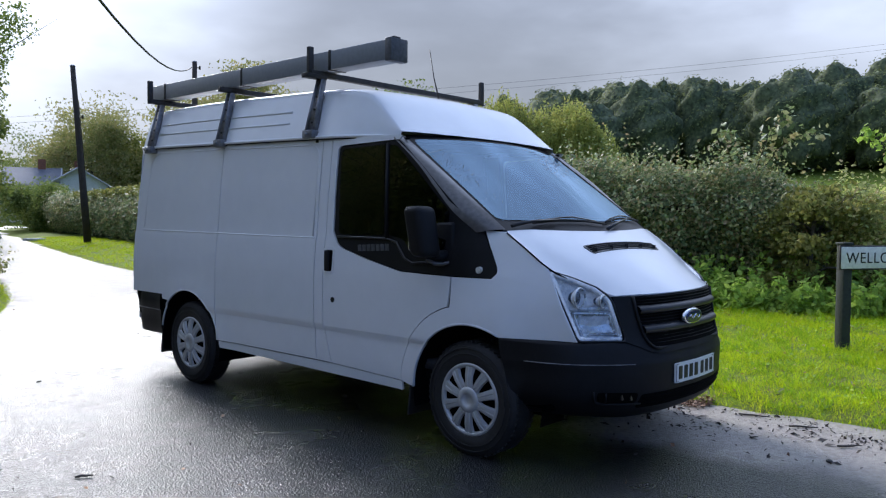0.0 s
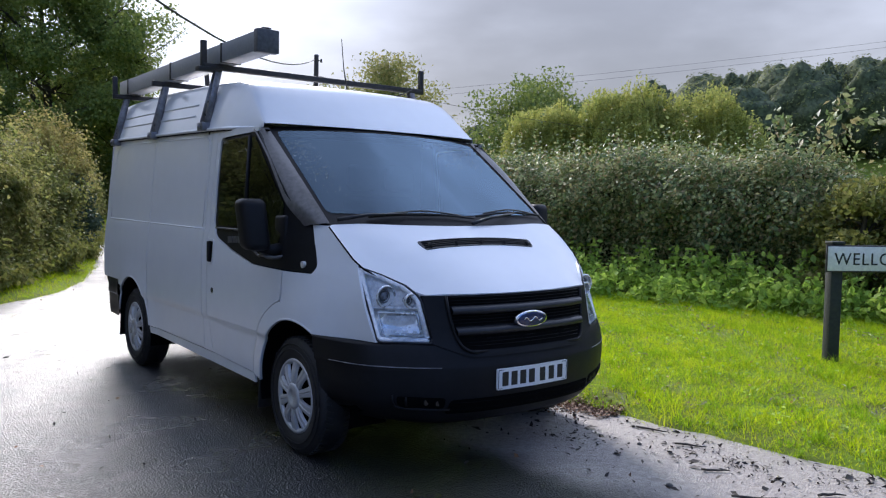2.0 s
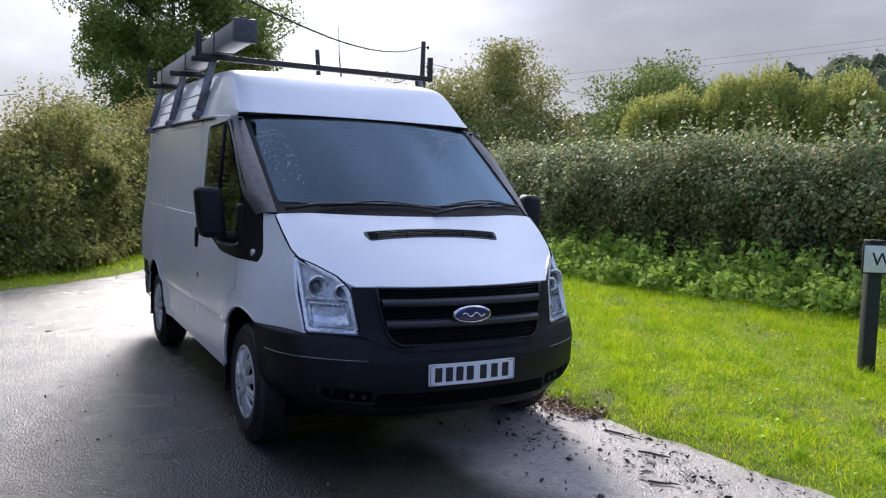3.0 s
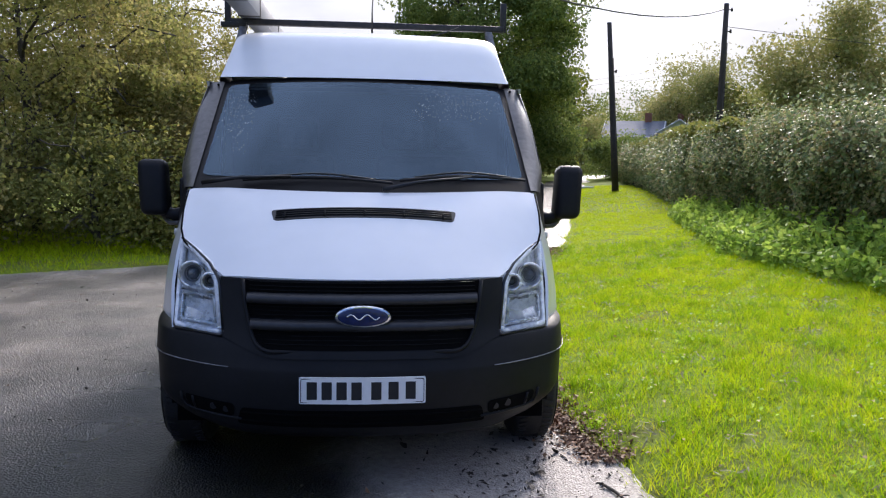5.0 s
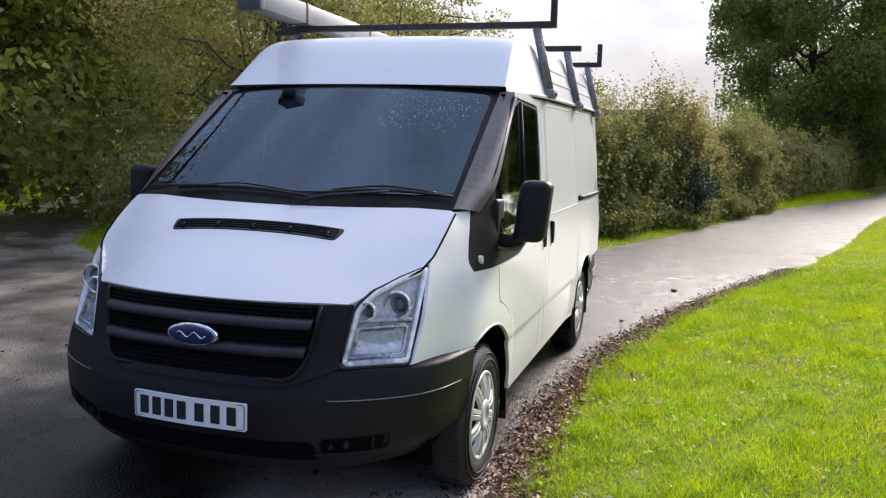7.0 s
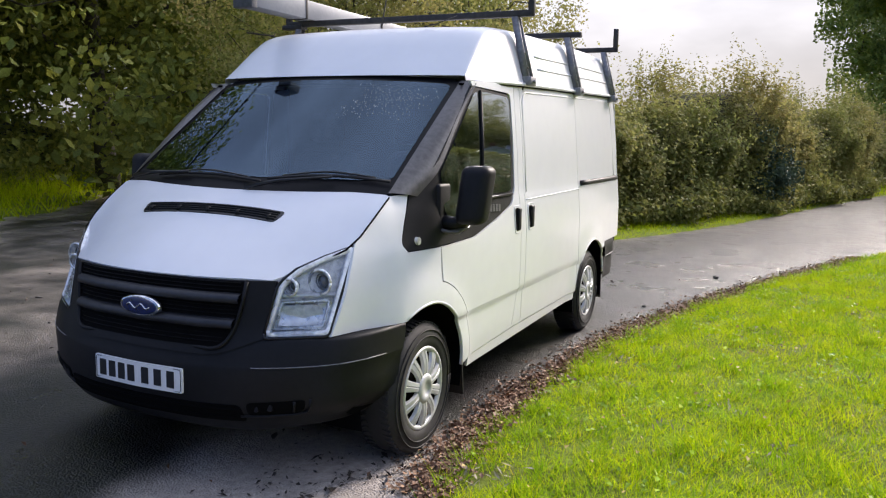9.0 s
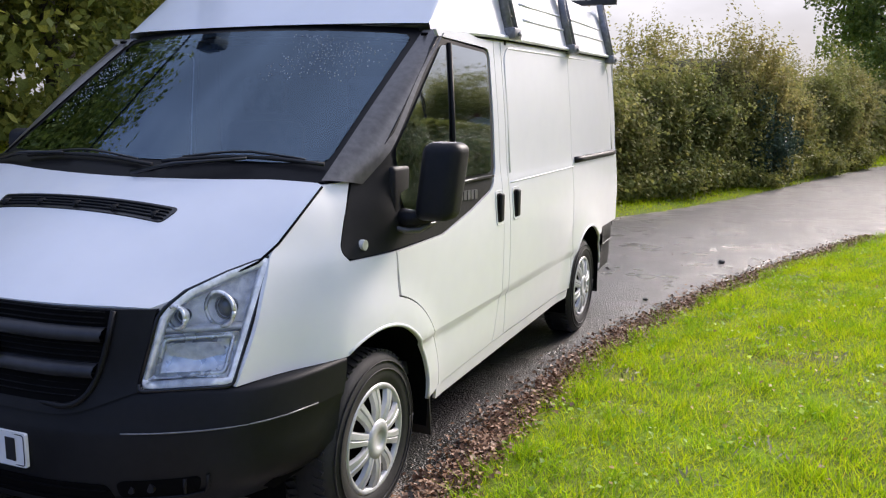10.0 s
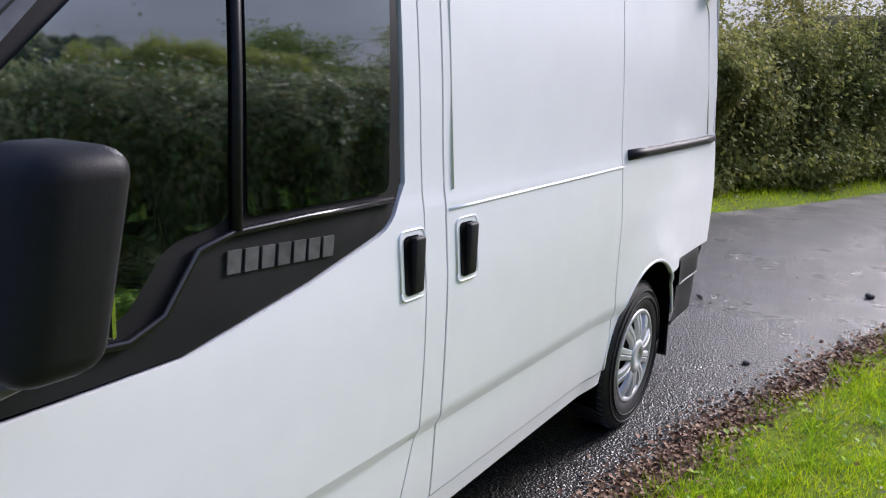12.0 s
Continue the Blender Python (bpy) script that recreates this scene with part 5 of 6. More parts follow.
    quarter_p += arc(REAR_AXLE, HUB, ARCH, 50, 171, 22)
    side_panel("rear_quarter", quarter_p, s, WHITE, "", extra_b=CREASES)
    sill = outline([(0.53, 0.356), (1.19, 0.379), (2.52, 0.386), (2.515, 0.335, 0.01), (0.53, 0.300, 0.01)])
    side_panel("sill", sill, s, WHITE, "", off=-0.004)
    # pressed swage frame on the load panels
    frame_pts = [(1.385, 1.225), (1.385, 1.80), (1.44, 1.845), (2.5, 1.868), (3.55, 1.885), (3.66, 1.83), (3.71, 1.25)]
    bm = bmesh.new()
    tube(bm, [(s * (flank(y, z) - 0.0005), y, z) for y, z in outline([(*frame_pts[0], 0), *[(*p, 0.05) for p in frame_pts[1:-1]], (*frame_pts[-1], 0)])], 0.0055, 6)
    part("swage_frame", bm, WHITE, van)
    # near-black skin behind the gaps, in place of their shade
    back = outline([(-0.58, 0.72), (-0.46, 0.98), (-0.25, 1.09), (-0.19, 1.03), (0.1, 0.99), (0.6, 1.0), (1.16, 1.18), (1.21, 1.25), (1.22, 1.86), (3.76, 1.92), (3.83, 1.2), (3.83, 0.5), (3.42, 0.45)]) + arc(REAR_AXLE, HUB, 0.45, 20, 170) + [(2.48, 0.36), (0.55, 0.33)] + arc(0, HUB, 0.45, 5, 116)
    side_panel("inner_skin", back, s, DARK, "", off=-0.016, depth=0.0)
    # arch lips and liners
    for cy, a0, a1, nm in ((0.0, 2, 117, "arch_lip"), (REAR_AXLE, 14, 171, "arch_lip")):
        bm = bmesh.new()
        pts = arc(cy, HUB, ARCH + 0.006, a0, a1, 26)
        tube(bm, [(s * (flank(y, z) - 0.004), y, z) for y, z in pts], 0.008, 6)
        part(nm, bm, WHITE, van)
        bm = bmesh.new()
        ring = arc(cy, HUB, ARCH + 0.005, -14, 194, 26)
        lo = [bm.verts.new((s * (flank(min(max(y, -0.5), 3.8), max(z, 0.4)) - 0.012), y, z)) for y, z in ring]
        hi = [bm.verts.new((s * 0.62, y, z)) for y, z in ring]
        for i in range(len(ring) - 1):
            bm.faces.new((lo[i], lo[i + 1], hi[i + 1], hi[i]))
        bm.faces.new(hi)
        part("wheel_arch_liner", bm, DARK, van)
    # side crease bead below the load window
    bm = bmesh.new()
    tube(bm, [(s * (flank(y, 1.212 if s < 0 else 1.176) - 0.001), y, (1.212 if s < 0 else 1.176) + 0.008 * (y - 1.36)) for y in np.linspace(1.36, 3.72 if s < 0 else 2.56, 12)], 0.0042, 6)
    part("waist_bead", bm, WHITE, van)

# sliding rail, passenger side
bm = bmesh.new()
tube(bm, [(flank(y, 1.228) + 0.004, y, 1.226) for y in np.linspace(2.60, 3.80, 8)], 0.020, 6)
part("sliding_rail", bm, PLASTIC, van, "black sliding-door rail")


def curved_bar(name, pts, r, material, parent=None, n=8, label=""):
    bm = bmesh.new()
    tube(bm, pts, r, n)
    return part(name, bm, material, parent or van, label)


# roof: gutter, shoulders and crown
def roof_top(y):
    return cub(y, [0.55, 0.665, 0.80, 0.92, 1.02, 1.12, 1.35, 1.9, 3.0, 3.62, 3.80], [1.80, 1.897, 2.020, 2.130, 2.200, 2.230, 2.256, 2.280, 2.305, 2.298, 2.235])


def gutter(y):
    return cub(y, [0.55, 0.66, 1.25, 2.5, 3.66, 3.86], [0.830, 0.842, 0.908, 0.905, 0.903, 0.895]), cub(y, [0.55, 0.66, 1.25, 2.5, 3.66, 3.86], [1.855, 1.868, 1.895, 1.922, 1.946, 1.950])


def roof_point(y, a):
    """a from -1 at one gutter over the crown to 1 at the other."""
    gxx, gz = gutter(y)
    T = roof_top(y)
    rise = T - gz
    s, b = (1 if a >= 0 else -1), abs(a)
    # shoulder at b = 0.55
    xs, zs = gxx - 0.30 * min(rise, 0.42), gz + rise * 0.88
    if b > 0.62:
        t = (1 - b) / 0.38
        x, z = gxx + (xs - gxx) * t, gz + (zs - gz) * t + 0.012 * math.sin(math.pi * t)
    else:
        t = b / 0.62
        x = xs * (1 - (1 - t) ** 1.0)
        z = T - (T - zs) * (0.45 * t ** 2 + 0.55 * t ** 20)
    bow = 0.085 * (1 - (x / 0.84) ** 2) * float(step(1.2, 0.66, y))
    return (s * x, y - bow, z)


def roof_shell():
    ys = np.concatenate([np.linspace(0.665, 1.5, 26), np.linspace(1.6, 3.5, 14), np.linspace(3.56, 3.80, 8)])
    aa = np.concatenate([np.linspace(-1, -0.62, 9), np.linspace(-0.612, -0.50, 12), np.linspace(-0.46, 0.46, 17), np.linspace(0.50, 0.612, 12), np.linspace(0.62, 1, 9)])
    P = np.array([[roof_point(y, a) for a in aa] for y in ys])
    ob = grid_mesh("roof", P[:, ::-1], WHITE, van)
    tagged(ob, "tall white moulded roof")
    return ob


roof_shell()
for s in (-1, 1):
    curved_bar("gutter_strip", [(s * (gutter(y)[0] + 0.004), y, gutter(y)[1] - 0.006) for y in np.linspace(0.70, 3.80, 24)], [0.002] + [0.012] * 23, WHITE)
    # A near-black tube stands for the shadow below the gutter.
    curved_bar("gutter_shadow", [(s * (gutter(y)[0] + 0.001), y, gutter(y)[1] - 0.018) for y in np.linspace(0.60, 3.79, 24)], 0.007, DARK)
    # pressed ribs on the raised roof's side
    for f in (0.30, 0.55):
        pts = []
        for y in np.linspace(1.75, 3.55, 10):
            p = roof_point(y, s * (1 - 0.38 * f))
            pts.append((p[0], p[1], p[2]))
        curved_bar("roof_rib", pts, 0.008, WHITE)

# rear
bm = skin(outline([(-0.93, 0.45), (0.93, 0.45), (0.945, 1.2), (0.885, 1.94), (-0.885, 1.94), (-0.945, 1.2)]), lambda a, b: (a, 3.855 - 0.02 * (a / 0.94) ** 2, b), depth=0.0)
part("rear_doors", bm, WHITE, van)
bm = bmesh.new()
vs = [bm.verts.new(roof_point(3.80, a)) for a in np.linspace(-1, 1, 25)]
bm.faces.new(vs)
part("roof_rear", bm, WHITE, van)


# bonnet
def bonnet(x, y):
    a = abs(x)
    sweep = 0.115 * (a / 0.585) ** 2.2 * cub(y, [-0.85, -0.70, -0.45, -0.25, -0.10], [1.0, 0.92, 0.62, 0.36, 0.22])
    c = cub(y - sweep, [-1.0, -0.92, -0.828, -0.70, -0.41, -0.25, -0.10], [0.80, 0.870, 0.943, 1.030, 1.207, 1.292, 1.365])
    ridge = cub(y, [-0.85, -0.6, -0.3, -0.1], [0.40, 0.52, 0.64, 0.70])
    d = 0.03 * math.log1p(math.exp(min(40.0, (a - ridge) / 0.03)))
    return c - 0.14 * min(d, 0.16) * float(step(-0.82, -0.60, y))


def bonnet_pts():
    front = [(x, -0.828 + 0.115 * (abs(x) / 0.585) ** 2.2) for x in np.linspace(-0.585, 0.585, 15)]
    r = [(0.645, -0.64), (0.72, -0.555), (0.795, -0.47), (0.822, -0.40), (0.834, -0.30), (0.838, -0.165)]
    back = [(x, -0.275 + 0.115 * (abs(x) / 0.82) ** 2) for x in np.linspace(0.82, -0.82, 15)]
    return front + r + back + [(-a, b) for a, b in r[::-1]]


part("bonnet", skin(bonnet_pts(), lambda a, b: (a, b, bonnet(a, b)), 0.05, 0.05, inward=(0, 0.3, -1), depth=0.02), WHITE, van, "white sloping bonnet", sharp=30)
# Near-black tubes draw the shade in the gap along the bonnet's sides.
for s in (-1, 1):
    curved_bar("bonnet_gap_shade", [(s * (a + 0.004), b, bonnet(a, b) - 0.001) for a, b in ((0.62, -0.672), (0.72, -0.555), (0.795, -0.47), (0.822, -0.40), (0.834, -0.30), (0.838, -0.17))], 0.0045, DARK)
# near-black sheet for the shade below the bonnet's edges
part("bonnet_underside", skin(bonnet_pts(), lambda a, b: (a * 0.90, b * 0.85 + 0.02, bonnet(a, b) - 0.07), 0.1, 0.1, depth=0.0), DARK, van)
# air intake in the bonnet
vent_pts = outline([(-0.425, -0.400, 0.02), (0.425, -0.400, 0.02), (0.405, -0.468, 0.02), (-0.405, -0.468, 0.02)])
vent = part("bonnet_vent", skin(vent_pts, lambda a, b: (a, b, bonnet(a, b) + 0.004), 0.06, 0.03, inward=(0, 0, -1), depth=0.012), GLOSS_BLACK, van, "black bonnet air vent")
for k in range(5):
    x = -0.36 + 0.18 * k
    part("vent_rib", boxed(x - 0.004, x + 0.004, -0.462, -0.406, bonnet(x, -0.434) - 0.02, bonnet(x, -0.434) + 0.011), PLASTIC, vent)
for yv in (-0.413, -0.426, -0.440, -0.454):
    curved_bar("vent_slat", [(x, yv, bonnet(x, yv) + 0.007) for x in np.linspace(-0.40, 0.40, 9)], 0.0038, PLASTIC, vent, 5)


# windscreen and scuttle
def screen(u, v, off=0.0):
    """u across from -1 to 1, v up from 0 to 1."""
    lo = Vector((u * 0.838, -0.262 + 0.120 * u * u, 1.278 + 0.012 * u * u))
    hi = Vector((u * (0.822), 0.585 + 0.085 * u * u, 1.893 - 0.030 * u * u))
    p = lo.lerp(hi, v)
    n = Vector((0.12 * u, -0.60, 0.80)).normalized()
    return tuple(p + n * (0.004 * math.sin(math.pi * v) * (1 - u * u * 0.6) + off))


glass_pts = outline([(-0.955, 0.10, 0.05), (0.955, 0.10, 0.05), (0.945, 0.965, 0.06), (-0.945, 0.965, 0.06)])
part("windscreen", skin(glass_pts, lambda a, b: screen(a, b), 0.12, 0.12, inward=(0, 0.6, -0.8), depth=0.004), SCREEN_GLASS, van, "wide wet windscreen")
# black border as four strips
for q in ([(-1.0, 0.0), (-0.95, 0.0), (-0.945, 1.0), (-1.0, 1.0)], [(0.95, 0.0), (1.0, 0.0), (1.0, 1.0), (0.945, 1.0)], [(-0.95, 0.935), (0.95, 0.935), (0.95, 1.02), (-0.95, 1.02)], [(-0.95, -0.03), (0.95, -0.03), (0.95, 0.125), (-0.95, 0.125)]):
    part("screen_border", skin(q, lambda a, b: screen(a, b, -0.003), 0.1, 0.1, inward=(0, 0.6, -0.8), depth=0.01), FRIT, van)
# front pillars
for s in (-1, 1):
    rows = []
    for v in np.linspace(0, 1, 18):
        a = Vector(screen(s * 0.985, v, 0.004))
        yb = cub(v, [0, 0.2, 0.6, 1.0], [0.0, 0.155, 0.445, 0.672])
        zb = cub(v, [0, 0.2, 0.6, 1.0], [1.272, 1.400, 1.680, 1.852])
        b = Vector((s * (flank(yb, zb) + 0.004), yb, zb))
        m = (a + b) / 2 + Vector((s * 0.030, -0.040, 0.012)) * (0.5 + 0.5 * math.sin(math.pi * min(1, v + 0.15)))
        row = []
        for t in np.linspace(0, 1, 9):
            row.append(tuple(a * (1 - t) ** 2 + m * 2 * t * (1 - t) + b * t * t))
        rows.append(row)
    ob = grid_mesh("front_pillar", np.array(rows if s > 0 else [r[::-1] for r in rows]), PILLAR, van)
    tagged(ob, "black front pillar cover")


# wipers
def wiper(name, pivot, elbow, u0, u1, v):
    w = None
    bm = bmesh.new()
    P = Vector(screen(*pivot, 0.02))
    E = Vector(screen(*elbow, 0.030))
    tube(bm, [P, P.lerp(E, 0.4) + Vector((0, -0.012, 0.012)), E], [0.012, 0.009, 0.006], 6)
    w = part("wiper_arm", bm, GLOSS_BLACK, van, "black windscreen wiper")
    bm = bmesh.new()
    tube(bm, [screen(u0 + (u1 - u0) * t, v + 0.035 * math.sin(math.pi * t), 0.014) for t in np.linspace(0, 1, 12)], 0.0075, 5)
    part("wiper_blade", bm, RUBBER, w)
    bm = bmesh.new()
    tube(bm, [screen(u0 + (u1 - u0) * t, v + 0.012 + 0.035 * math.sin(math.pi * t), 0.030 - 0.02 * abs(2 * t - 1)) for t in np.linspace(0.12, 0.88, 10)], 0.005, 5)
    part("wiper_bridge", bm, GLOSS_BLACK, w)


wiper("a", (-0.93, 0.015), (-0.42, 0.075), -0.70, 0.16, 0.055)
wiper("b", (0.10, 0.0), (0.62, 0.085), 0.20, 0.96, 0.075)


# nose: bumper, grille, lamps
def nose(x, z):
    """How far forward the front reaches."""
    a = abs(x)
    a = min(0.955, a / (1 - 0.12 * float(step(0.43, 0.25, z)) * float(step(0.3, 0.9, a / 0.90))))
    y0 = cub(z, [0.26, 0.30, 0.36, 0.44, 0.56, 0.66, 0.72, 0.80, 0.95, 1.15], [-0.80, -0.862, -0.895, -0.912, -0.915, -0.892, -0.868, -0.852, -0.826, -0.78])
    c = cub(a, [0, 0.26, 0.45, 0.575, 0.70, 0.80, 0.87, 0.92, 0.955], [0, 0.016, 0.055, 0.100, 0.162, 0.232, 0.31, 0.41, 0.55])
    m = 0.32 * float(step(0.50, 0.82, a))
    return y0 + c + max(0.0, z - 0.70) * m


def bumper_path(n=44):
    """Plan of the bumper from arch to arch: x and the way round."""
    pts = []
    for k in range(n + 1):
        t = -1 + 2 * k / n
        s, b = (1 if t >= 0 else -1), abs(t)
        if b < 0.70:
            x = b / 0.70 * 0.80
            pts.append((s * x, cub(x, [0, 0.26, 0.45, 0.575, 0.70, 0.80], [0, 0.016, 0.055, 0.100, 0.162, 0.232])))
        else:
            q = (b - 0.70) / 0.30
            ang = q * math.pi / 2
            pts.append((s * (0.80 + 0.155 * math.sin(ang)), 0.232 + 0.44 * (1 - math.cos(ang)) * 0.55 + 0.20 * q * q + 0.09 * q))
    return pts


def bumper():
    zs = [0.275, 0.288, 0.305, 0.335, 0.38, 0.43, 0.50, 0.565, 0.582, 0.590, 0.62, 0.66, 0.688, 0.700]
    path = bumper_path()
    rows = []
    for z in zs:
        y0 = cub(z, [0.26, 0.30, 0.36, 0.44, 0.56, 0.60, 0.66, 0.70], [-0.80, -0.862, -0.895, -0.912, -0.917, -0.905, -0.888, -0.868])
        row = []
        for x, c in path:
            b = abs(x) / 0.955
            # the side rises to meet the wheel arch
            yy = y0 + c * (1 + 0.12 * (0.70 - z) * b)
            lift = 0.02 * float(step(0.55, 1.0, b)) * float(step(0.45, 0.27, z))
            w = 1 - 0.12 * float(step(0.43, 0.25, z)) * float(step(0.3, 0.9, b)) + (0.008 if 0.57 < z else 0.0)
            row.append((x * w, min(yy, -0.215 - 0.26 * max(0, 0.66 - z)), z + lift))
        rows.append(row)
    # top shelf turning in under the lamps
    rows.append([(x * 0.97, min(-0.80 + c, -0.21) + 0.04, 0.702) for x, c in path])
    rows.insert(0, [(x * 0.86, min(-0.70 + c, -0.33), 0.285) for x, c in path])
    ob = grid_mesh("front_bumper", np.array(rows), PLASTIC, van)
    tagged(ob, "black textured plastic front bumper")
    return ob


fb = bumper()


def on_bumper(a, b, off=0.0):
    """A place on the bumper's skin, given across and up."""
    lo, hi = 0.0, 0.955
    for _ in range(24):
        m = (lo + hi) / 2
        if m * (1 - 0.12 * float(step(0.43, 0.25, b)) * float(step(0.3, 0.9, m / 0.955))) < abs(a):
            lo = m
        else:
            hi = m
    y0 = cub(b, [0.26, 0.30, 0.36, 0.44, 0.56, 0.60, 0.66, 0.70], [-0.80, -0.862, -0.895, -0.912, -0.917, -0.905, -0.888, -0.868])
    c = cub(lo, [0, 0.26, 0.45, 0.575, 0.70, 0.80, 0.87, 0.92], [0, 0.016, 0.055, 0.100, 0.162, 0.232, 0.30, 0.40])
    return (a, y0 + c * (1 + 0.12 * (0.70 - b) * lo / 0.955) - off, b)


def on_nose(a, b, off=0.0):
    return (a, nose(a, b) - off, b)


# trim line pressed along the bumper
for s in (-1, 1):
    curved_bar("bumper_bead", [(s * (x + 0.004), cub(x, [0.45, 0.575, 0.70, 0.80, 0.87, 0.92, 0.955], [0.055, 0.100, 0.162, 0.232, 0.31, 0.41, 0.56]) - 0.915, 0.580 + 0.014 * step(0.5, 0.95, x)) for x in np.linspace(0.55, 0.95, 14)], 0.0024, RACK_STEEL, fb, 6)
# lower intake and fog lamp recesses as near-black sheets for their shade, towing eye cover
part("lower_intake", skin(outline([(-0.52, 0.335, 0.02), (0.52, 0.335, 0.02), (0.50, 0.412, 0.02), (-0.50, 0.412, 0.02)]), lambda a, b: on_bumper(a, b, 0.003), 0.1, 0.04, inward=(0, 1, 0), depth=0.02), DARK, fb)
for z in (0.355, 0.392):
    curved_bar("intake_bar", [on_bumper(x, z, 0.005) for x in np.linspace(-0.5, 0.5, 11)], 0.004, DARK, fb, 6)
for s in (-1, 1):
    fr = part("fog_recess", skin([(s * a, b) for a, b in outline([(0.53, 0.368, 0.02), (0.735, 0.380, 0.03), (0.755, 0.442, 0.02), (0.53, 0.425, 0.02)])], lambda a, b: on_bumper(a, b, 0.003), 0.08, 0.04, inward=(0, 1, 0), depth=0.02), DARK, fb)
    bm = bmesh.new()
    rod(bm, on_bumper(s * 0.565, 0.398, 0.004), on_bumper(s * 0.565, 0.398, -0.02), 0.014, 0.014, 14)
    part("tow_eye_cover", bm, GLOSS_BLACK, fr)
    bm = bmesh.new()
    rod(bm, on_bumper(s * 0.62, 0.406, 0.004), on_bumper(s * 0.62, 0.406, -0.02), 0.016, 0.016, 14)
    part("bolt_cover", bm, GLOSS_BLACK, fr)
    curved_bar("recess_rib", [on_bumper(s * a, b, 0.004) for a, b in ((0.705, 0.384), (0.712, 0.41), (0.716, 0.436))], 0.006, PLASTIC, fr, 6)
    curved_bar("recess_lip", [on_bumper(s * a, b, 0.004) for a, b in ((0.50, 0.360), (0.60, 0.364), (0.70, 0.372), (0.75, 0.384), (0.768, 0.41), (0.772, 0.445))], 0.006, PLASTIC, fr, 6)

# grille
gr_frame = outline([(-0.585, 0.700), (-0.40, 0.625, 0.06), (0.40, 0.625, 0.06), (0.585, 0.700), (0.600, 0.938), (-0.600, 0.938)])
gp = part("grille_panel", skin(gr_frame, lambda a, b: on_nose(a, b, 0.004), 0.06, 0.05, inward=(0, 1, 0), depth=0.03), PLASTIC, van, "black plastic grille surround", sharp=35)
# A near-black plate on the surface stands for the shaded grille opening.
hole = outline([(-0.490, 0.934, 0.005), (0.490, 0.934, 0.005), (0.470, 0.78), (0.425, 0.660, 0.07), (-0.425, 0.660, 0.07), (-0.470, 0.78)])
part("grille_shade_plate", skin(hole, lambda a, b: on_nose(a, b, 0.0065), 0.1, 0.06, inward=(0, 1, 0), depth=0.004), DARK, gp)
for z in np.arange(0.682, 0.93, 0.0165):
    w = 0.40 + 0.07 * float(step(0.66, 0.78, z))
    curved_bar("mesh_wire", [on_nose(x, z, 0.007) for x in np.linspace(-w, w, 13)], 0.0022, FRIT, gp, 4)
for z, w, hgt in ((0.862, 0.478, 0.022), (0.756, 0.462, 0.022)):
    rows = []
    for dz, off in ((-hgt, 0.006), (-hgt * 0.75, 0.026), (0, 0.034), (hgt * 0.7, 0.026), (hgt, 0.012), (hgt * 1.1, 0.004)):
        rows.append([on_nose(x, z + dz, off) for x in np.linspace(-w, w, 17)])
    grid_mesh("grille_slat", np.array(rows), SLAT, gp)
# rounded lip along the sides and foot of the opening
curved_bar("grille_lip", [on_nose(a, b, 0.010) for a, b in outline([(-0.497, 0.935), (-0.478, 0.78, 0.1), (-0.432, 0.652, 0.08), (0.432, 0.652, 0.08), (0.478, 0.78, 0.1), (0.497, 0.935)], 8)], 0.009, PLASTIC, gp, 8)


# oval badge
def oval(rx, rz, depth, z, yoff, material, name, parent, label=""):
    bm = bmesh.new()
    n = 36
    yb = nose(0, z) - yoff
    rings = [(1.0, 0.0), (1.0, depth * 0.55), (0.96, depth * 0.85), (0.88, depth), (0.5, depth * 1.06), (0.0, depth * 1.08)]
    prev = None
    for f, d in rings:
        cur = [bm.verts.new((rx * f * math.cos(2 * math.pi * k / n), yb - d, z + rz * f * math.sin(2 * math.pi * k / n))) for k in range(n)] if f > 0 else [bm.verts.new((0, yb - d, z))]
        if prev:
            for k in range(n):
                bm.faces.new([prev[k], prev[(k + 1) % n], cur[(k + 1) % n], cur[k]] if f > 0 else [prev[k], prev[(k + 1) % n], cur[0]])
        prev = cur
    bmesh.ops.recalc_face_normals(bm, faces=bm.faces[:])
    return part(name, bm, material, parent, label)


badge = oval(0.117, 0.047, 0.022, 0.800, 0.020, CHROME, "badge", van, "blue oval badge with chrome rim")
oval(0.104, 0.038, 0.010, 0.800, 0.036, BADGE_BLUE, "badge_field", badge)
bm = bmesh.new()
tube(bm, [(x, nose(0, 0.8) - 0.0475, 0.800 + 0.010 * math.sin(x * 95)) for x in np.linspace(-0.066, 0.066, 34)], 0.0036, 5)
part("badge_scroll", bm, CHROME, badge)

# number plate: plain bars instead of characters


def plate_y(x):
    return nose(x, 0.49) - 0.014


plate = part("number_plate", skin(outline([(-0.257, 0.446, 0.008), (0.257, 0.446, 0.008), (0.257, 0.556, 0.008), (-0.257, 0.556, 0.008)]), lambda a, b: (a, plate_y(a), b), 0.06, 0.06, inward=(0, 1, 0), depth=0.010), PLATE, van, "white number plate with dark bars")
curved_bar("plate_edge", [(a, plate_y(a) - 0.001, b) for a, b in outline([(-0.250, 0.452, 0.01), (0.250, 0.452, 0.01), (0.250, 0.550, 0.01), (-0.250, 0.550, 0.01), (-0.250, 0.452)])], 0.0016, INK, plate, 4)
for x in (-0.205, -0.145, -0.085, -0.025, 0.055, 0.125, 0.195):
    part("plate_bar", boxed(x - 0.021, x + 0.021, plate_y(x) - 0.0022, plate_y(x) + 0.002, 0.464, 0.538, 0.002), INK, plate, smooth=False)


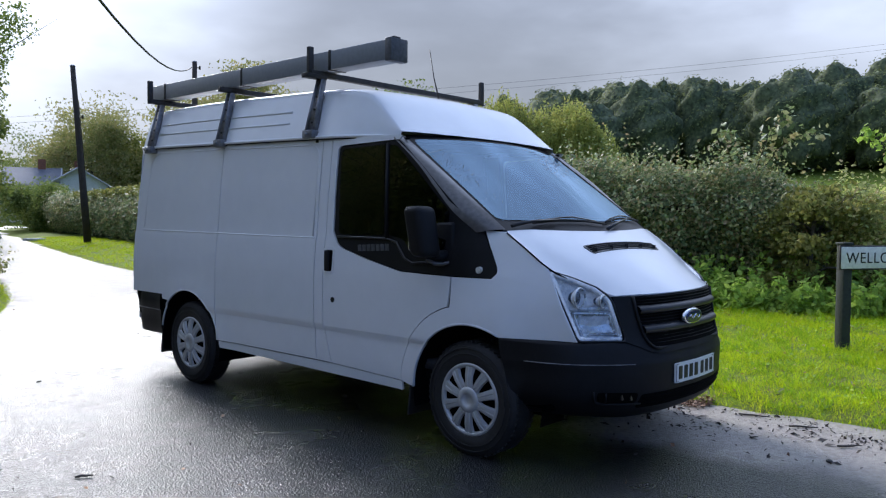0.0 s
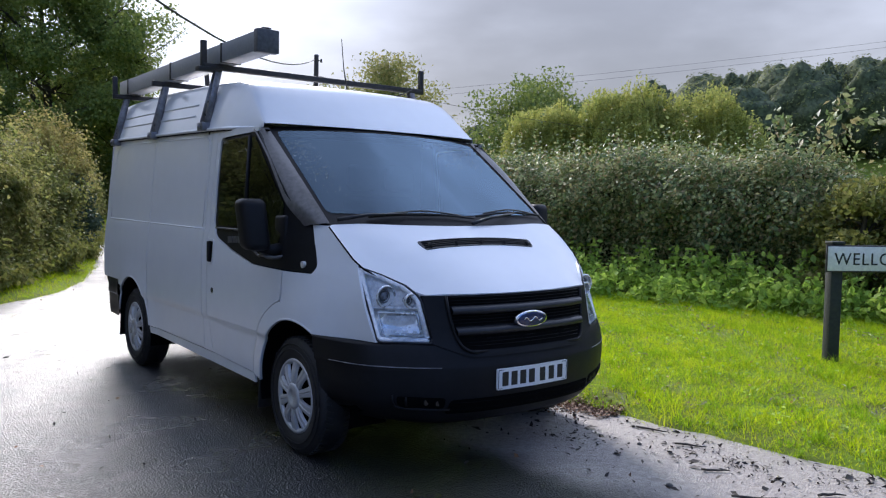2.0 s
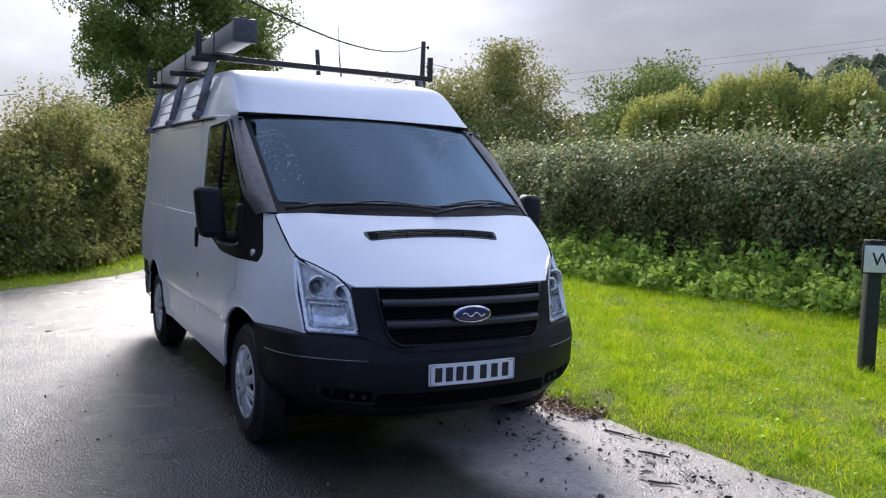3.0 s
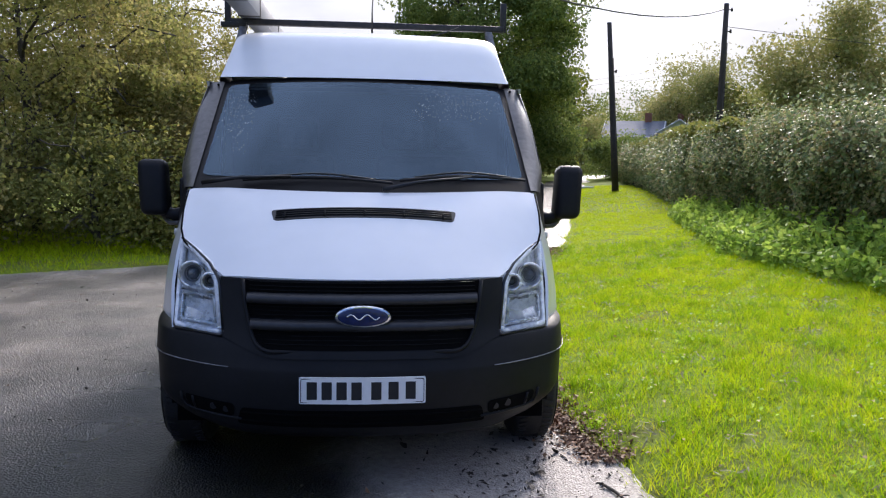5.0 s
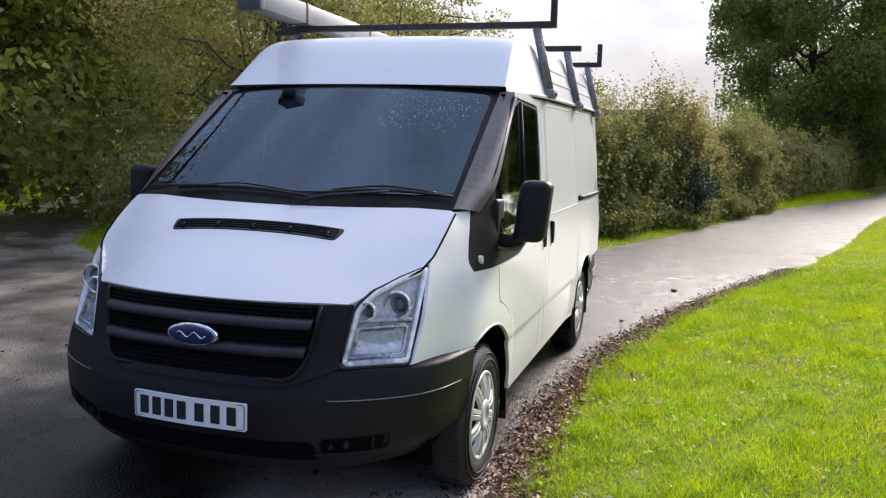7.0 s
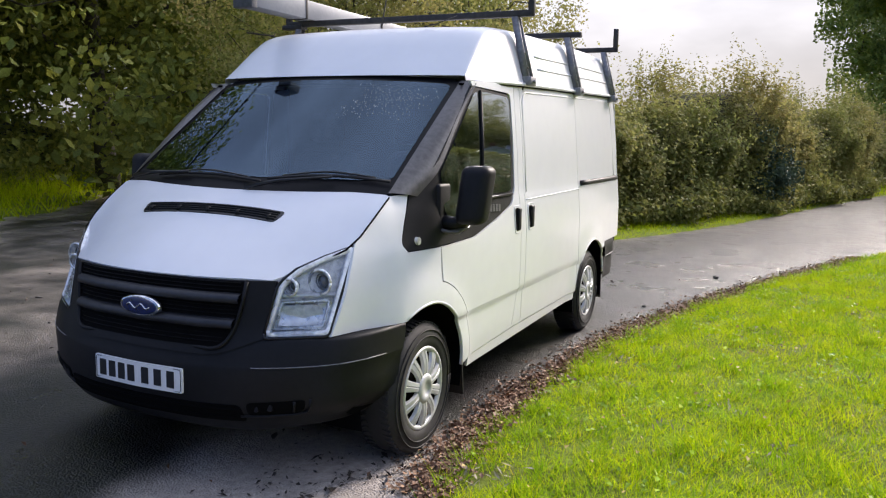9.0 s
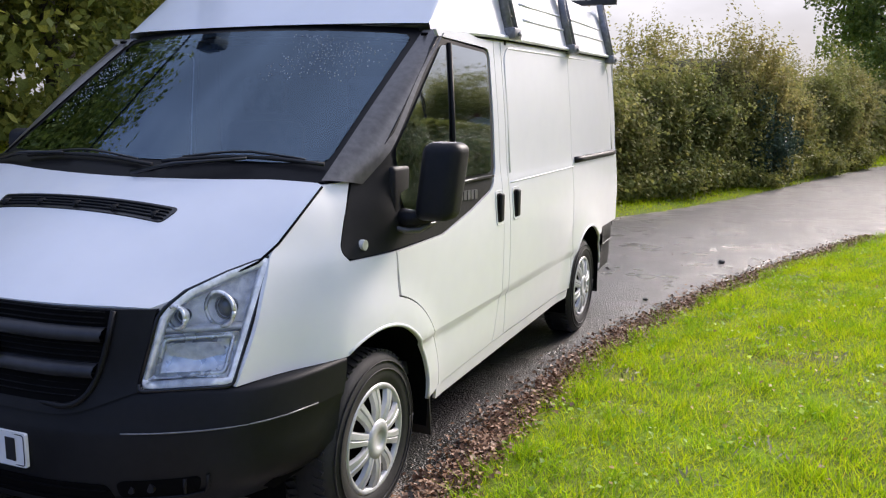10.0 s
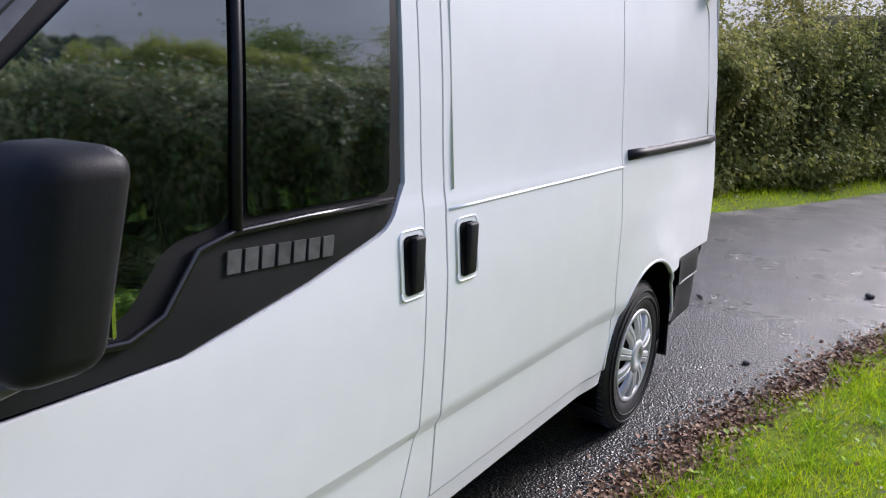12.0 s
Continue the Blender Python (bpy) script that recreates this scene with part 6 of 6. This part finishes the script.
# headlamps
def headlamp(s):
    out = outline([(0.578, 0.700, 0.02), (0.812, 0.708, 0.015), (0.815, 0.85), (0.818, 1.075, 0.01), (0.735, 1.035), (0.655, 0.985), (0.605, 0.925, 0.03)])
    pts = [(s * a, b) for a, b in out]
    inset = [(s * (0.7 + (a - 0.7) * 0.985), 0.87 + (b - 0.87) * 0.985) for a, b in out]
    house = part("headlamp", skin(pts, lambda a, b: on_nose(a, b, -0.042), 0.06, 0.06, inward=(0, -1, 0), depth=0.039), LAMP_GREY, van, "large clear headlamp")
    part("lamp_seal", skin(pts, lambda a, b: on_nose(a * 1.0, b, -0.060), 0.06, 0.06, inward=(0, -1, 0), depth=0.0), DARK, house)
    # a turned bowl
    def bowl(cx, cz, r, d, material, name, parent, back=0.040):
        bm = bmesh.new()
        y = nose(cx, cz) + back
        n = 20
        prev = None
        for f, q in ((1.0, -d), (0.86, -d * 0.55), (0.62, -d * 0.22), (0.3, -0.004), (0.16, -0.002)):
            cur = [bm.verts.new((s * cx + r * f * math.cos(2 * math.pi * k / n), y + q, cz + r * f * math.sin(2 * math.pi * k / n))) for k in range(n)]
            if prev:
                for k in range(n):
                    bm.faces.new((prev[k], prev[(k + 1) % n], cur[(k + 1) % n], cur[k]))
            prev = cur
        bm.faces.new(prev)
        return part(name, bm, material, parent)
    # upper pair: a large and a small round unit, each a bowl, a bright ring and a domed glass
    for cx, cz, rr, nm in ((0.742, 0.930, 0.056, "main_reflector"), (0.650, 0.912, 0.036, "side_reflector")):
        bowl(cx, cz, rr, 0.045, REFLECTOR, nm, house, 0.036)
        y = nose(cx, cz) + 0.036 - 0.045
        curved_bar("lamp_ring", [(s * cx + rr * 0.96 * math.cos(a), y, cz + rr * 0.96 * math.sin(a)) for a in np.linspace(0, 2 * math.pi, 25)], 0.0065, LAMP_CHROME, house, 6)
        bm = bmesh.new()
        bmesh.ops.create_uvsphere(bm, u_segments=16, v_segments=10, radius=rr * 0.56, matrix=Matrix.Translation((s * cx, nose(cx, cz) + 0.030, cz)))
        part("projector", bm, LAMP_GLASS, house)
        curved_bar("lens_ring", [(s * cx + rr * 0.6 * math.cos(a), nose(cx, cz) + 0.012, cz + rr * 0.6 * math.sin(a)) for a in np.linspace(0, 2 * math.pi, 21)], 0.004, RACK_STEEL, house, 5)
    # lower dipped unit: a facetted trough
    rows = []
    for z, dd in ((0.735, 0.014), (0.755, 0.030), (0.80, 0.038), (0.845, 0.030), (0.862, 0.012)):
        rows.append([(s * x, nose(x, z) + dd - 0.02 * abs(x - 0.70) / 0.1, z) for x in np.linspace(0.605, 0.795, 12)])
    grid_mesh("dipped_reflector", np.array(rows), LAMP_CHROME, house)
    rows = [[(s * x, nose(x, 0.87) + dd, zz) for x in np.linspace(0.605, 0.80, 10)] for dd, zz in ((0.04, 0.866), (0.008, 0.862), (0.008, 0.880), (0.04, 0.884))]
    grid_mesh("lamp_shelf", np.array(rows), REFLECTOR, house)
    curved_bar("dipped_frame", [(s * a, nose(a, b) + 0.006, b) for a, b in outline([(0.618, 0.742, 0.012), (0.782, 0.746, 0.012), (0.782, 0.850, 0.012), (0.626, 0.846, 0.012), (0.618, 0.742)])], 0.0075, LAMP_CHROME, house, 6)
    rows = [[(s * x, nose(x, 0.79) + 0.030 - 0.9 * (x - 0.70) ** 2 - d, z) for x in np.linspace(0.632, 0.765, 9)] for z, d in ((0.752, 0.012), (0.775, 0.002), (0.805, 0.0), (0.836, 0.014))]
    grid_mesh("dipped_bowl", np.array(rows), REFLECTOR, house)
    part("lens_cover", skin(inset, lambda a, b: on_nose(a, b, 0.004), 0.05, 0.05, inward=(0, 1, 0), depth=0.003), LENS, house)
    bezel = [(s * (0.7 + (abs(a) - 0.7) * 0.90), 0.87 + (b - 0.87) * 0.93) for a, b in pts]
    curved_bar("lamp_bezel", [on_nose(a, b, -0.012) for a, b in bezel + bezel[:1]], 0.017, LAMP_GREY, house, 6)
    curved_bar("lamp_rim", [on_nose(a, b, 0.001) for a, b in pts + pts[:1]], 0.0065, GLOSS_BLACK, house, 6)


headlamp(-1)
headlamp(1)


# mirrors
def mirror(s):
    cx, cy, cz = s * 1.105, 0.235, 1.275
    bm = boxed(cx - 0.075, cx + 0.075, cy - 0.075, cy + 0.055, cz - 0.145, cz + 0.145, 0.040, 4)
    for v in bm.verts:
        t = (v.co.z - cz) / 0.15
        v.co.x += s * 0.012 * t
        v.co.y += 0.018 * t + 0.4 * (v.co.x - cx) ** 2 * 4 + 0.10 * s * (v.co.x - cx)
    head = part("door_mirror", bm, PLASTIC, van, "large black door mirror")
    bm = bmesh.new()
    tube(bm, [(s * 0.935, 0.20, 1.135), (s * 1.00, 0.21, 1.13), (s * 1.05, 0.225, 1.145), (s * 1.09, 0.24, 1.18)], [0.05, 0.042, 0.040, 0.04], 10, 0.8)
    part("mirror_arm", bm, PLASTIC, head)
    curved_bar("arm_brace", [(s * 0.95, 0.15, 1.10), (s * 0.985, 0.18, 1.088), (s * 1.025, 0.205, 1.09), (s * 1.06, 0.235, 1.115)], [0.010, 0.011, 0.012, 0.012], PILLAR, head)
    bm = boxed(cx - 0.052, cx + 0.052, cy + 0.050, cy + 0.058, cz - 0.105, cz + 0.11, 0.004)
    part("mirror_glass", bm, CHROME, head)
    bm = boxed(s * 0.935 - 0.022, s * 0.935 + 0.022, 0.13, 0.27, 1.09, 1.33, 0.02, 3)
    part("mirror_foot", bm, PLASTIC, head)


mirror(-1)
mirror(1)

# handles, keyhole, repeaters
for s in (-1, 1):
    spots = [(1.200, 1.05)] if s < 0 else [(1.198, 1.05), (1.440, 1.05)]
    for y, z in spots:
        z += 0.016
        cup = outline([(y - 0.050, z - 0.082, 0.022), (y + 0.050, z - 0.082, 0.022), (y + 0.050, z + 0.082, 0.022), (y - 0.050, z + 0.082, 0.022)])
        rec = part("handle_recess", skin(cup, side(s, 0.002), inward=(-s, 0, 0), depth=0.003), WHITE, van)
        curved_bar("recess_rim", [(s * (flank(a, b) + 0.001), a, b) for a, b in cup + cup[:1]], 0.003, WHITE, rec, 6)
        bowl = outline([(y - 0.036, z - 0.070, 0.016), (y + 0.030, z - 0.070, 0.016), (y + 0.030, z + 0.070, 0.016), (y - 0.036, z + 0.070, 0.016)])
        part("recess_bowl", skin(bowl, side(s, 0.0045), inward=(-s, 0, 0), depth=0.003), DARK, rec)
        bm = boxed(s * (flank(y, z) + 0.006) - 0.010, s * (flank(y, z) + 0.006) + 0.010, y - 0.012, y + 0.034, z - 0.070, z + 0.068, 0.008, 3)
        part("door_handle", bm, PLASTIC, rec, "black pull handle")
    bm = bmesh.new()
    y, z = -0.045, 1.062
    rod(bm, (s * (flank(y, z) - 0.02), y, z), (s * (flank(y, z) + 0.006), y, z), 0.021, 0.019, 18)
    part("side_repeater", bm, AMBER, van, "round clear side repeater")
bm = bmesh.new()
rod(bm, (-flank(1.15, 0.81) + 0.01, 1.15, 0.81), (-flank(1.15, 0.81) - 0.003, 1.15, 0.81), 0.019, 0.018, 16)
part("keyhole", bm, GLOSS_BLACK, van)


# wheels
def wheel(s, y):
    w = tagged(new("wheel"), "silver-trimmed road wheel")
    w.parent = van
    w.location = (s * 0.855, y, HUB)
    if s < 0:
        w.rotation_euler = (0, 0, math.pi)
    prof = [(-0.100, 0.205), (-0.105, 0.255), (-0.098, 0.300), (-0.080, 0.321), (-0.045, 0.328), (0.0, 0.329), (0.045, 0.328), (0.080, 0.321), (0.098, 0.300), (0.106, 0.255), (0.100, 0.212), (0.085, 0.200)]
    n = 56
    co = np.array([[(x, r * math.cos(2 * math.pi * k / n), r * math.sin(2 * math.pi * k / n)) for k in range(n + 1)] for x, r in prof])
    grid_mesh("tyre", co, RUBBER, w)
    bm = bmesh.new()
    for k in range(60):
        a = 2 * math.pi * k / 60
        for x0 in (-0.072, 0.04):
            m = Matrix.Rotation(a, 4, "X") @ Matrix.Translation((x0 + 0.016, 0, 0.3265)) @ Matrix.Rotation(0.35 if x0 < 0 else -0.35, 4, "Z")
            bmesh.ops.create_cube(bm, size=1, matrix=m @ Matrix.Diagonal((0.045, 0.016, 0.010, 1)))
    tagged(part("tread", bm, RUBBER, w, smooth=False), kind="stuff")
    for x, r in ((0.1075, 0.262), (0.104, 0.292)):
        bm = bmesh.new()
        tube(bm, [(x, r * math.cos(2 * math.pi * k / 40), r * math.sin(2 * math.pi * k / 40)) for k in range(41)], 0.0035, 5)
        part("sidewall_ring", bm, RUBBER, w)
    bm = bmesh.new()
    rod(bm, (0.02, 0, 0), (0.055, 0, 0), 0.205, 0.205, 40)
    part("steel_wheel", bm, DARK, w)
    # wheel trim: rim, ten broad spokes, hub
    trim = [(0.088, 0.212), (0.100, 0.208), (0.104, 0.198), (0.096, 0.186), (0.084, 0.182)]
    co = np.array([[(x, r * math.cos(2 * math.pi * k / n), r * math.sin(2 * math.pi * k / n)) for k in range(n + 1)] for x, r in trim])
    tr = grid_mesh("wheel_trim", co, SILVER, w)
    for k in range(10):
        bm = bmesh.new()
        rows = [(0.070, 0.026, 0.108), (0.10, 0.024, 0.112), (0.14, 0.027, 0.110), (0.192, 0.034, 0.097)]
        ring = []
        for r, hw, x in rows:
            ring.append([bm.verts.new((x + dx, t * hw, r)) for t, dx in ((-1, -0.016), (-0.8, 0.0), (-0.15, 0.002), (0, -0.004), (0.15, 0.002), (0.8, 0.0), (1, -0.016))])
        for a, b in zip(ring, ring[1:]):
            for i in range(6):
                bm.faces.new((a[i], a[i + 1], b[i + 1], b[i]))
        bmesh.ops.rotate(bm, verts=bm.verts[:], cent=(0, 0, 0), matrix=Matrix.Rotation(2 * math.pi * k / 10, 3, "X"))
        bmesh.ops.recalc_face_normals(bm, faces=bm.faces[:])
        part("spoke", bm, SILVER, tr)
    hub = [(0.092, 0.078), (0.110, 0.074), (0.117, 0.060), (0.119, 0.036), (0.112, 0.033), (0.112, 0.0005)]
    co = np.array([[(x, r * math.cos(2 * math.pi * k / n), r * math.sin(2 * math.pi * k / n)) for k in range(n + 1)] for x, r in hub])
    grid_mesh("hub_cap", co, SILVER, tr)
    return w


for s in (-1, 1):
    for y in (FRONT_AXLE, REAR_AXLE):
        wheel(s, y)
    for y, z1 in ((0.445, 0.47), (3.375, 0.50)):
        bm = boxed(min(s * 0.70, s * 0.955), max(s * 0.70, s * 0.955), y - 0.006, y + 0.008, 0.155 if y < 1 else 0.19, z1, 0.004)
        for v in bm.verts:
            v.co.y += (z1 - v.co.z) * 0.12
        part("mud_flap", bm, RUBBER, van, "black rubber mud flap")
    # rear bumper corner
    rows = []
    for z, o in ((0.345, -0.03), (0.36, -0.004), (0.45, 0.004), (0.555, 0.004), (0.560, 0.014), (0.675, 0.012), (0.690, 0.0)):
        rows.append([(s * (flank(min(y, 3.8), 0.6) + o - 0.10 * step(3.72, 3.95, y)), y, z) for y in np.linspace(3.375, 3.95, 12)] + [(s * 0.5, 3.965, z)])
    ob = grid_mesh("rear_bumper", np.array(rows if s > 0 else [r[::-1] for r in rows]), PLASTIC, van)
    tagged(ob, "black rear bumper corner")
    curved_bar("bumper_bead", [(s * (flank(min(y, 3.8), 0.6) + 0.014 - 0.10 * step(3.72, 3.95, y)), y, 0.558) for y in np.linspace(3.38, 3.95, 12)], 0.004, RACK_STEEL, ob, 5)

# underbody, near-black, with low boxes added to block light passing below
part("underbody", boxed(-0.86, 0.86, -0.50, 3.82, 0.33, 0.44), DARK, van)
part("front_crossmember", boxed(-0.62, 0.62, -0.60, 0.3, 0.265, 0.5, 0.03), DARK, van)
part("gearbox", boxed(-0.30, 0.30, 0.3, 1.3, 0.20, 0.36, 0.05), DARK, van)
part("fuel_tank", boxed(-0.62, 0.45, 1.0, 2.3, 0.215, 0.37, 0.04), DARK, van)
bm = bmesh.new()
rod(bm, (-0.8, REAR_AXLE, HUB), (0.8, REAR_AXLE, HUB), 0.05)
part("rear_axle", bm, DARK, van)
curved_bar("exhaust", [(0.45, 0.4, 0.27), (0.42, 2.2, 0.26), (0.5, 2.6, 0.36), (0.55, 3.9, 0.33)], 0.03, RACK_DARK)

# cab
part("cab_floor", boxed(-0.88, 0.88, -0.2, 1.42, 0.44, 0.50), CABIN, van)
part("bulkhead", boxed(-0.90, 0.90, 1.40, 1.43, 0.45, 1.93), CABIN, van)
part("engine_wall", boxed(-0.80, 0.80, -0.30, -0.24, 0.45, 1.08), DARK, van)
part("headlining", boxed(-0.78, 0.78, 0.72, 1.42, 1.885, 1.90), mat("headlining_cloth", (0.24, 0.24, 0.23), (0.3, 0.3, 0.29), 8, 0.9), van)
bm = bmesh.new()
rows = []
for y, z in ((-0.22, 1.10), (-0.20, 1.245), (-0.05, 1.27), (0.10, 1.265), (0.20, 1.22), (0.24, 1.10), (0.22, 0.7)):
    rows.append([(x, y + 0.04 * (x / 0.85) ** 2 - 0.02 * math.cos(x * 6), z + 0.012 * math.cos(x * 5)) for x in np.linspace(-0.79, 0.79, 20)])
bm.free()
grid_mesh("dashboard", np.array(rows), CABIN, van)
bm = bmesh.new()
c = Vector((-0.42, 0.40, 1.15))
tilt = Matrix.Rotation(radians(50), 3, "X")
tube(bm, [c + tilt @ Vector((0.19 * math.cos(a), 0.19 * math.sin(a), 0)) for a in np.linspace(0, 2 * math.pi, 31)], 0.014, 7)
tube(bm, [c + tilt @ Vector((-0.18, 0, 0)), c + tilt @ Vector((0, -0.02, -0.02)), c + tilt @ Vector((0.18, 0, 0))], 0.018, 6)
tube(bm, [c + tilt @ Vector((0, 0, -0.01)), (-0.42, 0.18, 1.0)], 0.03, 7)
part("steering_wheel", bm, CABIN, van)
for x0, x1 in ((-0.70, -0.20), (0.05, 0.75)):
    st = part("cab_seat", boxed(x0, x1, 0.62, 1.14, 0.72, 0.88, 0.05, 3), SEAT, van, "dark cloth cab seat")
    bm = boxed(x0 + 0.01, x1 - 0.01, 1.08, 1.22, 0.86, 1.46, 0.06, 3)
    for v in bm.verts:
        v.co.y += 0.14 * (v.co.z - 0.86)
    part("seat_back", bm, SEAT, st)
    for xh in ([(x0 + x1) / 2] if x1 - x0 < 0.6 else [x0 + 0.18, x1 - 0.18]):
        part("headrest", boxed(xh - 0.13, xh + 0.13, 1.18, 1.28, 1.50, 1.70, 0.045, 3), SEAT, st)

# aerial on the roof
curved_bar("roof_aerial", [(0.03, 1.14, 2.24), (0.03, 1.19, 2.40), (0.045, 1.25, 2.62)], [0.007, 0.004, 0.003], RACK_DARK, n=6, label="thin black roof aerial")
curved_bar("washer_stalk", [(0.40, 1.02, 2.215), (0.47, 1.05, 2.235), (0.58, 1.10, 2.285)], [0.005, 0.0035, 0.0025], RACK_DARK, n=5)

# ---- roof rack ----
rack = tagged(new("roof_rack"), "black steel roof rack with grey gutter brackets", "roof rack")
rack.location = (0, 0, 1.93)
ZB = 2.335


def rack_part(name, bm, material, label="", parent=None):
    bmesh.ops.translate(bm, verts=bm.verts[:], vec=(0, 0, -1.93))
    return part(name, bm, material, parent or rack, label)


def hexa(bm, P, shift):
    v = [bm.verts.new(p) for p in P] + [bm.verts.new(tuple(a + b for a, b in zip(p, shift))) for p in P]
    for f in ((0, 1, 2, 3), (4, 7, 6, 5), (0, 4, 5, 1), (1, 5, 6, 2), (2, 6, 7, 3), (3, 7, 4, 0)):
        bm.faces.new([v[i] for i in f])


for y, posts in ((1.46, True), (2.56, False), (3.63, True)):
    rack_part("cross_bar", boxed(-0.93, 0.93, y - 0.022, y + 0.022, ZB - 0.020, ZB + 0.020, 0.005), RACK_DARK)
    for s in (-1, 1):
        bm = bmesh.new()
        # tapered channel from gutter to bar: two flanges and a set-back web
        lo, hi = 0.050, 0.027
        for dy in (-1, 1):
            P = [(s * 0.945, y + dy * lo, 1.905), (s * 0.945, y + dy * (lo - 0.007), 1.905), (s * 0.845, y + dy * (hi - 0.007), ZB - 0.02), (s * 0.845, y + dy * hi, ZB - 0.02)]
            hexa(bm, P, (-s * 0.045, 0, 0))
        hexa(bm, [(s * 0.928, y - lo + 0.006, 1.905), (s * 0.928, y + lo - 0.006, 1.905), (s * 0.828, y + hi - 0.006, ZB - 0.02), (s * 0.828, y - hi + 0.006, ZB - 0.02)], (-s * 0.006, 0, 0))
        bmesh.ops.recalc_face_normals(bm, faces=bm.faces[:])
        br = rack_part("bracket", bm, RACK_STEEL, "grey folded gutter bracket")
        rack_part("foot", boxed(s * 0.922 - 0.034, s * 0.922 + 0.034, y - 0.054, y + 0.054, 1.888, 1.945, 0.010), RACK_STEEL, "", br)
        for z in (2.00, 2.09, 2.18, 2.26):
            bm = bmesh.new()
            x = s * (0.930 - (z - 1.905) * 0.24)
            rod(bm, (x, y, z), (x + s * 0.008, y, z), 0.008, 0.008, 8)
            rack_part("bolt", bm, RACK_DARK, "", br)
        bm = bmesh.new()
        rod(bm, (s * 0.955, y, 1.915), (s * 0.968, y, 1.915), 0.012, 0.012, 6)
        rack_part("clamp_bolt", bm, RACK_STEEL, "", br)
        if posts:
            rack_part("end_post", boxed(s * 0.925 - 0.02, s * 0.925 + 0.02, y - 0.016, y + 0.016, ZB - 0.02, ZB + 0.175, 0.004), RACK_DARK)
rack_part("side_clamp", boxed(-0.97, -0.80, 1.43, 1.50, ZB - 0.035, ZB - 0.005, 0.004), RACK_DARK)
# load bar at the front, resting on the first cross bar
carrier = tagged(new("pipe_carrier_box"), "long grey square-section pipe carrier strapped to the rack", "pipe carrier")
carrier.location = (-0.77, 1.46, ZB + 0.022)


def carrier_part(name, bm, material, label=""):
    bmesh.ops.translate(bm, verts=bm.verts[:], vec=(0.77, -1.46, -ZB - 0.022))
    return part(name, bm, material, carrier, label)


carrier_part("tube", boxed(-0.838, -0.702, 0.79, 3.80, ZB + 0.022, ZB + 0.150, 0.006), BOX_GREY)
carrier_part("end_cap", boxed(-0.846, -0.694, 0.755, 0.815, ZB + 0.012, ZB + 0.160, 0.008), CAP_GREY, "dark grey end cap")
carrier_part("hinge", boxed(-0.80, -0.74, 0.775, 0.83, ZB + 0.158, ZB + 0.175, 0.005), RACK_DARK)
for y in (1.36, 2.40, 3.54):
    carrier_part("strap", boxed(-0.843, -0.697, y - 0.012, y + 0.012, ZB + 0.018, ZB + 0.154, 0.003), RACK_DARK)


def raindrops():
    """Beads of rain on the windscreen's upper corners."""
    rng = np.random.default_rng(9)
    bm = bmesh.new()
    for u0, u1, v0, v1, n in ((0.30, 0.92, 0.58, 0.93, 620), (-0.93, -0.72, 0.25, 0.85, 260)):
        for _ in range(n):
            u, v = rng.uniform(u0, u1), v0 + (v1 - v0) * rng.random() ** 0.6
            if math.sin(9 * u + 4 * v) + 0.8 * math.cos(13 * v - 5 * u) + rng.normal(0, 0.6) < -0.2:
                continue
            rr = rng.uniform(0.0012, 0.0030)
            bmesh.ops.create_icosphere(bm, subdivisions=1, radius=rr, matrix=Matrix.Translation(screen(u, v, 0.0005)) @ Matrix.Diagonal((1, 1, 1.3, 1)))
    tagged(part("rain_spatter", bm, CHROME_WATER, van, "beads of rain on the glass"), kind="stuff")


CHROME_WATER = mat("water_bead", (0.30, 0.34, 0.40), (0.40, 0.44, 0.50), 40, 0.08, spec=0.8)
raindrops()
